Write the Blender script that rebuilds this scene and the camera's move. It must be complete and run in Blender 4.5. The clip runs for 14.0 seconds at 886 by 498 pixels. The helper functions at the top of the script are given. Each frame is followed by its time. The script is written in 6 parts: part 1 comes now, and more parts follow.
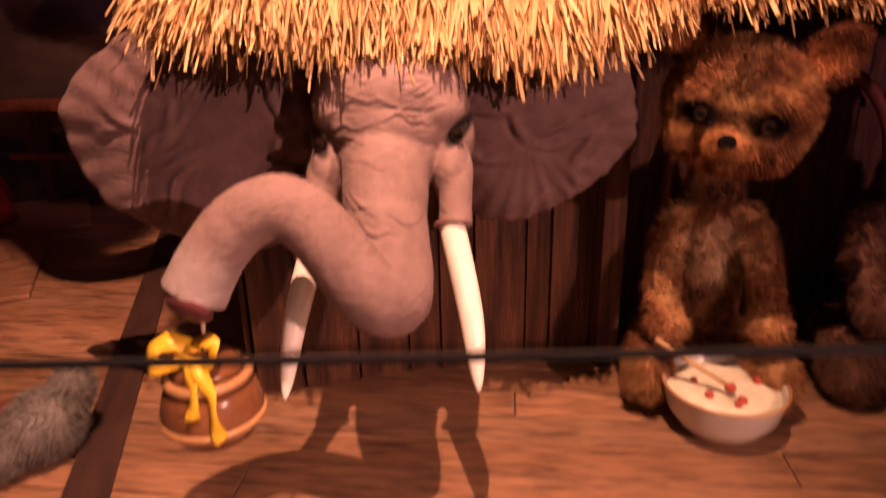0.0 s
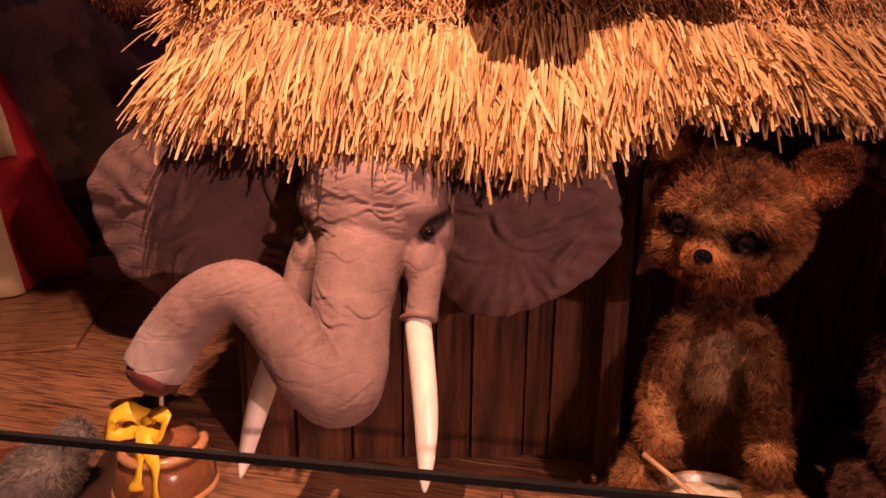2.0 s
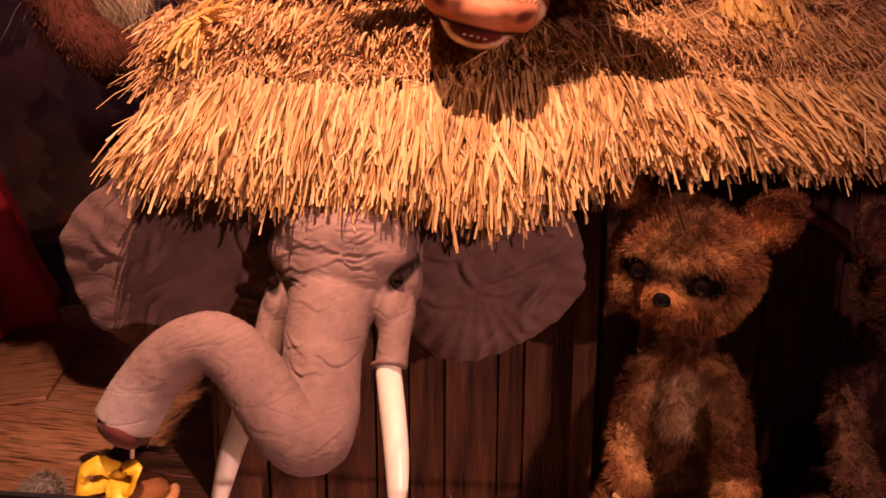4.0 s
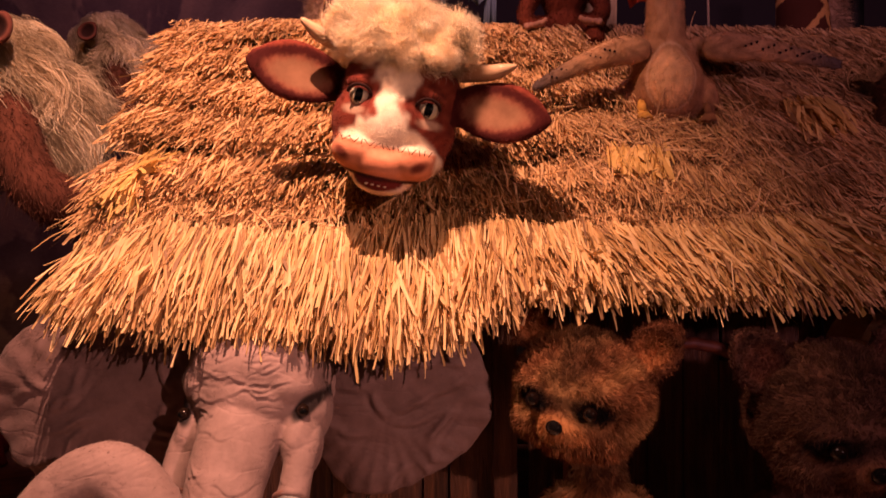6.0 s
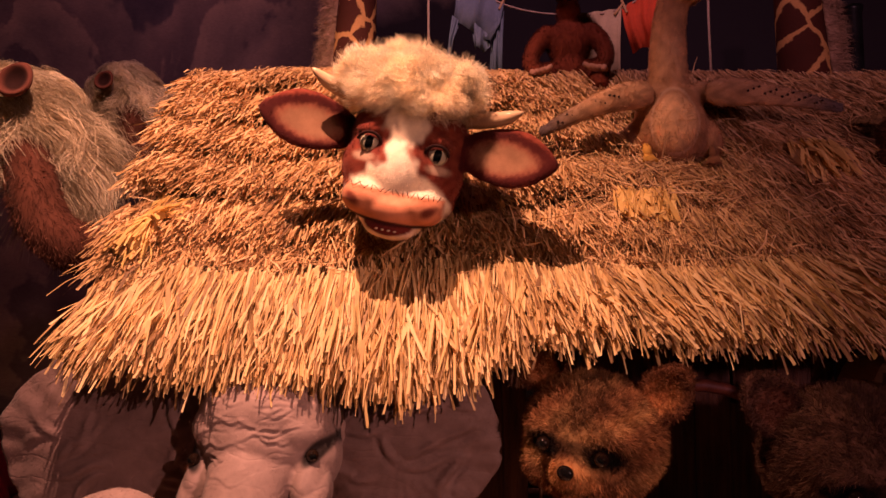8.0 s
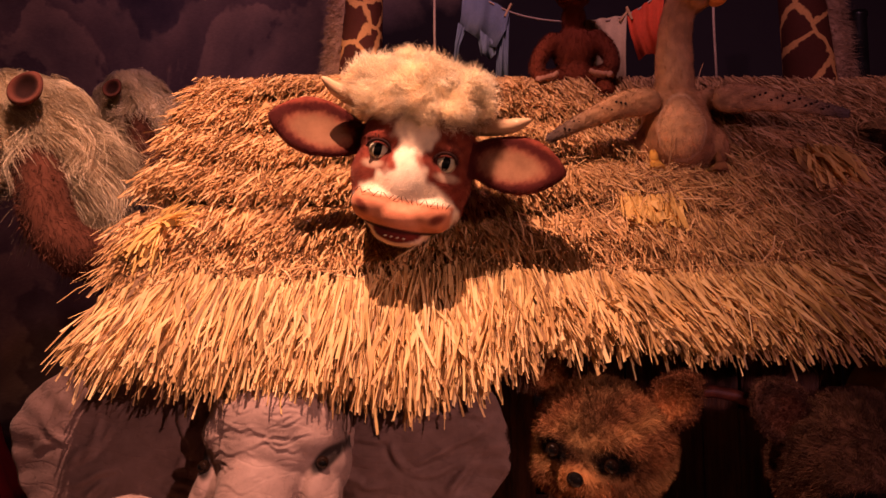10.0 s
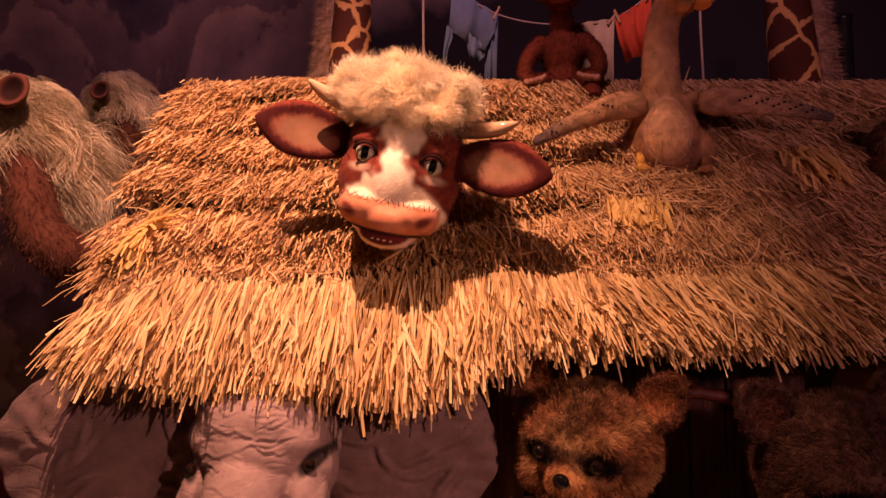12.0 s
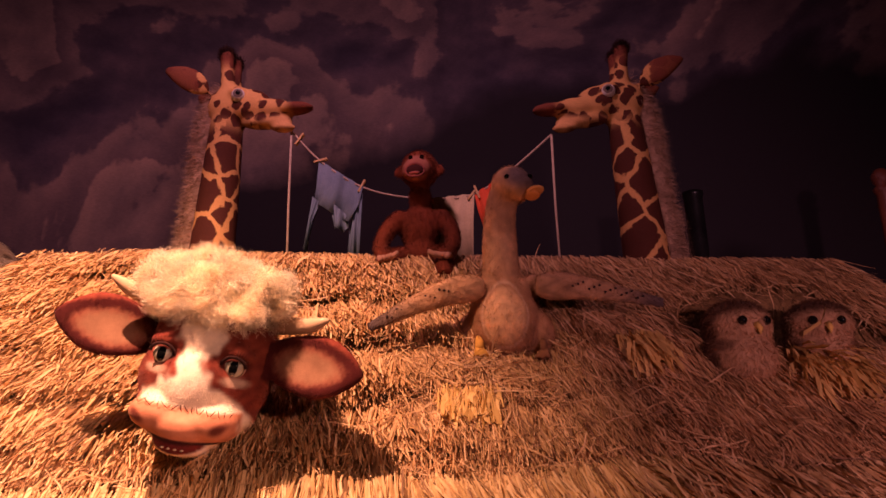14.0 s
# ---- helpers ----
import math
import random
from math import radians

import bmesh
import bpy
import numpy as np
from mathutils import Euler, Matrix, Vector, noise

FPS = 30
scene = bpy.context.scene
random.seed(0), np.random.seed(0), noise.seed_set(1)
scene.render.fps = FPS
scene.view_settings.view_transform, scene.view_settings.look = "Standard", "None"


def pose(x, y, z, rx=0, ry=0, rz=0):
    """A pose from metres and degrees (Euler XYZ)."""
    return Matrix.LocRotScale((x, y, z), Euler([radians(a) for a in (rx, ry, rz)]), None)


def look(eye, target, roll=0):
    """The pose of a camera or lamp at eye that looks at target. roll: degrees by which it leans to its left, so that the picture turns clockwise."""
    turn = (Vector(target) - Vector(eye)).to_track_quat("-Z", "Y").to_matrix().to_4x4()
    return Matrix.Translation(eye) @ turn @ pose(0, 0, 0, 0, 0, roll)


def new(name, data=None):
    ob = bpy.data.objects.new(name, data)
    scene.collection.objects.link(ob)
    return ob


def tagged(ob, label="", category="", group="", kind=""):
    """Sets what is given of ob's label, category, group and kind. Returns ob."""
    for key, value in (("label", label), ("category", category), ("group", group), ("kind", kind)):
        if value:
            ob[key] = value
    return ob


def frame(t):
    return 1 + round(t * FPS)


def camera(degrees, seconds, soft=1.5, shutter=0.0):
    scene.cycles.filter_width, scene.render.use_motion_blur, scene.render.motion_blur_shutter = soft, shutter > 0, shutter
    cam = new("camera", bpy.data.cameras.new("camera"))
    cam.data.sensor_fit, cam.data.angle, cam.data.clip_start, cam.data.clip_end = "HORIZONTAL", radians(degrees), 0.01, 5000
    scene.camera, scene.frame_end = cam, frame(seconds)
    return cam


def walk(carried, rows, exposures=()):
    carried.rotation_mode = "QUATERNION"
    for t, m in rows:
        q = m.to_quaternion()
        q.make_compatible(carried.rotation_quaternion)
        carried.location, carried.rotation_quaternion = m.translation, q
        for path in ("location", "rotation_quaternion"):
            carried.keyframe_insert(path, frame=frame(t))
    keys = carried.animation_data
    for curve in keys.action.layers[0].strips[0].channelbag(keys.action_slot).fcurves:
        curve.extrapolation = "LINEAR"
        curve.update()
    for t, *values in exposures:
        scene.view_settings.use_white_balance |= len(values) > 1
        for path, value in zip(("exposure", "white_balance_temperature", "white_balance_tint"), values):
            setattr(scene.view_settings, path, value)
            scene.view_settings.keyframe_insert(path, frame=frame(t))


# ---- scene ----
cam = camera(65.8, 14.0, shutter=0.5)
PATH = [
    (0, (0.222, -0.152, 1.501), (0.036, 1.708, 0.789), -1.4),
    (0.2, (0.243, -0.044, 1.574), (0.035, 1.83, 0.906), -0.6),
    (0.5, (0.432, 0.069, 1.579), (0.101, 1.958, 1.011), 0.6),
    (1, (0.572, 0.117, 1.612), (0.102, 1.962, 0.999), 0.7),
    (1.5, (0.566, -0.008, 1.586), (0.1, 1.871, 1.084), 0.5),
    (2, (0.563, -0.1, 1.566), (0.115, 1.782, 1.059), 0.5),
    (4.3, (0.603, -0.149, 1.603), (0.244, 1.784, 1.232), -0.4),
    (4.5, (0.562, -0.155, 1.581), (0.388, 1.807, 1.232), -1.0),
    (5, (0.703, -0.21, 1.496), (0.551, 1.779, 1.359), -0.7),
    (5.5, (0.86, -0.236, 1.575), (0.569, 1.74, 1.48), 0.1),
    (6, (0.887, -0.236, 1.592), (0.521, 1.731, 1.607), -0.2),
    (6.5, (0.881, -0.243, 1.594), (0.516, 1.722, 1.648), -0.0),
    (7, (0.888, -0.249, 1.589), (0.514, 1.715, 1.644), -0.4),
    (7.5, (0.886, -0.253, 1.603), (0.5, 1.706, 1.721), -0.5),
    (9.8, (0.88, -0.274, 1.613), (0.504, 1.685, 1.753), -0.5),
    (10, (0.868, -0.27, 1.612), (0.475, 1.686, 1.756), -0.6),
    (10.5, (0.895, -0.264, 1.613), (0.501, 1.692, 1.756), -0.6),
    (11, (0.891, -0.263, 1.61), (0.491, 1.692, 1.75), -0.6),
    (11.5, (0.892, -0.273, 1.609), (0.497, 1.683, 1.755), -0.6),
    (12, (0.887, -0.273, 1.615), (0.516, 1.687, 1.763), -0.7),
    (12.5, (0.917, -0.265, 1.626), (0.537, 1.693, 1.772), -0.5),
    (12.8, (0.996, -0.273, 1.725), (0.728, 1.699, 1.924), 0.3),
    (12.9, (1.038, -0.246, 1.746), (0.812, 1.72, 2.032), -0.5),
    (13, (1.095, -0.244, 1.75), (0.89, 1.716, 2.094), -1.5),
    (13.5, (1.24, -0.232, 1.777), (1.092, 1.699, 2.277), -2.3),
    (14, (1.318, -0.189, 1.846), (1.12, 1.736, 2.354), -1.4),
]
walk(cam, [(t, look(eye, target, roll)) for t, eye, target, roll in PATH], [(0, 0.36), (0.5, 0.05), (2, 0.0), (5, -0.02), (7.5, -0.14), (12.6, -0.14), (13.0, -0.15), (13.4, -0.10), (14, 0.27)])

# ---- light: warm stage lamps, a violet one from the side, a dim one on the painted sky ----
world = bpy.data.worlds.new("dark_hall")
world.use_nodes = True
world.node_tree.nodes["Background"].inputs[0].default_value = (0.28, 0.12, 0.50, 1)
world.node_tree.nodes["Background"].inputs[1].default_value = 0.046
scene.world = world


def spot(name, eye, target, watts, colour, degrees, blend, radius):
    lamp = bpy.data.lights.new(name, "SPOT")
    lamp.energy, lamp.color = watts, colour
    lamp.spot_size, lamp.spot_blend, lamp.shadow_soft_size = radians(degrees), blend, radius
    ob = new(name, lamp)
    ob.matrix_world = look(eye, target)
    return ob


KEY = spot("key_spot", (0.12, 0.5, 4.55), (-0.4, 2.15, 1.6), 1300, (1.0, 0.475, 0.335), 75, 0.95, 0.025)
SIDE = spot("deck_spot", (4.0, -2.2, 2.75), (-1.3, 2.5, 0.1), 940, (1.0, 0.47, 0.40), 40, 1.0, 0.04)
VIOLET = spot("violet_spot", (3.4, -1.0, 2.2), (2.7, 3.0, 1.7), 225, (0.95, 0.39, 0.50), 64, 1.0, 0.08)
SKYLIGHT = spot("sky_spot", (0.5, 1.1, 5.1), (-0.2, 5.5, 4.0), 245, (1.0, 0.42, 0.60), 130, 1.0, 0.15)

# ---- materials ----


def node_material(name, rough=0.7, metal=0.0):
    m = bpy.data.materials.new(name)
    m.use_nodes = True
    b = m.node_tree.nodes["Principled BSDF"]
    b.inputs["Roughness"].default_value = rough
    b.inputs["Metallic"].default_value = metal
    return m, m.node_tree, b


def add(t, kind, **inputs):
    n = t.nodes.new(kind)
    for k, v in inputs.items():
        n.inputs[k].default_value = v
    return n


def ramp(t, fac, stops):
    r = t.nodes.new("ShaderNodeValToRGB")
    while len(r.color_ramp.elements) < len(stops):
        r.color_ramp.elements.new(0.5)
    for e, (p, c) in zip(r.color_ramp.elements, stops):
        e.position, e.color = p, (*c, 1)
    t.links.new(fac, r.inputs[0])
    return r.outputs[0]


def mixed(t, a, b, fac, mode="MIX"):
    m = t.nodes.new("ShaderNodeMix")
    m.data_type, m.blend_type = "RGBA", mode
    for socket, v in ((m.inputs[0], fac), (m.inputs[6], a), (m.inputs[7], b)):
        if isinstance(v, (int, float)):
            socket.default_value = v
        elif isinstance(v, tuple):
            socket.default_value = (*v, 1)
        else:
            t.links.new(v, socket)
    return m.outputs[2]


def noise_of(t, scale, detail=4.0, rough=0.6, stretch=None, turn=(0, 0, 0)):
    co = t.nodes.new("ShaderNodeTexCoord")
    n = add(t, "ShaderNodeTexNoise", Scale=scale, Detail=detail, Roughness=rough)
    if stretch:
        mp = t.nodes.new("ShaderNodeMapping")
        mp.inputs["Scale"].default_value = stretch
        mp.inputs["Rotation"].default_value = turn
        t.links.new(co.outputs["Object"], mp.inputs[0])
        t.links.new(mp.outputs[0], n.inputs["Vector"])
    else:
        t.links.new(co.outputs["Object"], n.inputs["Vector"])
    return n.outputs["Fac"]


def relief(t, b, height, strength, distance):
    u = add(t, "ShaderNodeBump", Strength=strength, Distance=distance)
    t.links.new(height, u.inputs["Height"])
    t.links.new(u.outputs[0], b.inputs["Normal"])
    return u


def simple(name, stops, scale=8.0, rough=0.7, bump=0.25, depth=0.004, stretch=None, metal=0.0, fine=90.0):
    """Colour from a ramp over coarse noise, with a fine grain in colour and relief."""
    m, t, b = node_material(name, rough, metal)
    coarse = noise_of(t, scale, stretch=stretch)
    grain = noise_of(t, fine, 2.0, stretch=stretch)
    base = ramp(t, coarse, stops)
    col = mixed(t, base, ramp(t, grain, [(0.3, (0.72, 0.72, 0.72)), (0.7, (1.2, 1.2, 1.2))]), 0.6, "MULTIPLY")
    t.links.new(col, b.inputs["Base Color"])
    relief(t, b, grain, bump, depth)
    return m


def let_through(t, b, col, share):
    """Thin strands pass some light on to their far side."""
    thin = t.nodes.new("ShaderNodeBsdfTranslucent")
    t.links.new(col, thin.inputs[0])
    mix = t.nodes.new("ShaderNodeMixShader")
    mix.inputs[0].default_value = share
    t.links.new(b.outputs[0], mix.inputs[1])
    t.links.new(thin.outputs[0], mix.inputs[2])
    t.links.new(mix.outputs[0], t.nodes["Material Output"].inputs[0])


def straw_material(name, stops, rough=0.62):
    """Straw: every blade has its own tone, with darker streaks along it."""
    m, t, b = node_material(name, rough)
    geo = t.nodes.new("ShaderNodeNewGeometry")
    base = ramp(t, geo.outputs["Random Per Island"], stops)
    stain = noise_of(t, 5.0, 3.0)
    col = mixed(t, base, ramp(t, stain, [(0.32, (0.68, 0.62, 0.55)), (0.62, (1.05, 1.03, 1.0))]), 0.8, "MULTIPLY")
    t.links.new(col, b.inputs["Base Color"])
    relief(t, b, noise_of(t, 260.0, 2.0), 0.25, 0.002)
    let_through(t, b, col, 0.22)
    return m


def tinted(name, rough, grain_scale, grain_depth, sheen=0.0, per_island=0.0, wrinkle=False, gloss=0.3, mottle=0.68):
    """Colour from the mesh's own markings, with grain; fur varies strand by strand."""
    m, t, b = node_material(name, rough)
    b.inputs["Specular IOR Level"].default_value = gloss
    att = t.nodes.new("ShaderNodeVertexColor")
    att.layer_name = "tint"
    col = att.outputs[0]
    blot = noise_of(t, 14.0, 4.0)
    low = mottle
    col = mixed(t, col, ramp(t, blot, [(0.3, (low, low * 0.97, low * 0.94)), (0.7, (1.16, 1.16, 1.16))]), 0.75, "MULTIPLY")
    if per_island:
        geo = t.nodes.new("ShaderNodeNewGeometry")
        shade = ramp(t, geo.outputs["Random Per Island"], [(0.0, (0.55, 0.55, 0.55)), (1.0, (1.3, 1.27, 1.22))])
        col = mixed(t, col, shade, per_island, "MULTIPLY")
    t.links.new(col, b.inputs["Base Color"])
    grain = noise_of(t, grain_scale, 3.0)
    if wrinkle:
        folds = noise_of(t, 5.0, 2.0, 0.5, (1.0, 1.0, 2.8))
        crease = ramp(t, folds, [(0.44, (1, 1, 1)), (0.485, (0.0, 0.0, 0.0)), (0.53, (1, 1, 1))])
        both = mixed(t, crease, grain, 0.35)
        relief(t, b, both, 0.3, grain_depth)
    else:
        relief(t, b, grain, 0.5, grain_depth)
    if sheen:
        b.inputs["Sheen Weight"].default_value = sheen
    if per_island:
        let_through(t, b, col, 0.35)
    return m


STRAW = straw_material("straw", [(0.0, (0.19, 0.095, 0.04)), (0.2, (0.44, 0.25, 0.105)), (0.45, (0.66, 0.42, 0.185)), (0.7, (0.76, 0.50, 0.23)), (1.0, (0.88, 0.62, 0.34))])
# the same straw in lighter tones, so the eave fringe looks brighter lit
STRAW_LIT = straw_material("lit_straw", [(0.0, (0.22, 0.115, 0.045)), (0.2, (0.50, 0.30, 0.12)), (0.45, (0.73, 0.49, 0.205)), (0.7, (0.83, 0.585, 0.27)), (1.0, (0.92, 0.69, 0.37))])
STRAW_PALE = straw_material("raffia", [(0.0, (0.66, 0.42, 0.12)), (1.0, (0.9, 0.64, 0.24))])
THATCH_BED = simple("thatch_bed", [(0.3, (0.16, 0.085, 0.03)), (0.7, (0.34, 0.2, 0.07))], 22.0, 0.9, 0.9, 0.02, (1, 1, 1))
SKIN = tinted("felt_skin", 0.75, 160.0, 0.006, 0.06, 0.0, True)
FELT = tinted("felt", 0.85, 220.0, 0.002, 0.03, gloss=0.12)
FUR = tinted("plush_fur", 0.8, 300.0, 0.001, 0.04, 0.8, gloss=0.2, mottle=0.5)
WOOL = tinted("soft_wool", 0.8, 300.0, 0.001, 0.04, 0.4, gloss=0.2, mottle=0.85)
GLOSS, gt, gb = node_material("glass_eye", 0.06)
ga = gt.nodes.new("ShaderNodeVertexColor")
ga.layer_name = "tint"
gt.links.new(ga.outputs[0], gb.inputs["Base Color"])
IVORY = simple("ivory", [(0.3, (0.90, 0.85, 0.70)), (0.7, (0.94, 0.91, 0.80))], 5.0, 0.32, 0.05, 0.001, (1, 1, 0.3), fine=12.0)
DECK = []
for k, (a, b2) in enumerate((((0.27, 0.13, 0.065), (0.42, 0.22, 0.12)), ((0.24, 0.115, 0.058), (0.38, 0.195, 0.10)), ((0.30, 0.15, 0.075), (0.46, 0.25, 0.14)))):
    m, t, b = node_material("deck_wood", 0.42)
    grain = noise_of(t, 3.2, 6.0, 0.62, (1.0, 9.0, 9.0))
    streak = noise_of(t, 5.0, 5.0, 0.7, (0.8, 14.0, 14.0))
    info = t.nodes.new("ShaderNodeObjectInfo")
    tone = ramp(t, info.outputs["Random"], [(0, (0.8, 0.8, 0.8)), (1, (1.15, 1.12, 1.08))])
    col = ramp(t, grain, [(0.3, a), (0.68, b2)])
    col = mixed(t, col, ramp(t, streak, [(0.40, (0.13, 0.12, 0.13)), (0.52, (1, 1, 1))]), 0.9, "MULTIPLY")
    t.links.new(mixed(t, col, tone, 1.0, "MULTIPLY"), b.inputs["Base Color"])
    relief(t, b, streak, 0.3, 0.004)
    DECK.append(m)
PLANK = simple("dark_plank", [(0.28, (0.016, 0.006, 0.004)), (0.45, (0.07, 0.026, 0.012)), (0.72, (0.17, 0.07, 0.03))], 3.0, 0.55, 0.9, 0.012, (10, 10, 0.8), fine=26.0)
DARK_STRIP = simple("dark_strip", [(0.3, (0.035, 0.016, 0.012)), (0.7, (0.07, 0.03, 0.02))], 5.0, 0.55, 0.3, 0.003, (4, 0.6, 4))
BLACK = simple("black_gasket", [(0.3, (0.006, 0.006, 0.007)), (0.7, (0.012, 0.012, 0.013))], 30.0, 0.55, 0.2, 0.001)
HALL = simple("hall_paint", [(0.3, (0.03, 0.02, 0.025)), (0.7, (0.05, 0.035, 0.04))], 3.0, 0.9, 0.2, 0.004)
CLAY = simple("glazed_clay", [(0.3, (0.16, 0.06, 0.025)), (0.7, (0.24, 0.1, 0.04))], 10.0, 0.22, 0.1, 0.002)
CLAY_RIM = simple("clay_rim", [(0.3, (0.35, 0.17, 0.07)), (0.7, (0.5, 0.27, 0.12))], 12.0, 0.25, 0.1, 0.002)
RIBBON = simple("yellow_ribbon", [(0.3, (0.75, 0.42, 0.02)), (0.7, (0.85, 0.55, 0.04))], 14.0, 0.4, 0.25, 0.002)
ENAMEL = simple("enamel", [(0.3, (0.5, 0.47, 0.4)), (0.7, (0.62, 0.58, 0.5))], 7.0, 0.25, 0.1, 0.002)
PORRIDGE = simple("porridge", [(0.3, (0.74, 0.66, 0.45)), (0.7, (0.84, 0.77, 0.56))], 16.0, 0.5, 0.6, 0.008, fine=30.0)
BERRY = simple("red_berry", [(0.3, (0.3, 0.03, 0.015)), (0.7, (0.45, 0.07, 0.03))], 30.0, 0.3, 0.2, 0.002)
STICK = simple("pale_wood", [(0.3, (0.45, 0.27, 0.12)), (0.7, (0.6, 0.4, 0.2))], 8.0, 0.6, 0.3, 0.002, (1, 1, 6))
ROPE = simple("rope", [(0.3, (0.42, 0.3, 0.2)), (0.7, (0.58, 0.45, 0.32))], 60.0, 0.9, 0.8, 0.003)
BLUE = simple("blue_cloth", [(0.3, (0.12, 0.165, 0.20)), (0.7, (0.19, 0.24, 0.28))], 10.0, 0.9, 0.5, 0.003, fine=200.0)
CREAM = simple("cream_cloth", [(0.3, (0.5, 0.38, 0.2)), (0.7, (0.62, 0.48, 0.27))], 8.0, 0.9, 0.5, 0.003, fine=200.0)
SCARLET = simple("scarlet_cloth", [(0.3, (0.55, 0.06, 0.015)), (0.7, (0.75, 0.1, 0.025))], 8.0, 0.85, 0.4, 0.003, fine=200.0)
CRIMSON = simple("crimson_cloth", [(0.3, (0.3, 0.008, 0.012)), (0.7, (0.42, 0.015, 0.02))], 6.0, 0.85, 0.4, 0.003, fine=180.0)
DARKCLOTH = simple("dark_cloth", [(0.3, (0.02, 0.028, 0.024)), (0.7, (0.04, 0.05, 0.045))], 6.0, 0.9, 0.4, 0.003)
PEG = simple("peg_wood", [(0.3, (0.5, 0.3, 0.1)), (0.7, (0.65, 0.42, 0.17))], 30.0, 0.6, 0.3, 0.001)
REDWOOD = simple("red_wood", [(0.3, (0.13, 0.035, 0.02)), (0.7, (0.24, 0.07, 0.035))], 6.0, 0.5, 0.3, 0.003, (6, 6, 0.8))
PIPE = simple("black_pipe", [(0.3, (0.02, 0.02, 0.022)), (0.7, (0.05, 0.05, 0.055))], 8.0, 0.35, 0.2, 0.002, metal=0.6)

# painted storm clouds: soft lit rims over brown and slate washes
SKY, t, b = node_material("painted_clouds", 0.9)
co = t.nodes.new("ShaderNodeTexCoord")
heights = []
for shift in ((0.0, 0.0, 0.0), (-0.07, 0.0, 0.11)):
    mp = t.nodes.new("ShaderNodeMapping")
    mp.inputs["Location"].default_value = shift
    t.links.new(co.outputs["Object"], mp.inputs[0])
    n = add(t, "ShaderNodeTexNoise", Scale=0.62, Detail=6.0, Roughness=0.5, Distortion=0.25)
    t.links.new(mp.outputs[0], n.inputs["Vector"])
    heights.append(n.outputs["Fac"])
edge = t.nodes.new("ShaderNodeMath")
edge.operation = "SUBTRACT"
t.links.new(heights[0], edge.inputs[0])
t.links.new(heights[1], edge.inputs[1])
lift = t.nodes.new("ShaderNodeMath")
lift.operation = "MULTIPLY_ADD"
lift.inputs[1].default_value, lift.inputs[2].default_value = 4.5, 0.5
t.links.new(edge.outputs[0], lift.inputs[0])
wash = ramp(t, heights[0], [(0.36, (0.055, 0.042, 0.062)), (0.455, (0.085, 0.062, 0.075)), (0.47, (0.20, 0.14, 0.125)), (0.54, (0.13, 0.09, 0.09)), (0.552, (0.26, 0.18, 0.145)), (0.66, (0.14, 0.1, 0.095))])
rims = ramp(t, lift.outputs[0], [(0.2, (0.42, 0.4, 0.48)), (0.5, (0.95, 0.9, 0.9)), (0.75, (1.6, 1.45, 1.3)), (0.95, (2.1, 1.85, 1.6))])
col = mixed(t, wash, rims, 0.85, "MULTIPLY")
# the colour turns near black low across the middle
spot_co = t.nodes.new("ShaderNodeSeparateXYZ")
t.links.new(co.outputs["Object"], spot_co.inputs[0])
low_dark = t.nodes.new("ShaderNodeMath")
low_dark.operation = "MULTIPLY_ADD"
low_dark.inputs[1].default_value = 2.6
t.links.new(heights[0], low_dark.inputs[0])
t.links.new(spot_co.outputs[2], low_dark.inputs[2])
low_dark_ramp = t.nodes.new("ShaderNodeMapRange")
low_dark_ramp.inputs["From Min"].default_value, low_dark_ramp.inputs["From Max"].default_value = 5.55, 5.95
t.links.new(low_dark.outputs[0], low_dark_ramp.inputs[0])
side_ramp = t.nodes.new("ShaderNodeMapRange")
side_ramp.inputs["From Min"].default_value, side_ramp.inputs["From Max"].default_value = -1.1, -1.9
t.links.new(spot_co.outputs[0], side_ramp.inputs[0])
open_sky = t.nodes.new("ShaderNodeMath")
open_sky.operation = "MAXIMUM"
t.links.new(low_dark_ramp.outputs[0], open_sky.inputs[0])
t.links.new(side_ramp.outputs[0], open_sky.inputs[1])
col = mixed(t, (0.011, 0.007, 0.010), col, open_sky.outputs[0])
brush = noise_of(t, 30.0, 3.0, 0.6, (1, 1, 2.2))
col = mixed(t, col, ramp(t, brush, [(0.3, (0.82, 0.82, 0.82)), (0.7, (1.12, 1.12, 1.12))]), 0.7, "MULTIPLY")
t.links.new(col, b.inputs["Base Color"])
relief(t, b, brush, 0.2, 0.004)

# giraffe hide: net of cream lines round brown patches
GIRAFFE, t, b = node_material("giraffe_plush", 0.8)
co = t.nodes.new("ShaderNodeTexCoord")
att = t.nodes.new("ShaderNodeVertexColor")
att.layer_name = "tint"
sep = t.nodes.new("ShaderNodeSeparateColor")
t.links.new(att.outputs[0], sep.inputs[0])
ragged = add(t, "ShaderNodeTexNoise", Scale=14.0, Detail=3.0)
t.links.new(co.outputs["Object"], ragged.inputs["Vector"])
bent = t.nodes.new("ShaderNodeMix")
bent.data_type, bent.blend_type = "VECTOR", "MIX"
bent.inputs[0].default_value = 0.06
t.links.new(co.outputs["Object"], bent.inputs[4])
t.links.new(ragged.outputs["Color"], bent.inputs[5])
CREAM_HIDE, BROWN_HIDE = (0.58, 0.31, 0.11), (0.075, 0.022, 0.013)
patches = add(t, "ShaderNodeTexVoronoi", Scale=5.2, Randomness=0.8)
patches.feature = "DISTANCE_TO_EDGE"
dots = add(t, "ShaderNodeTexVoronoi", Scale=15.0, Randomness=0.75)
for v in (patches, dots):
    t.links.new(bent.outputs[1], v.inputs["Vector"])
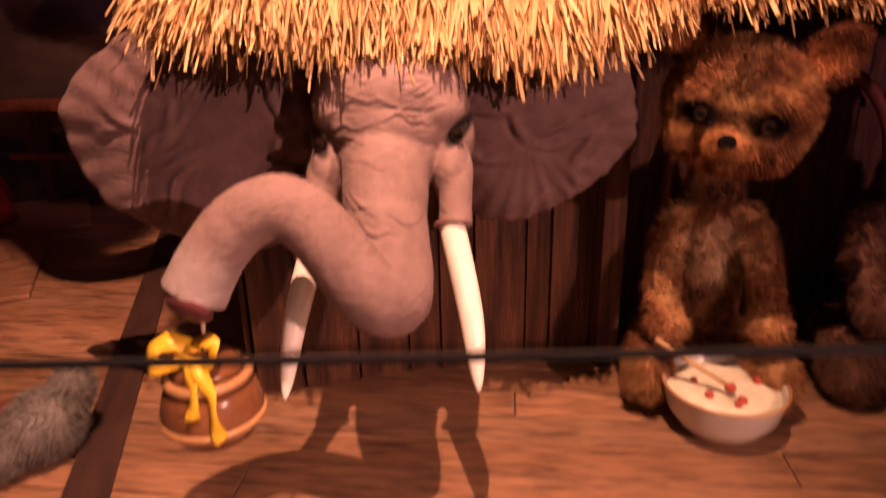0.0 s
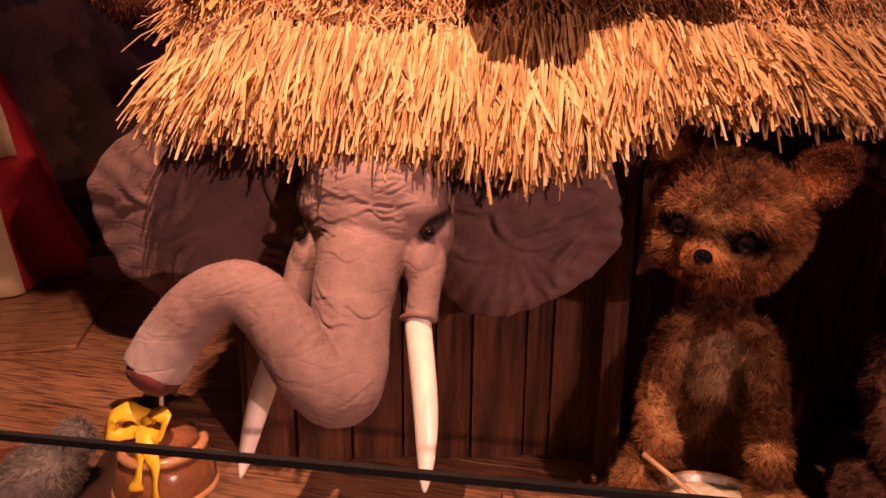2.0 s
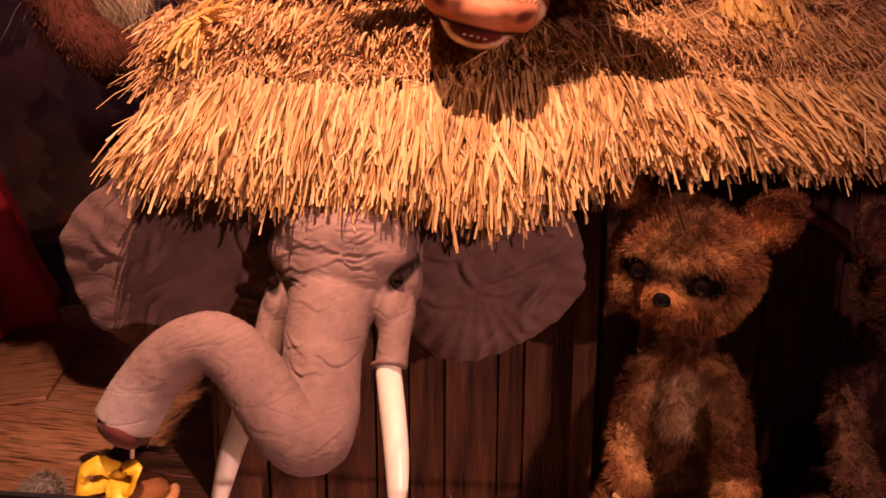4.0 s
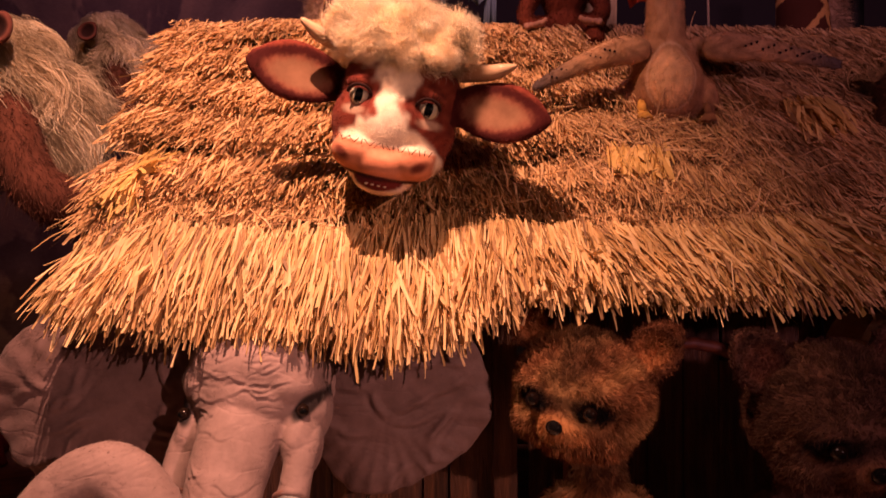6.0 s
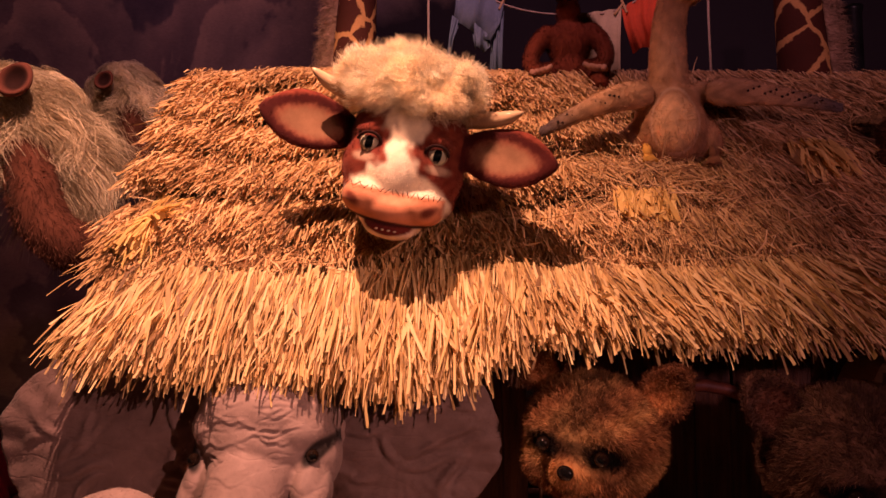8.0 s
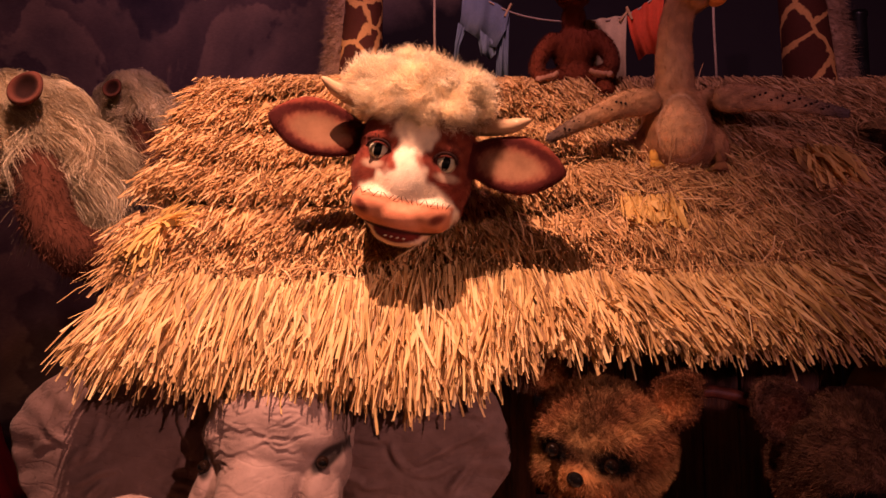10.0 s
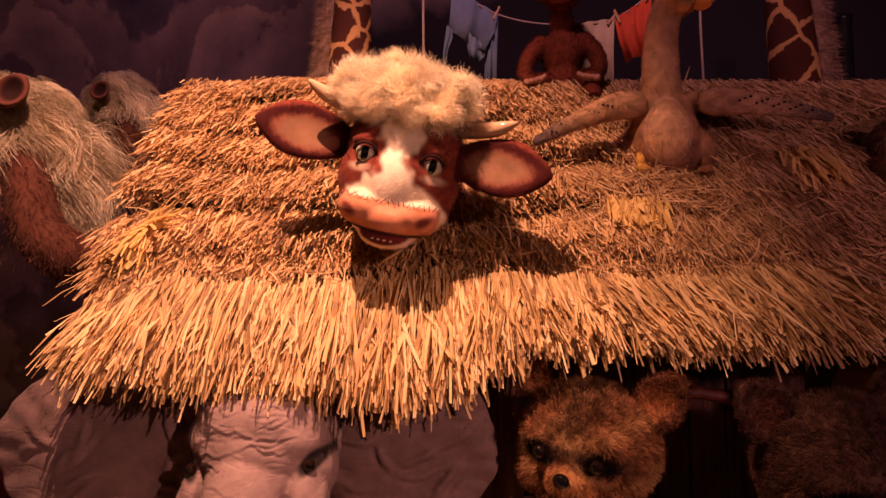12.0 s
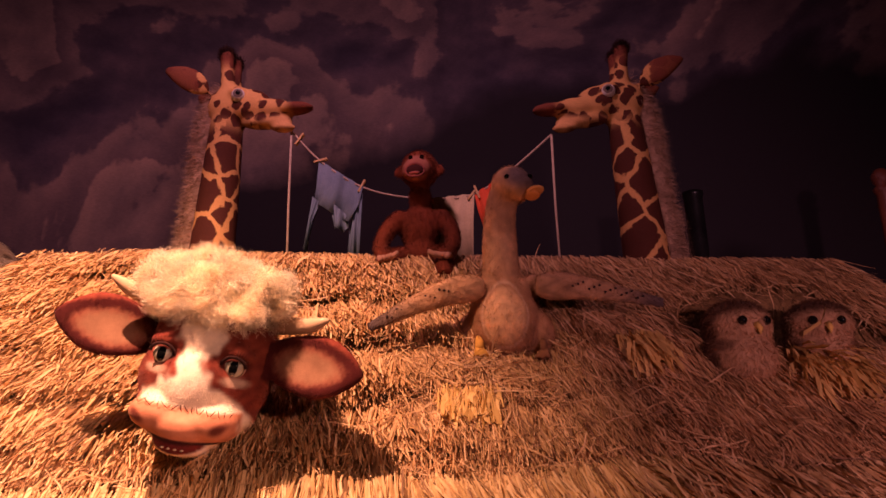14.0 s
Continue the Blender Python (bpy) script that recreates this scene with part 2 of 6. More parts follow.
nets = [ramp(t, patches.outputs["Distance"], [(0.05, CREAM_HIDE), (0.075, BROWN_HIDE), (0.6, (0.06, 0.018, 0.01))]),
        ramp(t, dots.outputs["Distance"], [(0.43, BROWN_HIDE), (0.50, CREAM_HIDE)])]
hide = mixed(t, nets[0], nets[1], sep.outputs[0])
hide = mixed(t, hide, (0.58, 0.31, 0.12), sep.outputs[1])
hide = mixed(t, hide, (0.16, 0.045, 0.025), sep.outputs[2])
fine = noise_of(t, 240.0, 2.0)
hide = mixed(t, hide, ramp(t, fine, [(0.3, (0.7, 0.7, 0.7)), (0.7, (1.2, 1.2, 1.2))]), 0.7, "MULTIPLY")
b.inputs["Specular IOR Level"].default_value = 0.12
t.links.new(hide, b.inputs["Base Color"])
relief(t, b, fine, 0.5, 0.003)

GLASS, t, b = node_material("pane_glass", 0.02)
b.inputs["Transmission Weight"].default_value = 1.0
b.inputs["IOR"].default_value = 1.45
b.inputs["Base Color"].default_value = (0.93, 0.96, 0.95, 1)

# ---- building kit ----
rng = np.random.default_rng(7)


def raw_mesh(name, verts, blocks, mats, tint=None):
    """A mesh from arrays. blocks: (faces n x k, material index, smooth)."""
    me = bpy.data.meshes.new(name)
    verts = np.asarray(verts, np.float32)
    blocks = [(np.asarray(f, np.int32), m, s) for f, m, s in blocks if len(f)]
    loops = np.concatenate([f.ravel() for f, _, _ in blocks])
    totals = np.concatenate([np.full(len(f), f.shape[1], np.int32) for f, _, _ in blocks])
    me.vertices.add(len(verts))
    me.vertices.foreach_set("co", verts.ravel())
    me.loops.add(len(loops))
    me.loops.foreach_set("vertex_index", loops)
    me.polygons.add(len(totals))
    me.polygons.foreach_set("loop_start", np.concatenate([[0], np.cumsum(totals)[:-1]]).astype(np.int32))
    me.polygons.foreach_set("loop_total", totals)
    me.polygons.foreach_set("material_index", np.concatenate([np.full(len(f), m, np.int32) for f, m, _ in blocks]))
    me.polygons.foreach_set("use_smooth", np.concatenate([np.full(len(f), s, bool) for f, _, s in blocks]))
    for m in mats:
        me.materials.append(m)
    if tint is not None:
        at = me.color_attributes.new("tint", "FLOAT_COLOR", "POINT")
        at.data.foreach_set("color", np.concatenate([np.asarray(tint, np.float32), np.ones((len(verts), 1), np.float32)], 1).ravel())
    me.update(calc_edges=True)
    me.validate()
    return me


def part(name, bm, material, parent, label=""):
    """One mesh object from a bmesh, under a thing or a part (or alone)."""
    me = bpy.data.meshes.new(name)
    bm.to_mesh(me)
    bm.free()
    me.materials.append(material)
    ob = new(name, me)
    if parent:
        ob.parent = parent
    if label:
        ob["label"] = label
    return ob


def thing(name, label, category, group="", kind="", at=(0, 0, 0)):
    ob = new(name)
    ob.location = at
    return tagged(ob, label, category, group, kind)


def box(bm, lo, hi, bevel=0.0, m=None):
    v = bmesh.ops.create_cube(bm, size=1.0)["verts"]
    s = [h - l for l, h in zip(lo, hi)]
    c = [(h + l) / 2 for l, h in zip(lo, hi)]
    bmesh.ops.scale(bm, vec=s, verts=v)
    bmesh.ops.translate(bm, vec=c, verts=v)
    if bevel:
        edges = list({e for x in v for e in x.link_edges})
        made = bmesh.ops.bevel(bm, geom=edges, offset=bevel, segments=2, affect="EDGES", profile=0.6)
        v = list({x for f in made["faces"] for x in f.verts} | {x for x in v if x.is_valid})
    if m is not None:
        bmesh.ops.transform(bm, matrix=m, verts=v)
    return v


def lathe(bm, profile, steps=36, centre=(0, 0, 0), wobble=0.0):
    """Turns (radius, z) pairs round z."""
    rings = []
    for r, z in profile:
        rings.append([bm.verts.new((centre[0] + r * math.cos(a) * (1 + wobble * math.sin(3 * a)), centre[1] + r * math.sin(a), centre[2] + z)) for a in (2 * math.pi * i / steps for i in range(steps))])
    for a, b2 in zip(rings, rings[1:]):
        for i in range(steps):
            f = bm.faces.new((a[i], a[(i + 1) % steps], b2[(i + 1) % steps], b2[i]))
            f.smooth = True
    for ring, flip in ((rings[0], True), (rings[-1], False)):
        if len(ring) > 2:
            bm.faces.new(ring[::-1] if flip else ring)
    bmesh.ops.recalc_face_normals(bm, faces=bm.faces)


def tube(bm, points, radii, sides=12, flat=1.0):
    """A closed tube along points. flat: its thickness over its width."""
    pts = [Vector(p) for p in points]
    if isinstance(radii, (int, float)):
        radii = [radii] * len(pts)
    rings, side = [], None
    for i, p in enumerate(pts):
        d = (pts[min(i + 1, len(pts) - 1)] - pts[max(i - 1, 0)]).normalized()
        if side is None:
            side = d.cross(Vector((0, 1, 0.01))).normalized()
        side = (side - d * side.dot(d)).normalized()
        up = d.cross(side)
        rings.append([bm.verts.new(p + (side * math.cos(a) + up * flat * math.sin(a)) * radii[i]) for a in (2 * math.pi * k / sides for k in range(sides))])
    for a, b2 in zip(rings, rings[1:]):
        for i in range(sides):
            bm.faces.new((a[i], a[(i + 1) % sides], b2[(i + 1) % sides], b2[i])).smooth = True
    bm.faces.new(rings[0][::-1])
    bm.faces.new(rings[-1])
    bmesh.ops.recalc_face_normals(bm, faces=bm.faces)


def ball(bm, centre, radii, turn=(0, 0, 0), cuts=3):
    v = bmesh.ops.create_icosphere(bm, subdivisions=cuts, radius=1.0)["verts"]
    if isinstance(radii, (int, float)):
        radii = (radii,) * 3
    bmesh.ops.transform(bm, matrix=pose(*centre, *turn) @ Matrix.Diagonal((*radii, 1)), verts=v)
    for x in v:
        for f in x.link_faces:
            f.smooth = True
    return v


def curve_points(points, n):
    """A smooth line through points (Catmull-Rom), n points long."""
    p = np.array([points[0], *points, points[-1]], float)
    out = []
    for s in np.linspace(0, len(points) - 1 - 1e-6, n):
        i, f = int(s), s - int(s)
        a, b2, c, d = p[i:i + 4]
        out.append(0.5 * (2 * b2 + (c - a) * f + (2 * a - 5 * b2 + 4 * c - d) * f * f + (3 * b2 - a - 3 * c + d) * f ** 3))
    return np.array(out)


def melt(bm, voxel=0.014, rounds=6):
    """Joins the overlapping forms of a bmesh into one soft skin. Returns vertices and quads."""
    me = bpy.data.meshes.new("form")
    bm.to_mesh(me)
    bm.free()
    ob = new("form", me)
    mod = ob.modifiers.new("skin", "REMESH")
    mod.mode, mod.voxel_size = "VOXEL", voxel
    done = ob.evaluated_get(bpy.context.evaluated_depsgraph_get()).to_mesh()
    v = np.empty(len(done.vertices) * 3, np.float32)
    done.vertices.foreach_get("co", v)
    v = v.reshape(-1, 3).astype(float)
    n = np.empty(len(done.polygons), np.int32)
    done.polygons.foreach_get("loop_total", n)
    l = np.empty(len(done.loops), np.int32)
    done.loops.foreach_get("vertex_index", l)
    starts = np.concatenate([[0], np.cumsum(n)[:-1]])
    q = l[starts[n == 4][:, None] + np.arange(4)]
    bpy.data.objects.remove(ob)
    bpy.data.meshes.remove(me)
    e = np.concatenate([q[:, [i, (i + 1) % 4]] for i in range(4)])
    e = np.concatenate([e, e[:, ::-1]])
    count = np.bincount(e[:, 0], minlength=len(v))[:, None].clip(1)
    for _ in range(rounds):
        s = np.stack([np.bincount(e[:, 0], v[e[:, 1], k], minlength=len(v)) for k in range(3)], 1)
        v = v * 0.5 + 0.5 * s / count
    return v, q


def sample(v, q, count):
    """Random points on a skin of quads with their normals."""
    a, b2, c, d = (v[q[:, i]] for i in range(4))
    n = np.cross(c - a, d - b2)
    area = np.linalg.norm(n, axis=1)
    i = rng.choice(len(q), count, p=area / area.sum())
    s, t2 = rng.random((count, 1)), rng.random((count, 1))
    p = (a[i] * (1 - s) + b2[i] * s) * (1 - t2) + (d[i] * (1 - s) + c[i] * s) * t2
    return p, n[i] / area[i][:, None].clip(1e-12)


def unit(a):
    return a / np.linalg.norm(a, axis=1, keepdims=True).clip(1e-9)


class Figure:
    """Gathers skin, fur and small forms of one toy; forms begun under a name become parts of it."""

    def __init__(self):
        self.sets = []
        self.begin()

    def begin(self, name="", label=""):
        """What is put from here on belongs to the named part, or, without a name, to the toy's own skin."""
        if not name and self.sets:
            self.now = self.sets[0]
            return
        self.now = {"name": name, "label": label, "v": [], "c": [], "blocks": [], "n": 0}
        self.sets.append(self.now)

    def put(self, v, faces, colour, slot, smooth=True):
        v = np.asarray(v, float)
        self.now["v"].append(v)
        self.now["c"].append(np.broadcast_to(np.asarray(colour, float), (len(v), 3)))
        for f in faces:
            if len(f):
                self.now["blocks"].append((np.asarray(f) + self.now["n"], slot, smooth))
        self.now["n"] += len(v)

    def bm(self, bm, colour, slot):
        bm.verts.ensure_lookup_table()
        bm.verts.index_update()
        v = np.array([x.co[:] for x in bm.verts])
        by = {}
        for f in bm.faces:
            by.setdefault(len(f.verts), []).append([x.index for x in f.verts])
        self.put(v, list(by.values()), colour(v) if callable(colour) else colour, slot)
        bm.free()

    def fur(self, v, q, count, length, width, colour, slot, comb=(0, 0, -1), lift=0.7, wild=0.35, keep=None, sag=0.3, clump=0.0, per=0.03):
        p, n = sample(v, q, count)
        if keep is not None:
            ok = keep(p)
            p, n = p[ok], n[ok]
        count = len(p)
        comb = comb(p) if callable(comb) else np.broadcast_to(np.asarray(comb, float), p.shape)
        lie = comb - n * (comb * n).sum(1, keepdims=True)
        tone = np.ones((count, 1))
        if clump:
            warped = p + 0.35 * per * np.stack([np.sin(p[:, 1] * 2.1 / per), np.sin(p[:, 2] * 1.7 / per), np.sin(p[:, 0] * 1.9 / per)], 1)
            h = np.sin(np.floor(warped / per) @ np.array((12.9898, 78.233, 37.719))) * 43758.5453
            h = (h - np.floor(h))[:, None]
            turn = np.concatenate([np.cos(h * 6.28), np.sin(h * 6.28), np.cos(h * 17.0)], 1)
            lie = lie + turn * clump
            tone = 0.72 + 0.5 * np.mod(h * 7.3, 1.0)
        d = unit(n * lift + lie + rng.normal(0, wild, p.shape))
        size = (length(p)[:, None] if callable(length) else length) * rng.uniform(0.6, 1.25, (count, 1))
        side = unit(np.cross(d, rng.normal(0, 1, p.shape))) * width * rng.uniform(0.7, 1.2, (count, 1))
        mid = p + d * size * 0.55
        tip = mid + unit(d + np.array((0, 0, -sag)) + rng.normal(0, wild * 0.5, p.shape)) * size * 0.5
        p0 = p - n * 0.003
        verts = np.stack([p0 - side, p0 + side, mid + side * 0.75, mid - side * 0.75, tip], 1).reshape(-1, 3)
        i = np.arange(count)[:, None] * 5
        tint = np.repeat((colour(p) if callable(colour) else np.broadcast_to(np.asarray(colour, float), p.shape)) * tone, 5, 0)
        self.put(verts, [i + np.array([[0, 1, 2, 3]]), i + np.array([[3, 2, 4]])], tint, slot, False)

    def locks(self, v, q, count, length, width, colour, slot, comb, lift=0.5, wave=0.012, per=0.05, wild=0.25, sag=0.6, steps=7, keep=None):
        """Long wavy strands gathered in curls."""
        p, n = sample(v, q, count)
        if keep is not None:
            ok = keep(p)
            p, n = p[ok], n[ok]
        count = len(p)
        comb = comb(p) if callable(comb) else np.broadcast_to(np.asarray(comb, float), p.shape)
        lie = comb - n * (comb * n).sum(1, keepdims=True)
        cell = np.floor(p / per)
        h = np.sin(cell @ np.array((12.9898, 78.233, 37.719))) * 43758.5453
        h = h - np.floor(h)
        h2 = np.sin(h * 913.7) * 0.5 + 0.5
        turn = np.stack([np.cos(h * 6.28), np.sin(h * 6.28), np.cos(h2 * 6.28)], 1)
        d = unit(n * lift + lie + turn * 0.35 + rng.normal(0, wild, p.shape))
        size = length * rng.uniform(0.6, 1.2, (count, 1))
        side = unit(np.cross(d, rng.normal(0, 1, p.shape)))
        curl = unit(np.cross(d, turn + 0.01))
        curl2 = np.cross(d, curl)
        rows, here = [], p - n * 0.004
        for k in range(steps):
            a = (k / (steps - 1)) * 6.28 * (1.0 + h2[:, None] * 0.8) + h[:, None] * 6.28
            w = width * (1.0 if k < steps - 2 else 0.7 if k < steps - 1 else 0.15)
            off = (curl * np.sin(a) + curl2 * np.cos(a) * 0.6) * wave * min(1.0, k / 2)
            rows += [here + off - side * w, here + off + side * w]
            here = here + d * size / (steps - 1)
            d = unit(d + np.array((0, 0, -sag)) * (1.6 / steps))
        verts = np.stack(rows, 1).reshape(-1, 3)
        i = np.arange(count)[:, None] * (2 * steps)
        tint = np.repeat((colour(p) if callable(colour) else np.broadcast_to(np.asarray(colour, float), p.shape)) * (0.75 + 0.4 * h[:, None]), 2 * steps, 0)
        self.put(verts, [i + np.array([[2 * k, 2 * k + 1, 2 * k + 3, 2 * k + 2]]) for k in range(steps - 1)], tint, slot, False)

    def finish(self, name, mats, label, category, group=""):
        root = None
        for k in self.sets:
            slots = sorted({slot for _, slot, _ in k["blocks"]})
            blocks = [(f, slots.index(slot), smooth) for f, slot, smooth in k["blocks"]]
            me = raw_mesh(k["name"] or name, np.concatenate(k["v"]), blocks, [mats[i] for i in slots], np.concatenate(k["c"]))
            ob = new(k["name"] or name, me)
            if root is None:
                root = tagged(ob, label, category, group)
            else:
                ob.parent = root
                tagged(ob, k["label"])
        return root


def mixc(a, b2, f):
    f = np.clip(f, 0, 1)[:, None]
    return np.asarray(a, float) * (1 - f) + np.asarray(b2, float) * f


def soft(x, lo, hi):
    s = np.clip((x - lo) / (hi - lo), 0, 1)
    return s * s * (3 - 2 * s)


def near(p, centre, radii):
    """Distance from a centre in units of radii."""
    return np.linalg.norm((p - np.asarray(centre)) / np.asarray(radii), axis=1)

# ---- the hall: floor, painted sky, plain dark walls and ceiling ----
bm = bmesh.new()
box(bm, (-9, -3.5, -0.14), (9, 7.2, -0.036))
tagged(part("floor", bm, HALL, None), "dark hall floor under the wooden deck", "floor", kind="structure")

bm = bmesh.new()
rows = []
for i in range(49):
    a = radians(-62 + 124 * i / 48)
    x, y = 0.4 + 8.2 * math.sin(a), -2.6 + 8.2 * math.cos(a)
    x2, y2 = 0.4 + 8.32 * math.sin(a), -2.6 + 8.32 * math.cos(a)
    rows.append([bm.verts.new(p) for p in ((x, y, -0.036), (x, y, 6.4), (x2, y2, 6.4), (x2, y2, -0.036))])
for a, b2 in zip(rows, rows[1:]):
    for k in range(4):
        bm.faces.new((a[k], a[(k + 1) % 4], b2[(k + 1) % 4], b2[k])).smooth = k == 0
bmesh.ops.recalc_face_normals(bm, faces=bm.faces)
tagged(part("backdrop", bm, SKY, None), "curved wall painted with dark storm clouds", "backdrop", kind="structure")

for name, lo, hi in (("wall_west", (-9.1, -3.5, -0.036), (-8.95, 7.2, 6.4)), ("wall_east", (8.95, -3.5, -0.036), (9.1, 7.2, 6.4)),
                     ("wall_south", (-9.1, -3.65, -0.036), (9.1, -3.5, 6.4))):
    bm = bmesh.new()
    box(bm, lo, hi)
    tagged(part(name, bm, HALL, None), "plain dark painted hall wall", "wall", kind="structure")
bm = bmesh.new()
box(bm, (-9.2, -3.7, 6.404), (9.2, 7.3, 6.5))
tagged(part("ceiling", bm, HALL, None), "plain dark painted hall ceiling", "ceiling", kind="structure")

# ---- the deck, plank by plank ----
deck = thing("deck", "brown wooden ship deck of long streaky planks", "deck", kind="structure")
shared = []
for k in range(9):
    bm = bmesh.new()
    length, wide = 3.9, (0.152, 0.168, 0.16)[k % 3]
    box(bm, (-length / 2, -wide / 2, -0.034), (length / 2, wide / 2, 0.0), 0.004)
    for v in bm.verts:
        v.co.z += 0.0025 * noise.noise(Vector((v.co.x * 1.3, k * 3.1, 0)))
    me = bpy.data.meshes.new("plank")
    bm.to_mesh(me)
    bm.free()
    me.materials.append(DECK[k % 3])
    shared.append((me, wide, length))
y, k = 0.55, 0
while y < 5.4:
    me, wide, length = shared[k % 9]
    y += wide / 2
    x = -7.3 + (0.0, 1.7, 0.8, 2.6)[k % 4]
    while x < 5.5:
        ob = new("plank", me)
        ob.parent = deck
        ob.location = (x, y, 0)
        x += length + 0.006
    y += wide / 2 + 0.006
    k += 1

# a flat dark strip across the planks
bm = bmesh.new()
box(bm, (-0.075, -1.75, 0.0), (0.075, 1.75, 0.012), 0.004)
ob = part("batten", bm, DARK_STRIP, None)
ob.matrix_world = pose(-1.52, 2.62, 0.002, 0, 0, math.degrees(math.atan2(0.86, 2.35)))
tagged(ob, "flat dark strip lying across the deck", "batten")

# ---- the hut: plank walls, post, arched door ----
TURN_HUT = math.degrees(math.atan2(0.1908, 0.9816))
OX, OY = 0.26, 1.85


def hut(u, v, z):
    return Vector((OX + 0.9816 * u - 0.1908 * v, OY + 0.1908 * u + 0.9816 * v, z))


def hut_np(u, v, z):
    return np.stack([OX + 0.9816 * u - 0.1908 * v, OY + 0.1908 * u + 0.9816 * v, z], -1)


def slope(v):
    return 1.44 + 1.14 * v


def plank_row(owner, a, b2, height, wide, lean=0.0):
    a, b2 = Vector(a), Vector(b2)
    way = (b2 - a)
    count = max(1, round(way.length / wide))
    step = way.length / count
    turn = math.degrees(math.atan2(way.y, way.x))
    made = []
    for k in range(3):
        bm = bmesh.new()
        box(bm, (-step / 2 + 0.003, -0.011, 0), (step / 2 - 0.003, 0.011, height), 0.004)
        bmesh.ops.subdivide_edges(bm, edges=[e for e in bm.edges if abs(e.verts[0].co.z - e.verts[1].co.z) > height * 0.6], cuts=2)
        for v in bm.verts:
            v.co.x += 0.004 * noise.noise(Vector((v.co.z * 1.5, k, 0)))
            v.co.y += 0.004 * noise.noise(Vector((v.co.z * 2.5, k, 5)))
        me = bpy.data.meshes.new("plank")
        bm.to_mesh(me)
        bm.free()
        me.materials.append(PLANK)
        made.append(me)
    widths = rng.uniform(0.6, 1.4, count)
    edges = np.concatenate([[0], np.cumsum(widths) / widths.sum()])
    for i in range(count):
        ob = new("plank", made[i % 3])
        ob.parent = owner
        p = a + way * float((edges[i] + edges[i + 1]) / 2)
        ob.matrix_world = pose(p.x, p.y, 0.003 + rng.uniform(0, 0.012), rng.uniform(-0.3, 0.3), 0, turn) @ pose(0, rng.uniform(-0.012, 0.012), 0) @ Matrix.Diagonal((float(edges[i + 1] - edges[i]) * count * 0.985, 1, 1, 1))


wall = thing("wall_front", "hut front of dark upright weathered planks", "wall", kind="structure")
plank_row(wall, (-0.76, 2.13, 0), (0.60, 2.56, 0), 1.9, 0.19)
wall = thing("wall_left", "hut side of dark upright planks", "wall", kind="structure")
plank_row(wall, (-0.79, 2.16, 0), (-1.05, 3.5, 0), 1.86, 0.14)
wall = thing("wall_right", "dark plank wall behind the two bears", "wall", kind="structure")
plank_row(wall, (0.70, 2.70, 0), (3.1, 3.16, 0), 1.95, 0.15)
bm = bmesh.new()
box(bm, (-0.045, -0.045, 0), (0.045, 0.045, 1.72), 0.008)
ob = part("post", bm, PLANK, None)
ob.matrix_world = pose(0.63, 2.45, 0.002, 0, 0, TURN_HUT)
tagged(ob, "dark square timber post carrying the thatched roof", "post")

door = thing("door_1", "dark arched plank door in a pale curved frame", "door", kind="structure")
bm = bmesh.new()
arch = [(0.47, 0, 0.0), (0.47, 0, 0.75)] + [(0.47 * math.cos(a), 0, 0.75 + 0.47 * math.sin(a)) for a in np.linspace(0.15, math.pi - 0.15, 16)] + [(-0.47, 0, 0.75), (-0.47, 0, 0.0)]
tube(bm, arch, 0.026, 8)
ob = part("door_frame", bm, REDWOOD, door)
for i in range(6):
    x0, x1 = -0.45 + 0.15 * i + 0.003, -0.45 + 0.15 * (i + 1) - 0.003
    xm = abs((x0 + x1) / 2)
    bm = bmesh.new()
    box(bm, (x0, 0.0, 0.0), (x1, 0.022, 0.75 + math.sqrt(max(0.01, 0.455 ** 2 - xm ** 2))), 0.004)
    part("plank", bm, PLANK, door)
door.matrix_world = pose(1.34, 2.72, 0.004, 0, 0, TURN_HUT)

# ---- the thatched roof ----
roof = thing("thatched_roof", "thick golden straw thatch in ragged courses with a hanging eave fringe", "roof")
U0, U1, VR = -0.99, 2.93, 1.10


def ridge(u):
    """How far up the slope the ridge lies; it sags towards the right end."""
    return np.interp(u, [-1.0, 0.5, 2.8], [1.105, 1.066, 1.032])


def hole(u, v):
    """How far inside the owls' hollow a spot of the slope lies (1 at its middle, 0 outside)."""
    return np.clip(1 - ((u - 2.36) / 0.44) ** 2 - ((v - 0.67) / 0.15) ** 2, 0, 1)


def edge_u(v):
    """The slope's left and right limits at height v."""
    return U0 - 0.01 * (1 - v / VR), U1 + 0.12 * (1 - v / VR)


# bed under the straw: front slope with the hollow, back slope, underside
nu, nv = 90, 34
verts, quads = [], []
for j in range(nv):
    a, b2 = edge_u(0.10 + (VR - 0.10) * j / (nv - 1))
    u = np.linspace(a + 0.06, b2 - 0.06, nu)
    v = 0.10 + (ridge(u) - 0.10) * j / (nv - 1)
    sink = 0.035 + 0.17 * np.sqrt(hole(u, v))
    verts.append(hut_np(u, v + sink * 0.75, slope(v) - sink * 0.66))
front = np.concatenate(verts)
under = front.copy()
under[:, 2] -= 0.12
back = hut_np(np.linspace(U0 + 0.06, U1 - 0.06, nu), np.full(nu, 2 * VR), np.full(nu, slope(0.1)))
i, j = np.meshgrid(np.arange(nu - 1), np.arange(nv - 1))
f = (j * nu + i).ravel()
quads = np.stack([f, f + 1, f + nu + 1, f + nu], 1)
n1 = len(front)
rim = np.stack([np.arange(nu - 1), np.arange(nu - 1) + n1, np.arange(1, nu) + n1, np.arange(1, nu)], 1)
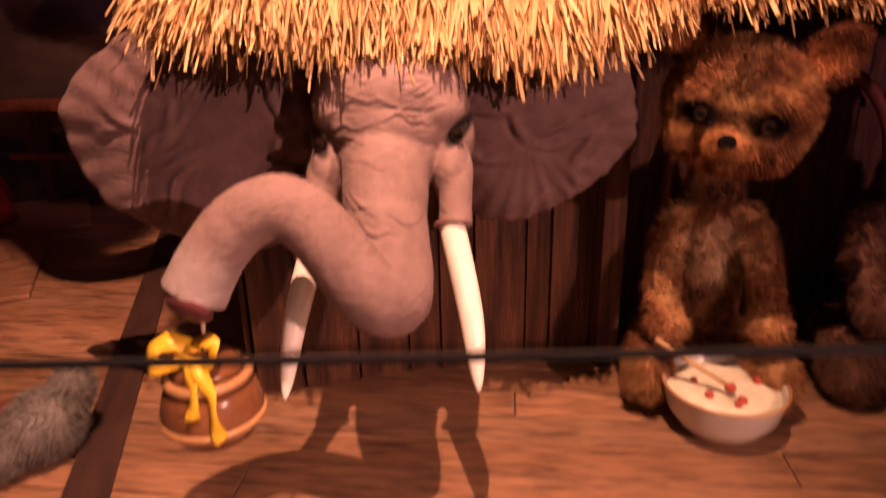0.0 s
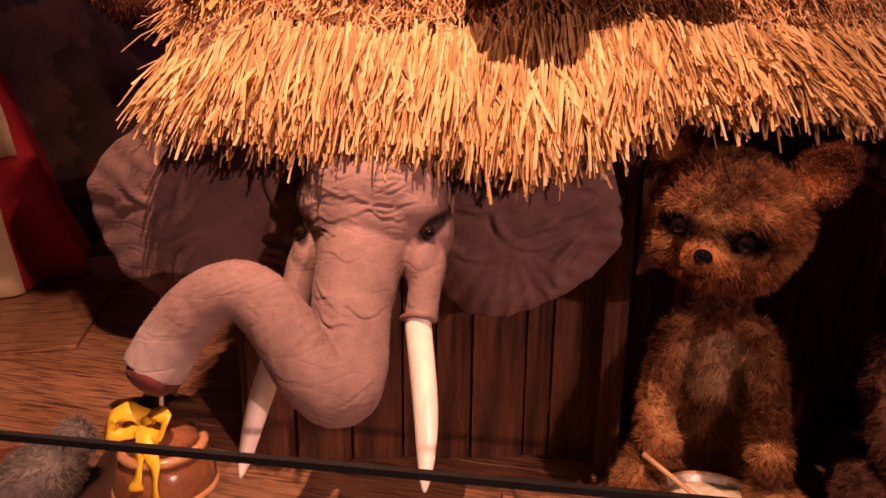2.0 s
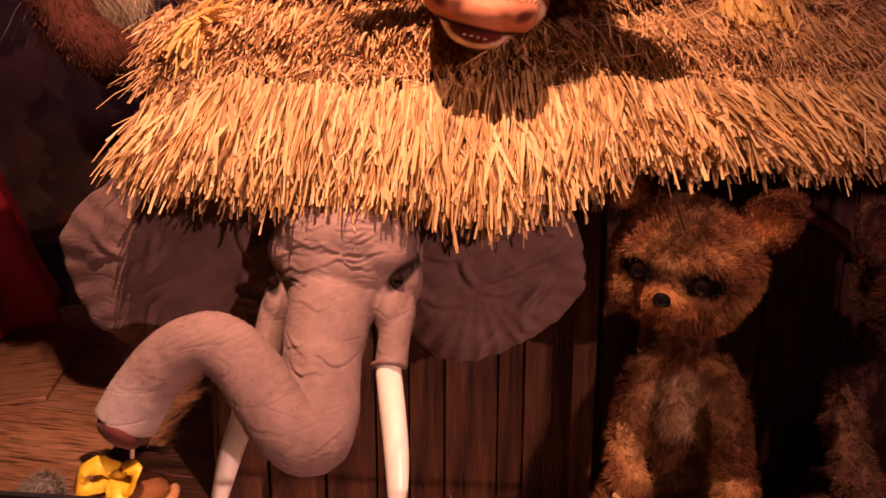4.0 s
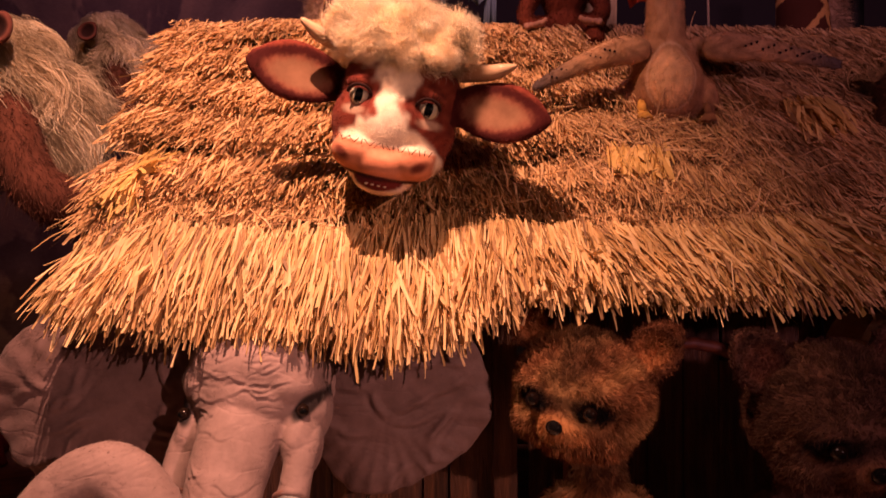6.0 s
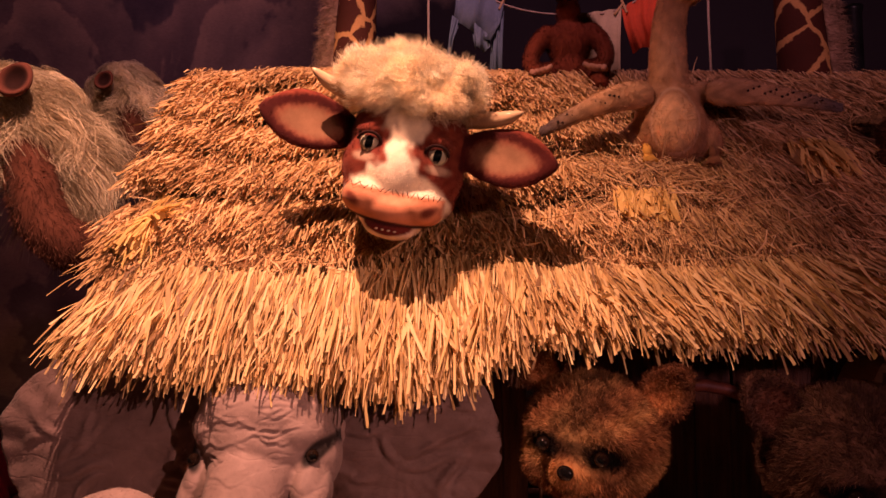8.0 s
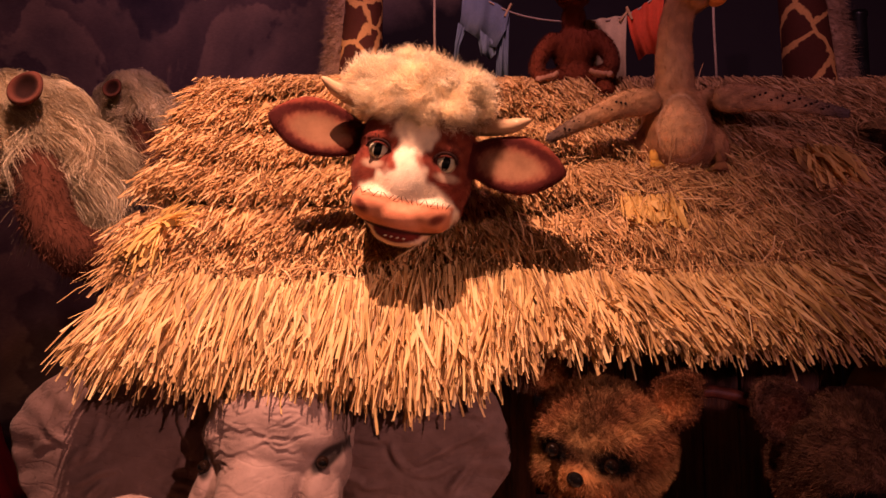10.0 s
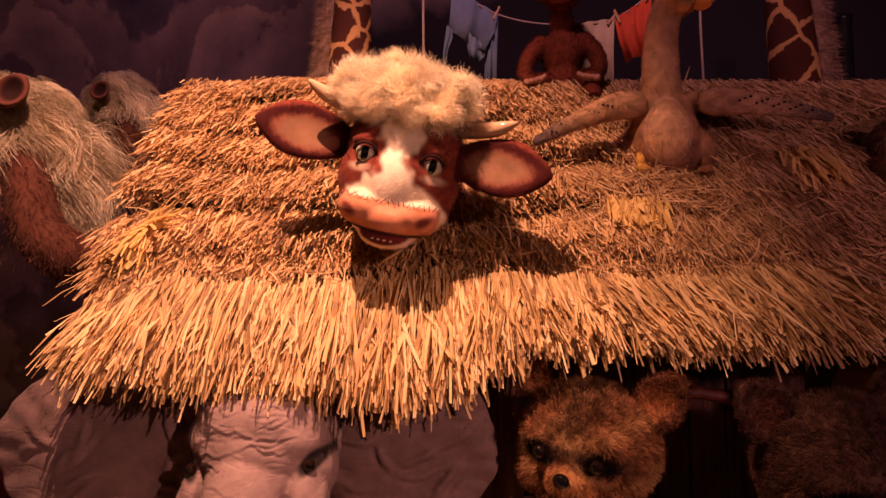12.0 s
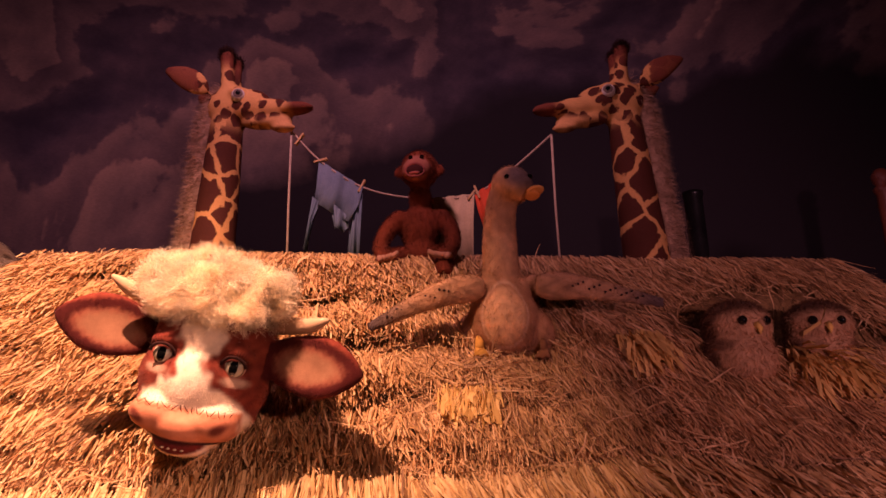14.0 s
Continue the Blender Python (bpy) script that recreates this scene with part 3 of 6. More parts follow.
left = np.stack([np.arange(nv - 1) * nu, np.arange(1, nv) * nu, np.arange(1, nv) * nu + n1, np.arange(nv - 1) * nu + n1], 1)
right = left[:, ::-1] + nu - 1
top = (nv - 1) * nu + np.arange(nu - 1)
behind = np.stack([top, top + 1, 2 * n1 + np.arange(1, nu), 2 * n1 + np.arange(nu - 1)], 1)
me = raw_mesh("thatch_bed", np.concatenate([front, under, back]), [(quads, 0, True), (quads[:, ::-1] + n1, 0, True), (rim, 0, False), (left, 0, False), (right, 0, False), (behind, 0, True)], [THATCH_BED])
ob = new("thatch_bed", me)
ob.parent = roof


def eave_drop(u):
    """Height of the fringe tips along the eave."""
    return np.interp(u, [-1.25, -0.85, -0.55, -0.25, 0.0, 0.12, 0.35, 0.5, 0.75, 1.1, 1.6, 3.1],
                     [1.45, 1.40, 1.355, 1.345, 1.31, 1.305, 1.40, 1.47, 1.465, 1.45, 1.475, 1.46])


def blades(root, d, length, width, bend, lift_dir, name, material, parent):
    """Straw blades: each one a bent folded strip. bend: how far the tip turns to bend's direction."""
    n = len(root)
    side = unit(np.cross(d, lift_dir) + rng.normal(0, 0.45, root.shape)) * (width * 0.5)
    length = length[:, None]
    kink = unit(rng.normal(0, 1, root.shape)) * length * rng.uniform(0.0, 0.085, (n, 1))
    rings = []
    for s, w, k in ((0.0, 0.75, 0), (0.34, 1.0, 1), (0.7, 0.95, -0.8), (1.0, 0.7, 0.3)):
        p = root + d * length * s + bend * (length * s * s) + kink * k
        twist = side + np.cross(side, d) * rng.normal(0, 0.5, (n, 1))
        rings += [p - twist * w, p + twist * w]
    verts = np.stack(rings, 1).reshape(-1, 3)
    k = np.arange(n)[:, None] * 8
    faces = np.concatenate([k + np.array([[0, 1, 3, 2]]), k + np.array([[2, 3, 5, 4]]), k + np.array([[4, 5, 7, 6]])])
    me = raw_mesh(name, verts, [(faces, 0, False)], [material])
    ob = new(name, me)
    ob.parent = parent
    ob["kind"] = "stuff"
    return ob


NORMAL = np.array(hut(0, -1.14, 1.0) - hut(0, 0, 0))
NORMAL /= np.linalg.norm(NORMAL)
DOWN = np.array(hut(0, -1.0, -1.14) - hut(0, 0, 0))
DOWN /= np.linalg.norm(DOWN)
ALONG = np.array((0.9816, 0.1908, 0.0))


def course(name, v_tip, count, length, rough, lift, thick):
    """A course of straw whose tips end along v_tip."""
    v_root = v_tip + length * 0.66 + rng.normal(0, 0.02, count)
    a, b2 = edge_u(v_tip)
    u = rng.uniform(a - 0.01, b2 + 0.01, count)
    wave = 0.022 * np.sin(u * 3.1 + v_tip * 9) + 0.02 * np.sin(u * 7.7 + v_tip * 5)
    v_root = v_root + wave
    ok = (hole(u, v_root - 0.1) <= 0) & (hole(u, v_root - 0.2) <= 0) & (v_root < ridge(u) + 0.07)
    u, v_root = u[ok], v_root[ok]
    n = len(u)
    root = hut_np(u, v_root, slope(np.minimum(v_root, ridge(u) + 0.01))) + NORMAL * (rng.uniform(0, thick, (n, 1)) + 0.012 - 0.03)
    fan = 0.02 + 0.22 * (u - 0.25) * np.where(u < 0.25, 0.7, 0.75)
    fan = np.clip(fan, -0.35, 0.55)
    d = unit(DOWN + ALONG * (fan + rng.normal(0, rough, n))[:, None] + NORMAL * (rng.normal(lift, 0.07, n) * (1 - 0.6 * soft(u, 0.35, 1.3)))[:, None])
    right = soft(u, 0.35, 1.3)
    clump = 0.13 * np.sin(u * 23 + 3 * np.sin(u * 9)) + 0.1 * np.sin(u * 61 + v_tip * 40)
    d = unit(d + ALONG * clump[:, None])
    bend = (-NORMAL * rng.uniform(-0.02, 0.08, (n, 1)) + np.array((0, 0, -1)) * 0.03 + rng.normal(0, 0.05, (n, 3)))
    return blades(root, d, length * rng.uniform(0.62, 1.08, n), rng.choice([0.0035, 0.005, 0.007, 0.0105], (n, 1), p=[0.25, 0.35, 0.27, 0.13]) * (1 - 0.3 * right)[:, None], bend, NORMAL, name, STRAW, roof)


course("thatch_course", 0.93, 12500, 0.22, 0.20, 0.36, 0.05)
course("thatch_course", 0.80, 14500, 0.24, 0.20, 0.37, 0.05)
course("thatch_course", 0.62, 15000, 0.25, 0.20, 0.38, 0.05)
course("thatch_course", 0.44, 15000, 0.25, 0.20, 0.38, 0.05)
course("thatch_course", 0.27, 13500, 0.23, 0.20, 0.34, 0.05)
course("thatch_course", 0.20, 6500, 0.20, 0.34, 0.26, 0.03)

# the long fringe at the eave, in two layers
for layer, count in ((0, 10000), (1, 6000)):
    u = rng.uniform(U0, U1 + 0.13, count)
    v0 = 0.185 - 0.03 * layer + rng.normal(0, 0.016, count) + 0.02 * np.sin(u * 5)
    curl = np.clip((-0.72 - u) / 0.4, 0, 1)
    root = hut_np(u + 0.06 * curl, v0 + 0.12 * curl, slope(v0)) + NORMAL * (rng.uniform(0.0, 0.05, (count, 1)) + 0.01 - 0.035 * layer)
    tip_z = eave_drop(u) + rng.normal(0.012, 0.028, count) + 0.012 * np.sin(u * 41) + 0.05 * layer
    fan = np.clip(0.02 + 0.24 * (u - 0.25) * np.where(u < 0.25, 0.6, 0.8), -0.2, 0.6)
    clump = 0.10 * np.sin(u * 31 + 2.5 * np.sin(u * 11)) + 0.06 * np.sin(u * 67)
    bunch = -0.013 * np.sin(u * 92 + 3 * np.sin(u * 7)) - 0.007 * np.sin(u * 211)
    tip = hut_np(u + bunch + (fan + clump + rng.normal(0, 0.065, count)) * 0.30, -0.035 + 0.05 * layer + rng.normal(0, 0.02, count) + 0.16 * curl, tip_z)
    arrow = tip - root
    size = np.linalg.norm(arrow, axis=1)
    bulge = NORMAL * rng.uniform(0.12, 0.32, (count, 1))
    d = unit(arrow) + bulge
    blades(root, d, size, rng.choice([0.005, 0.0075, 0.0105, 0.0145], (count, 1), p=[0.26, 0.36, 0.25, 0.13]), -bulge + rng.normal(0, 0.08, (count, 3)), NORMAL, "eave_fringe", STRAW_LIT, roof)

# straw that hangs over the left and right ends
for name, sign in (("left_end_fringe", -1), ("right_end_fringe", 1)):
    count = 4200
    v = rng.uniform(0.16, 1.0, count) * np.where(sign < 0, 1.10, 1.03)
    e = np.where(sign < 0, edge_u(v)[0] + 0.07, edge_u(v)[1] - 0.07)
    root = hut_np(e, v, slope(v) + rng.uniform(-0.1, 0.03, count))
    d = unit(ALONG * sign * rng.uniform(0.0, 0.42, (count, 1)) + DOWN * rng.uniform(0.4, 1.1, (count, 1)) + np.array((0, 0, -0.35)) + rng.normal(0, 0.18, (count, 3)))
    blades(root, d, rng.uniform(0.08, 0.17, count), rng.choice([0.004, 0.0055, 0.008], (count, 1)), np.array((0, 0, -1)) * rng.uniform(0.05, 0.3, (count, 1)), NORMAL, name, STRAW, roof)

# ridge cap and loose straw lying over the courses
count = 5200
u = rng.uniform(U0, U1 - 0.02, count)
back_side = rng.random(count) < 0.35
root = hut_np(u, ridge(u) + rng.normal(0, 0.015, count), slope(ridge(u)) + rng.uniform(-0.02, 0.012, count))
d = unit(np.where(back_side[:, None], -1.0, 1.0) * DOWN * np.array((1, 1, 0)) + np.array((0, 0, -0.75)) + ALONG * rng.normal(0, 0.3, (count, 1)) + rng.normal(0, 0.12, (count, 3)))
blades(root, d, rng.uniform(0.08, 0.2, count), rng.choice([0.0035, 0.005, 0.0075], (count, 1)), np.array((0, 0, -1)) * 0.1 * np.ones((count, 1)), NORMAL, "ridge_cap", STRAW, roof)
count = 2000
u, v = rng.uniform(U0, U1, count), rng.uniform(0.17, VR - 0.12, count)
u[:520], v[:520] = rng.normal(0.98, 0.19, 520), rng.normal(0.51, 0.05, 520)
ok = hole(u, v) <= 0
u, v = u[ok], v[ok]
count = len(u)
root = hut_np(u, v, slope(v)) + NORMAL * rng.uniform(0.035, 0.075, (count, 1))
d = unit(DOWN * rng.uniform(-0.3, 1.0, (count, 1)) + ALONG * rng.normal(0, 0.9, (count, 1)) + NORMAL * rng.normal(0.0, 0.08, (count, 1)))
blades(root, d, rng.uniform(0.06, 0.19, count), rng.choice([0.0028, 0.0038, 0.005], (count, 1)), rng.normal(0, 0.14, (count, 3)) - NORMAL * 0.08, NORMAL, "loose_straw", STRAW, roof)


def straw_bundle(name, at, out, count, length, spread, label, wide=0.0):
    """A tied tuft of pale raffia blades that fans out from one spot."""
    root = np.array(at)[None] + rng.normal(0, 0.012, (count, 3)) + ALONG * rng.uniform(-wide, wide, (count, 1))
    d = unit(np.array(out)[None] + rng.normal(0, spread, (count, 3)))
    ob = blades(root, d, rng.uniform(0.6, 1.1, count) * length, rng.choice([0.008, 0.012, 0.018], (count, 1)), np.array((0, 0, -1)) * rng.uniform(0.05, 0.35, (count, 1)), NORMAL, name, STRAW_PALE, roof)
    ob["label"] = label
    return ob


k0 = hut(-0.86, 0.31, slope(0.31) + 0.10)
straw_bundle("raffia_knot", k0, DOWN + NORMAL * 0.2 - ALONG * 0.22, 90, 0.19, 0.17, "knotted tuft of pale raffia")
straw_bundle("raffia_knot", k0, -DOWN * 0.3 + NORMAL * 0.6 + ALONG * 0.9, 30, 0.16, 0.3, "knotted tuft of pale raffia")
k1 = hut(0.96, 0.40, slope(0.40) + 0.085)
straw_bundle("straw_tuft", k1, DOWN + NORMAL * 0.05, 230, 0.14, 0.12, "pale flattened straw tuft", 0.1)
straw_bundle("straw_tuft", hut(2.45, 0.545, slope(0.545) + 0.07), DOWN + NORMAL * 0.15, 320, 0.26, 0.35, "straw fanned out below the hollow", 0.12)
straw_bundle("straw_tuft", hut(1.72, 0.60, slope(0.60) + 0.08), DOWN + ALONG * 0.1 + NORMAL * 0.1, 170, 0.2, 0.16, "pale flattened straw tuft", 0.08)

# ---- the toys ----


def eye_balls(fig, centre, radius, facing, iris, slot, white=None, cuts=3, pupil=0.88, rim=0.68, slit=False):
    """A glossy eye that looks along facing: rim, iris, pupil in its own colours."""
    f = np.array(facing, float) / np.linalg.norm(facing)
    bm = bmesh.new()
    ball(bm, centre, radius, cuts=cuts)

    def colour(v):
        a = ((v - np.array(centre)) / radius) @ f
        if slit:
            right = np.cross(f, (0.29, 0.0, 0.96))
            side = ((v - np.array(centre)) / radius) @ (right / np.linalg.norm(right))
            dark = (a > 0.3) & (np.abs(side) < 0.40 * np.sqrt(np.clip((a - 0.62) / 0.38, 0, 1)) + 0.02) & (a > 0.7) | (a > rim - 0.02) & (a < rim + 0.1)
        else:
            dark = a > pupil
        c = np.where(dark[:, None], (0.004, 0.004, 0.004), iris)
        if white is not None:
            c = np.where((a < rim)[:, None], white, c)
        return c
    fig.bm(bm, colour, slot)


def ear_leaf(fig, centre, angles, radii, hang, seed, colour):
    """A broad soft ear: a closed leaf with puckers, a rolled rim and folds that run out from its root."""
    rings, steps = 34, 150
    turn = np.linspace(0, 2 * math.pi, steps, endpoint=False)
    edge = np.interp(turn, np.radians(angles), radii, period=2 * math.pi)
    for _ in range(3):
        edge = (np.roll(edge, 3) + np.roll(edge, -3) + edge) / 3
    edge = edge * (1 + 0.012 * np.sin(turn * 9 + seed) + 0.008 * np.sin(turn * 17 + 2 * seed))
    r, a = np.meshgrid(np.linspace(0.0, 1.0, rings), turn, indexing="ij")
    x = centre[0] + r * edge * np.cos(a)
    z = centre[2] + r * edge * np.sin(a)
    y = centre[1] + hang * ((x - centre[0]) / 0.4) ** 2 + 0.03 * r ** 3
    root = np.arctan2(z - (centre[2] + 0.1), (x + 0.12) * (1 if centre[0] > 0 else -1))
    y += 0.012 * r ** 2 * np.sin(root * 17 + 1.5 * np.sin(r * 5 + seed)) + 0.006 * r ** 3 * np.sin(a * 27 + seed)
    y += 0.012 * np.sin(x * 11 + z * 7 + seed) * r + 0.008 * np.sin(z * 17 - x * 8)
    soft_rng = np.random.default_rng(40 + seed)
    for i in range(20):
        x0, z0 = centre[0] + soft_rng.uniform(-0.35, 0.35), centre[2] + soft_rng.uniform(-0.3, 0.22)
        t2, w = soft_rng.uniform(-1.4, 1.4), soft_rng.uniform(0.05, 0.13)
        s1 = (x - x0) * math.cos(t2) + (z - z0) * math.sin(t2)
        up = (z - z0) * math.cos(t2) - (x - x0) * math.sin(t2) + 0.01 * np.sin(s1 * 30 + i)
        fade = np.clip(1 - (s1 / w) ** 2, 0, 1)
        y = y - fade * (0.013 * np.exp(-((up - 0.011) / 0.014) ** 2) - 0.009 * np.exp(-((up + 0.011) / 0.009) ** 2))
    half = 0.016 * np.sqrt(np.clip(1 - r ** 6, 0, 1)) + 0.002
    front, back = np.stack([x, y - half, z], -1).reshape(-1, 3), np.stack([x, y + half, z], -1).reshape(-1, 3)
    i, j = np.meshgrid(np.arange(rings - 1), np.arange(steps), indexing="ij")
    f = (i * steps + j).ravel()
    g = (i * steps + (j + 1) % steps).ravel()
    q = np.stack([f, g, g + steps, f + steps], 1)
    n = len(front)
    k = (rings - 1) * steps + np.arange(steps)
    k2 = (rings - 1) * steps + (np.arange(steps) + 1) % steps
    v = np.concatenate([front, back])
    fig.put(v, [q, q[:, ::-1] + n, np.stack([k, k2, k2 + n, k + n], 1)], colour(v), 0)
    fig.fur(front, q[steps * 2:], 9000, 0.005, 0.0006, lambda p: colour(p) * 1.1, 3, (0, 0, -1), 0.9, 0.5)


def elephant():
    fig = Figure()
    bm = bmesh.new()
    ball(bm, (-0.12, 1.99, 1.15), (0.225, 0.25, 0.23))
    ball(bm, (-0.12, 1.86, 1.23), (0.225, 0.19, 0.14))
    ball(bm, (-0.122, 1.80, 1.15), (0.185, 0.135, 0.15))
    ball(bm, (-0.121, 1.78, 1.06), (0.155, 0.125, 0.14))
    for s, cx in ((-1, -0.305), (1, 0.062)):
        ball(bm, (cx - 0.06 * s, 1.825, 1.19), (0.105, 0.12, 0.095), (0, 14 * s, 0))
        ball(bm, (cx - 0.035 * s, 1.87, 1.09), (0.098, 0.13, 0.13))
        ball(bm, (cx - 0.004 * s, 1.80, 1.0), (0.06, 0.10, 0.11))
        tube(bm, curve_points([(cx + 0.008 * s, 1.80, 1.04), (cx + 0.012 * s, 1.735, 0.96), (cx + 0.015 * s, 1.675, 0.872)], 8), [0.046, 0.05, 0.052, 0.05, 0.048, 0.047, 0.048, 0.05], 18)
    trunk = [(-0.12, 1.83, 1.12), (-0.122, 1.72, 1.01), (-0.108, 1.61, 0.90), (-0.07, 1.50, 0.79), (-0.07, 1.42, 0.752), (-0.14, 1.40, 0.805), (-0.24, 1.42, 0.94),
             (-0.33, 1.42, 1.005), (-0.425, 1.40, 0.98), (-0.50, 1.37, 0.90), (-0.555, 1.34, 0.80)]
    tr = [0.135, 0.126, 0.113, 0.1, 0.093, 0.088, 0.085, 0.083, 0.081, 0.08, 0.085]
    pts = curve_points(trunk, 44)
    rad = np.interp(np.linspace(0, 10, 44), range(11), tr) * (1 + 0.01 * np.sin(np.arange(44) * 2.1))
    tube(bm, pts, list(rad), 30)
    v, q = melt(bm, 0.0055, 5)
    # raised folds, each with a crease below: wavy over the brow, sagging rings round the trunk
    x, y, z = v.T
    y = y.copy()
    front = 0.85 * (y < 1.93) * (1 - soft(np.abs(x + 0.115), 0.15, 0.22)) * soft(y + 0.55 * (x + 0.2), 1.36, 1.5)
    fold_rng = np.random.default_rng(5)
    for i in range(42):
        brow = i < 22
        zf = fold_rng.uniform(1.10, 1.31) if brow else fold_rng.uniform(0.70, 1.08)
        x0 = -0.118 + fold_rng.uniform(-0.14, 0.14) * (1.0 if brow else 0.75)
        w = fold_rng.uniform(0.03, 0.085)
        line = zf + fold_rng.uniform(-0.35, 0.35) * (x - x0) + 0.007 * np.sin((x - x0) * fold_rng.uniform(40, 90) + i) + (fold_rng.uniform(-1.5, 1.5) if brow else 1.6) * (x - x0) ** 2
        up = z - line
        deep = fold_rng.uniform(0.4, 1.0)
        fade = np.sqrt(np.clip(1 - ((x - x0) / w) ** 2, 0, 1)) * front * deep
        y = y - fade * (0.005 * np.exp(-((up - 0.006) / 0.006) ** 2) - 0.006 * np.exp(-((up + 0.003) / 0.0036) ** 2))
    # rings round the raised part of the trunk
    free = (v[:, 1] < 1.5)
    along = np.argmin(np.linalg.norm(v[free][:, None, :] - pts[None], axis=2), axis=1)
    out = v[free] - pts[along]
    out = out / np.linalg.norm(out, axis=1, keepdims=True).clip(1e-6)
    v[:, 1] = y
    v[free] += out * (0.0008 * np.sin(v[free][:, 0] * 150 + 40 * np.sin(v[free][:, 2] * 9)) * (0.5 + 0.5 * np.sin(v[free][:, 2] * 37)))[:, None]

    def colour(p):
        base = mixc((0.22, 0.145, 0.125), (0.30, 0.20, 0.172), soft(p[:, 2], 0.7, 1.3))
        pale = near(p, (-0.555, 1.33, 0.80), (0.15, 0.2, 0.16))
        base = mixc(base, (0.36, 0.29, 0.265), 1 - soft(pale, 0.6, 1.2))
        # dark eye slits, with the socket's shade under the brow coloured in
        for cx, cz, ax, az in ((-0.322, 1.098, 0.60, -0.80), (0.082, 1.122, -0.66, -0.75)):
            along = (p[:, 0] - cx) * ax + (p[:, 2] - cz) * az
            across = (p[:, 0] - cx) * az - (p[:, 2] - cz) * ax
            slit = np.sqrt((along / 0.055) ** 2 + (across / 0.026) ** 2)
            base = mixc(base, (0.018, 0.01, 0.008), (1 - soft(slit, 0.7, 1.15)) * (p[:, 1] < 1.95) * (p[:, 1] > 1.62))
        return base
    # ears darker than the head felt: the eave's shade is in their colour
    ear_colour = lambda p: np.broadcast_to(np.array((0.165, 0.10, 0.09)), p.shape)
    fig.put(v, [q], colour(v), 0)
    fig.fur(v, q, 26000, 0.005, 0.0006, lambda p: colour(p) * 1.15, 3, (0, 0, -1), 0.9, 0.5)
    fig.begin("ear", "wide puckered grey ear")
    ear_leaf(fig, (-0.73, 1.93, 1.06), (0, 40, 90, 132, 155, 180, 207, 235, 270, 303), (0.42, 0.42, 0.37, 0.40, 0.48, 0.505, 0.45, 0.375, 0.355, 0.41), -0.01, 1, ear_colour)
    fig.begin("ear", "wide puckered grey ear")
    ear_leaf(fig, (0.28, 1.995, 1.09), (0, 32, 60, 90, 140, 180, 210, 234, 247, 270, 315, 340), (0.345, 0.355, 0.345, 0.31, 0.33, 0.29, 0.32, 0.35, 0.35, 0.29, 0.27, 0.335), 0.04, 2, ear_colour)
    # open end of the trunk
    fig.begin("nostril", "dark red open end of the trunk")
    bm = bmesh.new()
    tip, way = Vector(trunk[-1]), (Vector(trunk[-1]) - Vector(trunk[-2])).normalized()
    vs = ball(bm, (0, 0, 0), (0.068, 0.06, 0.03))
    bmesh.ops.transform(bm, matrix=Matrix.Translation(tip + way * 0.02 + Vector((0.01, -0.03, 0))) @ (way + Vector((0, -0.6, 0))).to_track_quat("Z", "Y").to_matrix().to_4x4(), verts=vs)
    fig.bm(bm, (0.09, 0.018, 0.016), 0)
    for cx, cz, fx in ((-0.312, 1.09, -0.5), (0.075, 1.113, 0.5)):
        hit = (np.abs(v[:, 0] - cx) < 0.016) & (np.abs(v[:, 2] - cz) < 0.012) & (v[:, 1] > 1.62)
        fig.begin("eye", "glossy black eye")
        eye_balls(fig, (cx, v[hit][:, 1].min() + 0.009, cz), 0.021, (fx, -1, -0.05), (0.012, 0.006, 0.004), 2)
    for s, cx, tip in ((-1, -0.315, (-0.395, 1.45, 0.43)), (1, 0.062, (0.15, 1.45, 0.475))):
        fig.begin("tusk", "smooth ivory tusk")
        bm = bmesh.new()
        a = np.array((cx, 1.69, 0.885))
        tip = np.array(tip)
        mid = (a + tip) / 2 + np.array((-0.02 * s * -1, -0.02, -0.03))
        pts2 = curve_points([a, mid, tip], 20)
        tube(bm, pts2, [0.034 * (1 - (i / 19) ** 3.2) + 0.004 for i in range(20)], 18)
        fig.bm(bm, (0.8, 0.7, 0.5), 1)
        fig.begin("tusk_sheath", "dark stitched rim round the tusk")
        bm = bmesh.new()
        tube(bm, [a + (pts2[1] - a) * k2 for k2 in (0.15, 0.5, 0.9)], [0.05, 0.053, 0.047], 18)
        fig.bm(bm, (0.2, 0.1, 0.075), 0)
    return fig.finish("toy_elephant", [SKIN, IVORY, GLOSS, FUR], "grey-pink felt toy elephant head with ivory tusks, trunk curled up", "toy elephant")


elephant()


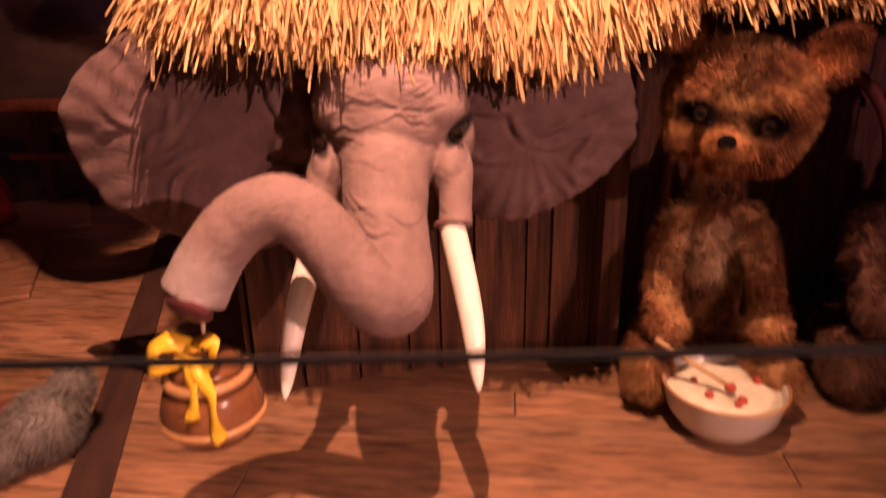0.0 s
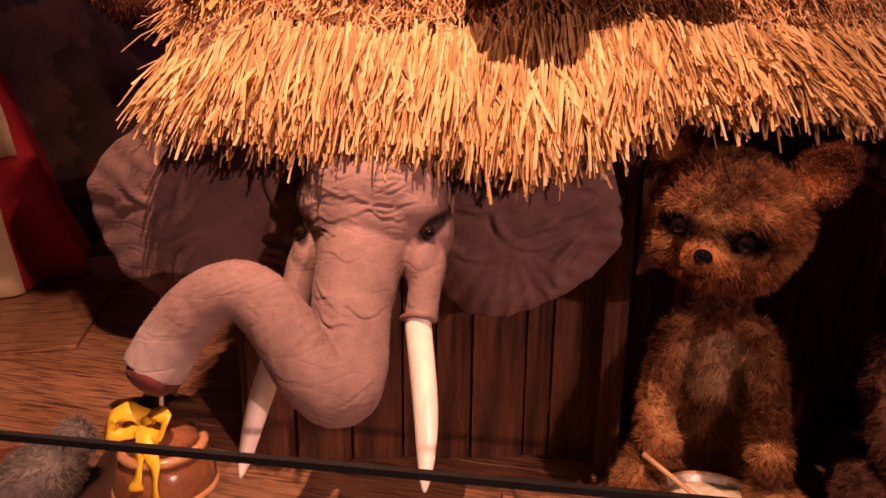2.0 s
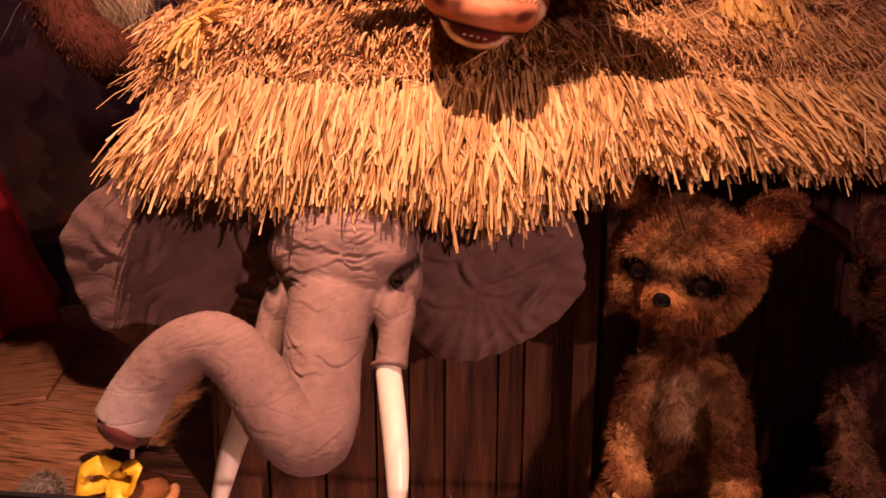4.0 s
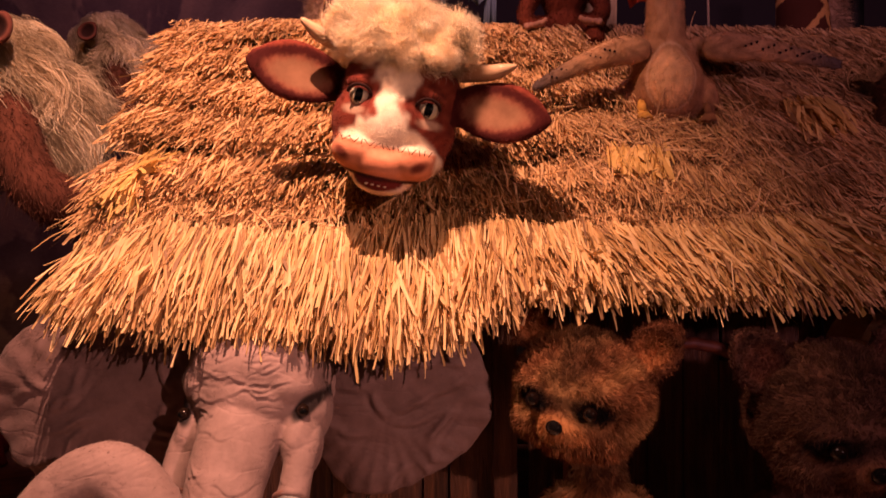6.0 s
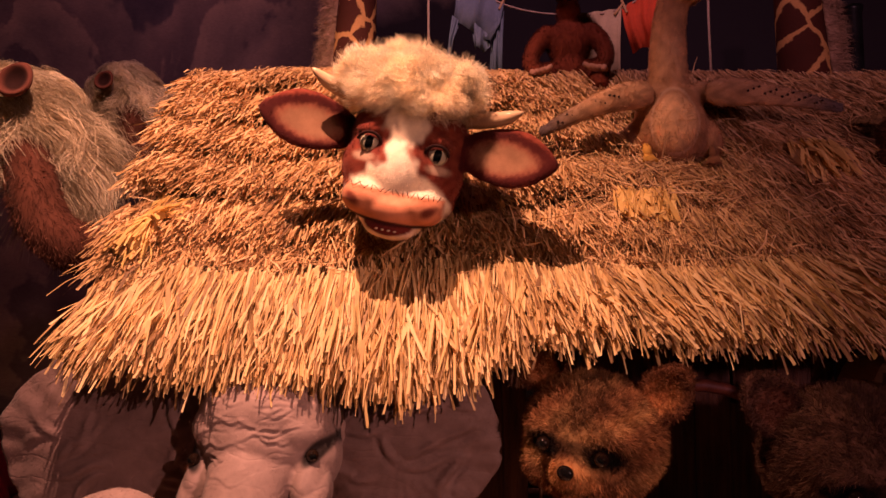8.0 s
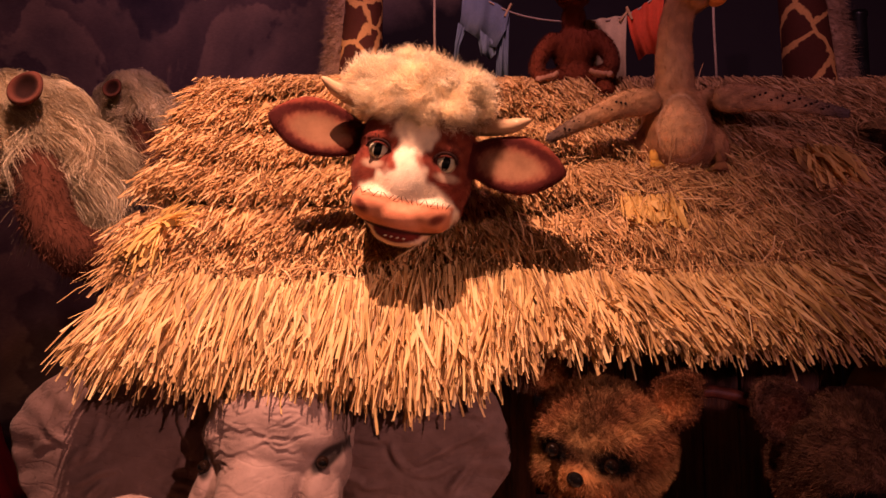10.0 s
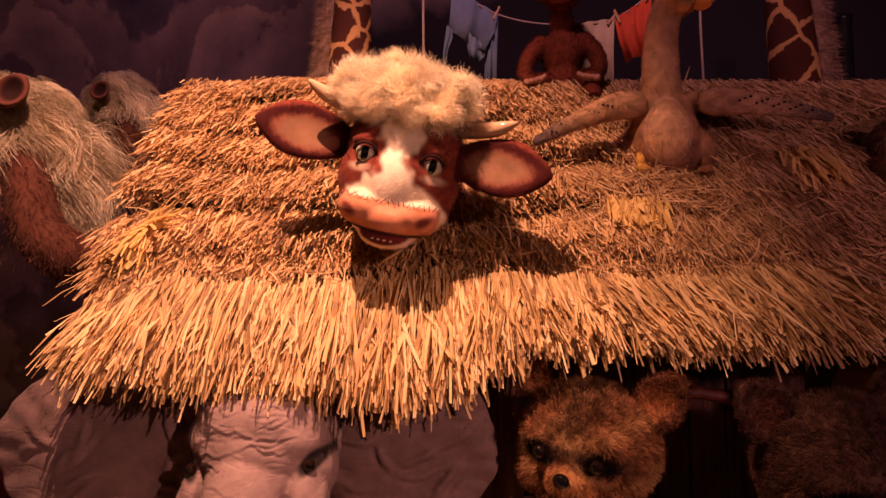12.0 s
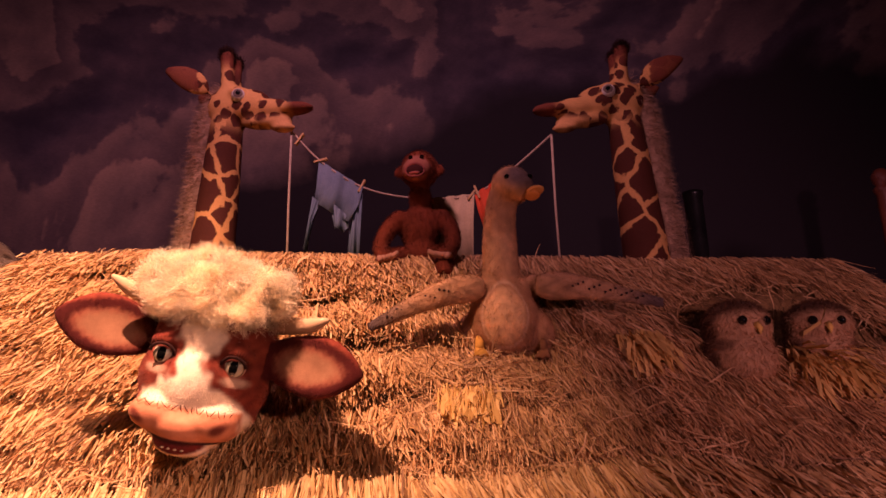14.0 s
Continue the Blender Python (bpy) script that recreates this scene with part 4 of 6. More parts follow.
def bear(name, head, face, body, tones, label, yaw):
    """A seated plush bear. head: centre and size; face: degrees it turns; tones: light, middle, dark fur and the chest."""
    fig = Figure()
    hc, hs = Vector(head[:3]), head[3]
    hm = Matrix.Translation(hc) @ pose(0, 0, 0, face[1], face[2], face[0])
    bc, bs = Vector(body[:3]), body[3]
    bmm = Matrix.Translation(bc) @ pose(0, 0, 0, 0, 0, yaw)
    H = lambda *p: tuple(hm @ Vector(p))
    B = lambda *p: tuple(bmm @ Vector(p))
    bm = bmesh.new()
    s = hs

    def hball(c, r, turn=(0, 0, 0)):
        v = ball(bm, (0, 0, 0), (1, 1, 1))
        bmesh.ops.transform(bm, matrix=hm @ pose(*(k * s for k in c), *turn) @ Matrix.Diagonal((*(k * s for k in r), 1)), verts=v)
        return v
    hball((0, 0, 0.06), (0.97, 0.86, 0.86))
    hball((0, -0.16, -0.28), (0.76, 0.66, 0.54))
    for k in (-1, 1):
        hball((0.40 * k, -0.34, -0.34), (0.44, 0.38, 0.34))
        hball((0.40 * k, -0.58, 0.30), (0.36, 0.26, 0.22), (0, 10 * k, 0))
    hball((0, -0.70, -0.28), (0.33, 0.30, 0.25))
    hball((0, -0.64, -0.50), (0.22, 0.20, 0.12))
    v, q = melt(bm, 0.014, 4)
    bm = bmesh.new()
    ball(bm, B(0, 0.02, 0.36), (0.15 * bs, 0.17 * bs, 0.34 * bs))
    ball(bm, B(0, 0.0, 0.62), (0.14 * bs, 0.14 * bs, 0.17 * bs))
    ball(bm, B(0, -0.02, 0.76), (0.11 * bs, 0.11 * bs, 0.14 * bs))
    for k in (-1, 1):
        arm = [B(0.125 * k * bs, -0.03, 0.69), B(0.19 * k * bs, -0.13, 0.53), B(0.2 * k * bs, -0.27, 0.36), B((0.15 if k < 0 else 0.2) * k * bs, -0.36, 0.32)]
        tube(bm, curve_points(arm, 12), [0.055 * bs, 0.062 * bs, 0.066 * bs, 0.066 * bs, 0.064 * bs, 0.062 * bs, 0.062 * bs, 0.064 * bs, 0.068 * bs, 0.073 * bs, 0.066 * bs, 0.045 * bs], 14)
        tube(bm, curve_points([B(0.15 * k * bs, 0.0, 0.16), B(0.22 * k * bs, -0.18, 0.12), B(0.24 * k * bs, -0.30, 0.115)], 8), 0.105 * bs, 14)
        ball(bm, B(0.245 * k * bs, -0.32, 0.13), (0.095 * bs, 0.07, 0.122 * bs))
    v2, q2 = melt(bm, 0.016, 4)
    inv = np.array(hm.inverted())
    pale, mid, dark, chest_tone = (np.array(c) for c in tones)
    local = lambda p: (np.concatenate([p, np.ones((len(p), 1))], 1) @ inv.T)[:, :3] / s

    def head_colour(p):
        l = local(p)
        patch = np.sin(l[:, 0] * 4.3 + 1.7 * np.sin(l[:, 2] * 3.1 + 1)) * np.sin(l[:, 2] * 4.9 + 1.3 * np.sin(l[:, 0] * 3.7))
        c = mixc(mid, pale, soft(patch + 0.55 * l[:, 2], -0.4, 0.8))
        stripe = np.exp(-((l[:, 0] - 0.04) / 0.26) ** 2) * soft(l[:, 2], 0.1, 0.5)
        c = mixc(c, dark * 1.3, stripe * 0.8)
        c = mixc(c, mid * np.array((1.15, 0.85, 0.7)), (1 - soft(l[:, 2], -0.75, -0.35)) * 0.6)
        eyes = np.minimum(near(l, (-0.42, -0.80, 0.05), (0.33, 0.5, 0.19)), near(l, (0.42, -0.80, 0.05), (0.33, 0.5, 0.19)))
        c = mixc(c, (0.006, 0.003, 0.002), 1 - soft(eyes, 0.62, 1.15))
        bridge = near(l, (0, -0.86, 0.10), (0.30, 0.4, 0.10))
        c = mixc(c, dark * 0.5, (1 - soft(bridge, 0.6, 1.2)) * 0.75)
        muzzle = near(l, (0, -0.85, -0.30), (0.42, 0.45, 0.26))
        c = mixc(c, pale * np.array((1.1, 0.92, 0.75)), (1 - soft(muzzle, 0.6, 1.1)) * 0.7 * (eyes > 1))
        mouth = near(l, (0.02, -0.88, -0.47), (0.17, 0.2, 0.035))
        return mixc(c, (0.02, 0.01, 0.008), (1 - soft(mouth, 0.6, 1.3)) * 0.8)

    def body_colour(p):
        l = (p - np.array(bc)) / bs
        c = mixc(mid * 1.1, pale, soft(np.sin(l[:, 0] * 23 + 2 * np.sin(l[:, 2] * 13)) * np.sin(l[:, 2] * 17), -0.6, 0.7))
        chest = near(l, (0, -0.16, 0.60), (0.15, 0.3, 0.15))
        c = mixc(c, chest_tone, 1 - soft(chest, 0.7, 1.2))
        belly = near(l, (0, -0.2, 0.34), (0.13, 0.25, 0.18))
        c = mixc(c, mid * np.array((0.8, 0.85, 1.0)), (1 - soft(belly, 0.6, 1.1)) * 0.8)
        # fur tone darker under the chin
        under_chin = near(l, (0, -0.08, 0.86), (0.19, 0.25, 0.07))
        return mixc(c, dark, (1 - soft(under_chin, 0.7, 1.1)) * 0.7)
    fig.put(v, [q], head_colour(v) * 0.7, 0)
    face_near = lambda p: near(local(p), (0, -0.9, -0.1), (0.75, 0.6, 0.4))
    fig.fur(v, q, 60000, lambda p: np.where(face_near(p) < 1, 0.013, 0.026), 0.0011, head_colour, 1, lambda p: unit(p - np.array(hm @ Vector((0, -0.9 * s, 0.0)))) + np.array((0, 0, -0.3)), 0.5, 0.4, clump=0.55, per=0.022)
    fig.begin("body", "shaggy plush body with two arms and feet")
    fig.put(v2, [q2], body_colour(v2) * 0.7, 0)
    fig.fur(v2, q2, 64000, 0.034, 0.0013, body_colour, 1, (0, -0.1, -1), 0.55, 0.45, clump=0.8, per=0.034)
    for k in (-1, 1):
        bm = bmesh.new()
        vs = ball(bm, (0, 0, 0), (1, 1, 1), cuts=4)
        for x in vs:
            rim = x.co.x ** 2 + x.co.z ** 2
            if x.co.y < 0:
                x.co.y += 1.5 * max(0.0, 1 - rim / 0.8)
            x.co.x *= 1.0 - 0.28 * max(0.0, x.co.z)
        ear = hm @ pose(0.90 * k * s, 0.04 * s, 0.86 * s, -8, 36 * k, -12 * k) @ Matrix.Diagonal((0.36 * s, 0.13 * s, 0.46 * s, 1))
        bmesh.ops.transform(bm, matrix=ear, verts=vs)
        ev, eq = melt(bm, 0.012, 2)
        back = np.array(ear.inverted())

        def ear_colour(p, back=back):
            e = (np.concatenate([p, np.ones((len(p), 1))], 1) @ back.T)[:, :3]
            inner = (e[:, 1] < 0.45) * (1 - soft(np.sqrt(e[:, 0] ** 2 + (e[:, 2] + 0.1) ** 2), 0.5, 0.8))
            return mixc(dark * 2.2, mixc(pale * np.array((1.1, 0.85, 0.8)), mid * 1.4, soft(e[:, 2], -0.1, 0.5)), inner)
        fig.begin("ear", "cupped ear with a pinkish inside")
        fig.put(ev, [eq], ear_colour(ev) * 0.75, 0)
        fig.fur(ev, eq, 7000, 0.017, 0.0011, ear_colour, 1, (0, 0, 1), 0.6, 0.5, clump=0.4, per=0.02)
        fig.begin("eye", "glossy black eye")
        eye_balls(fig, H(0.40 * k * s, -0.83 * s, 0.055 * s), 0.098 * s, np.array(H(0.3 * k, -3, 0)) - np.array(hc), (0.008, 0.004, 0.003), 2)
    fig.begin("nose", "shiny black nose")
    bm = bmesh.new()
    vv = ball(bm, (0, 0, 0), (1, 1, 1))
    bmesh.ops.transform(bm, matrix=hm @ pose(0, -1.0 * s, -0.19 * s) @ Matrix.Diagonal((0.115 * s, 0.08 * s, 0.098 * s, 1)), verts=vv)
    fig.bm(bm, (0.006, 0.005, 0.005), 2)
    return fig.finish(name, [FELT, FUR, GLOSS], label, "toy bear", "plush bears beside the hut")


bear("toy_bear", (0.922, 2.03, 1.135, 0.229), (-20, 4, 9), (0.985, 2.40, 0.02, 0.9), ((0.56, 0.31, 0.13), (0.31, 0.13, 0.055), (0.09, 0.034, 0.016), (0.74, 0.54, 0.33)), "brown plush bear seated behind a bowl, dark eye patches", -4)
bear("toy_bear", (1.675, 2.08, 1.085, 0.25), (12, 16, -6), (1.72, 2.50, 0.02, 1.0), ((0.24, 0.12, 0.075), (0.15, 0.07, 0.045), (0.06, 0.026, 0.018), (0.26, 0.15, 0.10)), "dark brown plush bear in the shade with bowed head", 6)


def cow():
    fig = Figure()
    hm = pose(0.334, 1.915, 2.078, 8, 12.5, 11) @ Matrix.Scale(0.98, 4)
    inv = np.array(hm.inverted())
    loc = lambda p: (np.concatenate([p, np.ones((len(p), 1))], 1) @ inv.T)[:, :3]
    W = lambda *p: tuple(hm @ Vector(p))
    bm = bmesh.new()

    def hb(c, r, turn=(0, 0, 0), cuts=3):
        v = ball(bm, (0, 0, 0), (1, 1, 1), cuts=cuts)
        bmesh.ops.transform(bm, matrix=pose(*c, *turn) @ Matrix.Diagonal((*r, 1)), verts=v)
        return v
    hb((0, 0.09, 0.04), (0.205, 0.185, 0.21))
    hb((0, 0.05, -0.07), (0.212, 0.165, 0.17))
    hb((0.005, 0.02, -0.15), (0.195, 0.14, 0.10))
    hb((0, -0.055, -0.08), (0.105, 0.09, 0.12))
    hb((0, -0.045, -0.19), (0.172, 0.108, 0.07))
    hb((-0.09, -0.078, -0.178), (0.08, 0.085, 0.056))
    hb((0.09, -0.078, -0.178), (0.08, 0.085, 0.056))
    hb((0, -0.07, -0.2), (0.11, 0.095, 0.058))
    hb((0, 0.0, -0.232), (0.115, 0.125, 0.06))
    hb((0, -0.04, -0.265), (0.088, 0.095, 0.036))
    hb((0, 0.36, -0.06), (0.15, 0.25, 0.15), (-18, 0, 0))
    hb((0, 0.55, -0.14), (0.15, 0.28, 0.15), (-18, 0, 0))
    for k in (-1, 1):
        hb((0.112 * k, -0.052, 0.043), (0.056, 0.044, 0.025), (0, 8 * k, 0))
    ears = {}
    for k in (-1, 1):
        v = hb((0, 0, 0), (0.19, 0.032, 0.105), cuts=5)
        for x in v:
            t2 = x.co.x / 0.19 * k
            x.co.z *= 1.0 + 0.2 * t2 - 0.62 * max(0, t2) ** 2.5
            inside = max(0.0, 1 - (x.co.x / 0.165) ** 2 - (x.co.z / 0.088) ** 2)
            if x.co.y < 0:
                x.co.y += 0.018 * inside
            x.co.y -= 0.008 * (x.co.z / 0.12) ** 2
        ears[k] = pose(-0.352, 0.09, 0.04, -12, 3, 12) if k < 0 else pose(0.33, 0.015, 0.045, -14, -1, -14)
        bmesh.ops.transform(bm, matrix=ears[k], verts=v)
    v, q = melt(bm, 0.0088, 3)

    def colour_local(l):
        x, y, z = l.T
        ax = np.abs(x)
        rag = 0.012 * np.sin(z * 61 + 2 * np.sin(x * 47)) + 0.010 * np.sin(z * 33 + x * 52) + 0.006 * np.sin(x * 140 + z * 90)
        mott = 0.5 + 0.5 * np.sin(x * 70 + 3 * np.sin(z * 40)) * np.sin(z * 55 + 2 * np.sin(x * 60))
        c = mixc((0.15, 0.026, 0.017), (0.25, 0.055, 0.03), mott)
        white = (0.88, 0.74, 0.55)
        wide = np.interp(z, [-0.2, -0.15, -0.115, -0.085, -0.05, 0.0, 0.05, 0.12, 0.3], [0.19, 0.165, 0.145, 0.10, 0.055, 0.036, 0.05, 0.068, 0.06])
        c = mixc(c, white, (1 - soft(ax + rag, wide - 0.016, wide + 0.02)) * (y < 0.12))
        under = np.minimum(near(l, (-0.125, -0.06, -0.046), (0.042, 0.2, 0.016)), near(l, (0.125, -0.06, -0.046), (0.042, 0.2, 0.016)))
        c = mixc(c, (0.75, 0.58, 0.40), (1 - soft(under, 0.5, 1.3)) * 0.6)
        muzz = soft(z, -0.25 + 0.7 * x * x, -0.242 + 0.7 * x * x) * (1 - soft(z, -0.147 + 0.25 * x * x, -0.139 + 0.25 * x * x)) * (1 - soft(ax, 0.162, 0.175)) * (y < -0.02)
        c = mixc(c, (0.56, 0.22, 0.115), muzz)
        c = mixc(c, (0.68, 0.32, 0.18), muzz * (1 - soft(np.sqrt((x / 0.09) ** 2 + ((z + 0.165) / 0.025) ** 2), 0.5, 1.1)) * 0.7)
        for k in (-1, 1):
            dx, dz = x - 0.124 * k, z + 0.186
            a = np.sqrt(((dx * 0.75 + dz * 0.6 * k) / 0.036) ** 2 + ((dz * 0.75 - dx * 0.6 * k) / 0.018) ** 2)
            c = mixc(c, (0.16, 0.038, 0.022), (1 - soft(a, 0.4, 1.15)) * (y < -0.03))
        lip = (z < -0.244) * (y < 0.08)
        c = mixc(c, (0.74, 0.58, 0.45), soft(-z, 0.246, 0.254) * lip)
        gape = np.sqrt((x / 0.088) ** 2 + ((z + 0.262 - 1.8 * x * x) / 0.025) ** 2)
        c = mixc(c, (0.13, 0.018, 0.014), (1 - soft(gape, 0.85, 1.02)) * (y < -0.04))
        line = (1 - soft(np.abs(z + 0.247 - 0.7 * x * x), 0.003, 0.008)) * (y < 0.02) * (ax < 0.15)
        c = mixc(c, (0.035, 0.008, 0.006), line)
        for k in (-1, 1):
            back = np.array(ears[k].inverted())
            e = (np.concatenate([l, np.ones((len(l), 1))], 1) @ back.T)[:, :3]
            inner = np.sqrt(((e[:, 0] - 0.005 * k) / 0.158) ** 2 + ((e[:, 2] + 0.01) / (0.084 - 0.16 * np.clip(e[:, 0] * k, 0, 0.2))) ** 2)
            inner = inner + 0.03 * np.sin(e[:, 0] * 120 + 3 * np.sin(e[:, 2] * 60)) + 0.03 * np.sin(e[:, 0] * 290 + e[:, 2] * 190)
            here = (ax > 0.185) * (x * k > 0) * (e[:, 1] < 0.05) * (1 - soft(inner, 1.12, 1.3))
            c = mixc(c, (0.06, 0.008, 0.007), here * soft(inner, 0.62, 0.9) * 0.97)
            c = mixc(c, (0.27, 0.135, 0.075), (1 - soft(inner, 0.45, 0.9)) * here)
            sock = near(l, (0.112 * k, -0.08, 0.0), (0.046, 0.09, 0.04))
            c = mixc(c, (0.07, 0.015, 0.01), (1 - soft(sock, 0.8, 1.08)) * soft(z, -0.03, 0.0))
        return c
    cl = colour_local(v)
    V2 = (np.concatenate([v, np.ones((len(v), 1))], 1) @ np.array(hm).T)[:, :3]
    fig.put(V2, [q], cl, 0)
    world_colour = lambda p: colour_local(loc(p))

    def furry(p):
        l = loc(p)
        x, y, z = l.T
        smooth = (np.abs(z + 0.194) < 0.053) & (y < -0.02) | (near(l, (0, -0.11, -0.262), (0.11, 0.09, 0.036)) < 1.0)
        inner = np.zeros(len(l), bool)
        for k in (-1, 1):
            e = (np.concatenate([l, np.ones((len(l), 1))], 1) @ np.array(ears[k].inverted()).T)[:, :3]
            inner |= (np.sqrt((e[:, 0] / 0.152) ** 2 + ((e[:, 2] + 0.01) / 0.078) ** 2) < 0.9) & (e[:, 1] < 0.03) & (np.abs(x) > 0.19)
        return ~smooth & ~inner & (near(l, (-0.112, -0.08, 0), (0.04, 0.09, 0.036)) > 1) & (near(l, (0.112, -0.08, 0), (0.04, 0.09, 0.036)) > 1)
    fig.fur(V2, q, 46000, 0.0075, 0.0007, world_colour, 1, lambda p: np.array((0, 0.3, -1.0)) * np.ones_like(p), 0.75, 0.45, furry)
    # mop of cream wool
    fig.begin("mop", "woolly cream mop of hair")
    bm = bmesh.new()
    for c, r in (((-0.02, 0.06, 0.22), (0.185, 0.14, 0.095)), ((-0.165, 0.05, 0.205), (0.085, 0.10, 0.07)), ((0.115, 0.05, 0.22), (0.085, 0.10, 0.08)), ((-0.01, -0.03, 0.185), (0.16, 0.08, 0.06))):
        vv = ball(bm, (0, 0, 0), (1, 1, 1))
        bmesh.ops.transform(bm, matrix=hm @ pose(*c) @ Matrix.Diagonal((*r, 1)), verts=vv)
    mv, mq = melt(bm, 0.016, 3)
    fig.put(mv, [mq], (0.85, 0.73, 0.54), 0)
    wool = lambda p: mixc((0.92, 0.78, 0.55), (0.97, 0.88, 0.68), soft(np.sin(p[:, 0] * 60) + np.sin(p[:, 2] * 75), -1, 1))
    mc = np.array(W(0, 0.1, 0.12))
    out = lambda p: unit(p - mc) * 0.6 + np.stack([np.sin(p[:, 2] * 30), np.zeros(len(p)), np.cos(p[:, 0] * 35)], 1) * 0.5
    fig.locks(mv, mq, 34000, 0.075, 0.0006, wool, 1, out, 0.34, 0.012, 0.04, 0.15, 0.4)
    fig.fur(mv, mq, 9000, 0.05, 0.0005, wool, 1, out, 0.6, 0.7, sag=0.5)
    for k in (-1, 1):
        fig.begin("horn", "short pale horn")
        bm = bmesh.new()
        tube(bm, curve_points([W(0.14 * k, 0.08, 0.15), W(0.225 * k, 0.06, 0.158), W(0.295 * k, 0.03, 0.172), W(0.362 * k, 0.0, 0.205)], 16), list(np.linspace(0.037, 0.024, 12)) + [0.02, 0.015, 0.01, 0.004], 16)
        fig.bm(bm, lambda p, k=k: mixc((0.42, 0.26, 0.15), (0.62, 0.42, 0.25), soft(np.abs(loc(p)[:, 0]), 0.2, 0.33)), 2)
        fig.begin("eye", "grey-green glass eye with dark lashes")
        eye_balls(fig, W(0.112 * k, -0.062, 0.0), 0.0345, np.array(W(0.05 + 0.10 * k, -2, -0.08)) - np.array(W(0, 0, 0)), (0.46, 0.43, 0.31), 2, (0.5, 0.36, 0.27), 5, 0.80, 0.42, True)
        # lids and lashes
        bm = bmesh.new()
        cap = ball(bm, (0, 0, 0), (0.039, 0.039, 0.039), cuts=4)
        bmesh.ops.delete(bm, geom=[x for x in cap if x.co.z < 0.012 - 0.25 * x.co.y * 0.4], context="VERTS")
        bmesh.ops.transform(bm, matrix=hm @ pose(0.112 * k, -0.060, 0.0, 0, -9 * k, 0), verts=bm.verts)
        fig.bm(bm, (0.13, 0.03, 0.02), 0)
        bm = bmesh.new()
        lid = [W(0.112 * k + 0.038 * math.cos(a), -0.088 - 0.012 * math.sin(a), 0.002 + 0.03 * math.sin(a)) for a in np.linspace(0.05, math.pi - 0.05, 16)]
        tube(bm, lid, 0.005, 8)
        for a in np.linspace(0.5, 1.4, 6):
            b2 = a if k > 0 else math.pi - a
            r0, r1 = np.array((math.cos(b2) * 0.038, 0.004 + 0.033 * math.sin(b2))), np.array((math.cos(b2) * 0.056, 0.008 + 0.05 * math.sin(b2)))
            tube(bm, [W(0.112 * k + r0[0], -0.097, r0[1]), W(0.112 * k + r1[0], -0.108, r1[1])], [0.0014, 0.0004], 5)
        fig.bm(bm, (0.03, 0.009, 0.007), 0)
    # stitches over the muzzle, teeth in the open mouth
    fig.begin("stitching", "dark thread stitches over the muzzle")
    skin = lambda x, z: v[(np.abs(v[:, 0] - x) < 0.012) & (np.abs(v[:, 2] - z) < 0.012)][:, 1].min()
    bm = bmesh.new()
    for i in range(19):
        x = -0.15 + 0.30 * i / 18
        z = -0.143 + 0.25 * x * x
        y = skin(x, z) - 0.001
        a = rng.uniform(-0.012, 0.012)
        tube(bm, [W(x - a, y, z + 0.009), W(x, y - 0.004, z), W(x + a, y, z - 0.009)], 0.0011, 5)
    fig.bm(bm, (0.06, 0.016, 0.01), 0)
    fig.begin("teeth", "small worn lower teeth")
    bm = bmesh.new()
    for i in range(4):
        x = -0.03 + 0.02 * i
        ball(bm, W(x, skin(x, -0.268) + 0.001, -0.268), (0.006, 0.004, 0.0035), cuts=2)
    fig.bm(bm, (0.5, 0.38, 0.26), 2)
    return fig.finish("toy_cow", [FELT, WOOL, GLOSS], "red and white plush cow head with a woolly mop", "toy cow")


cow()


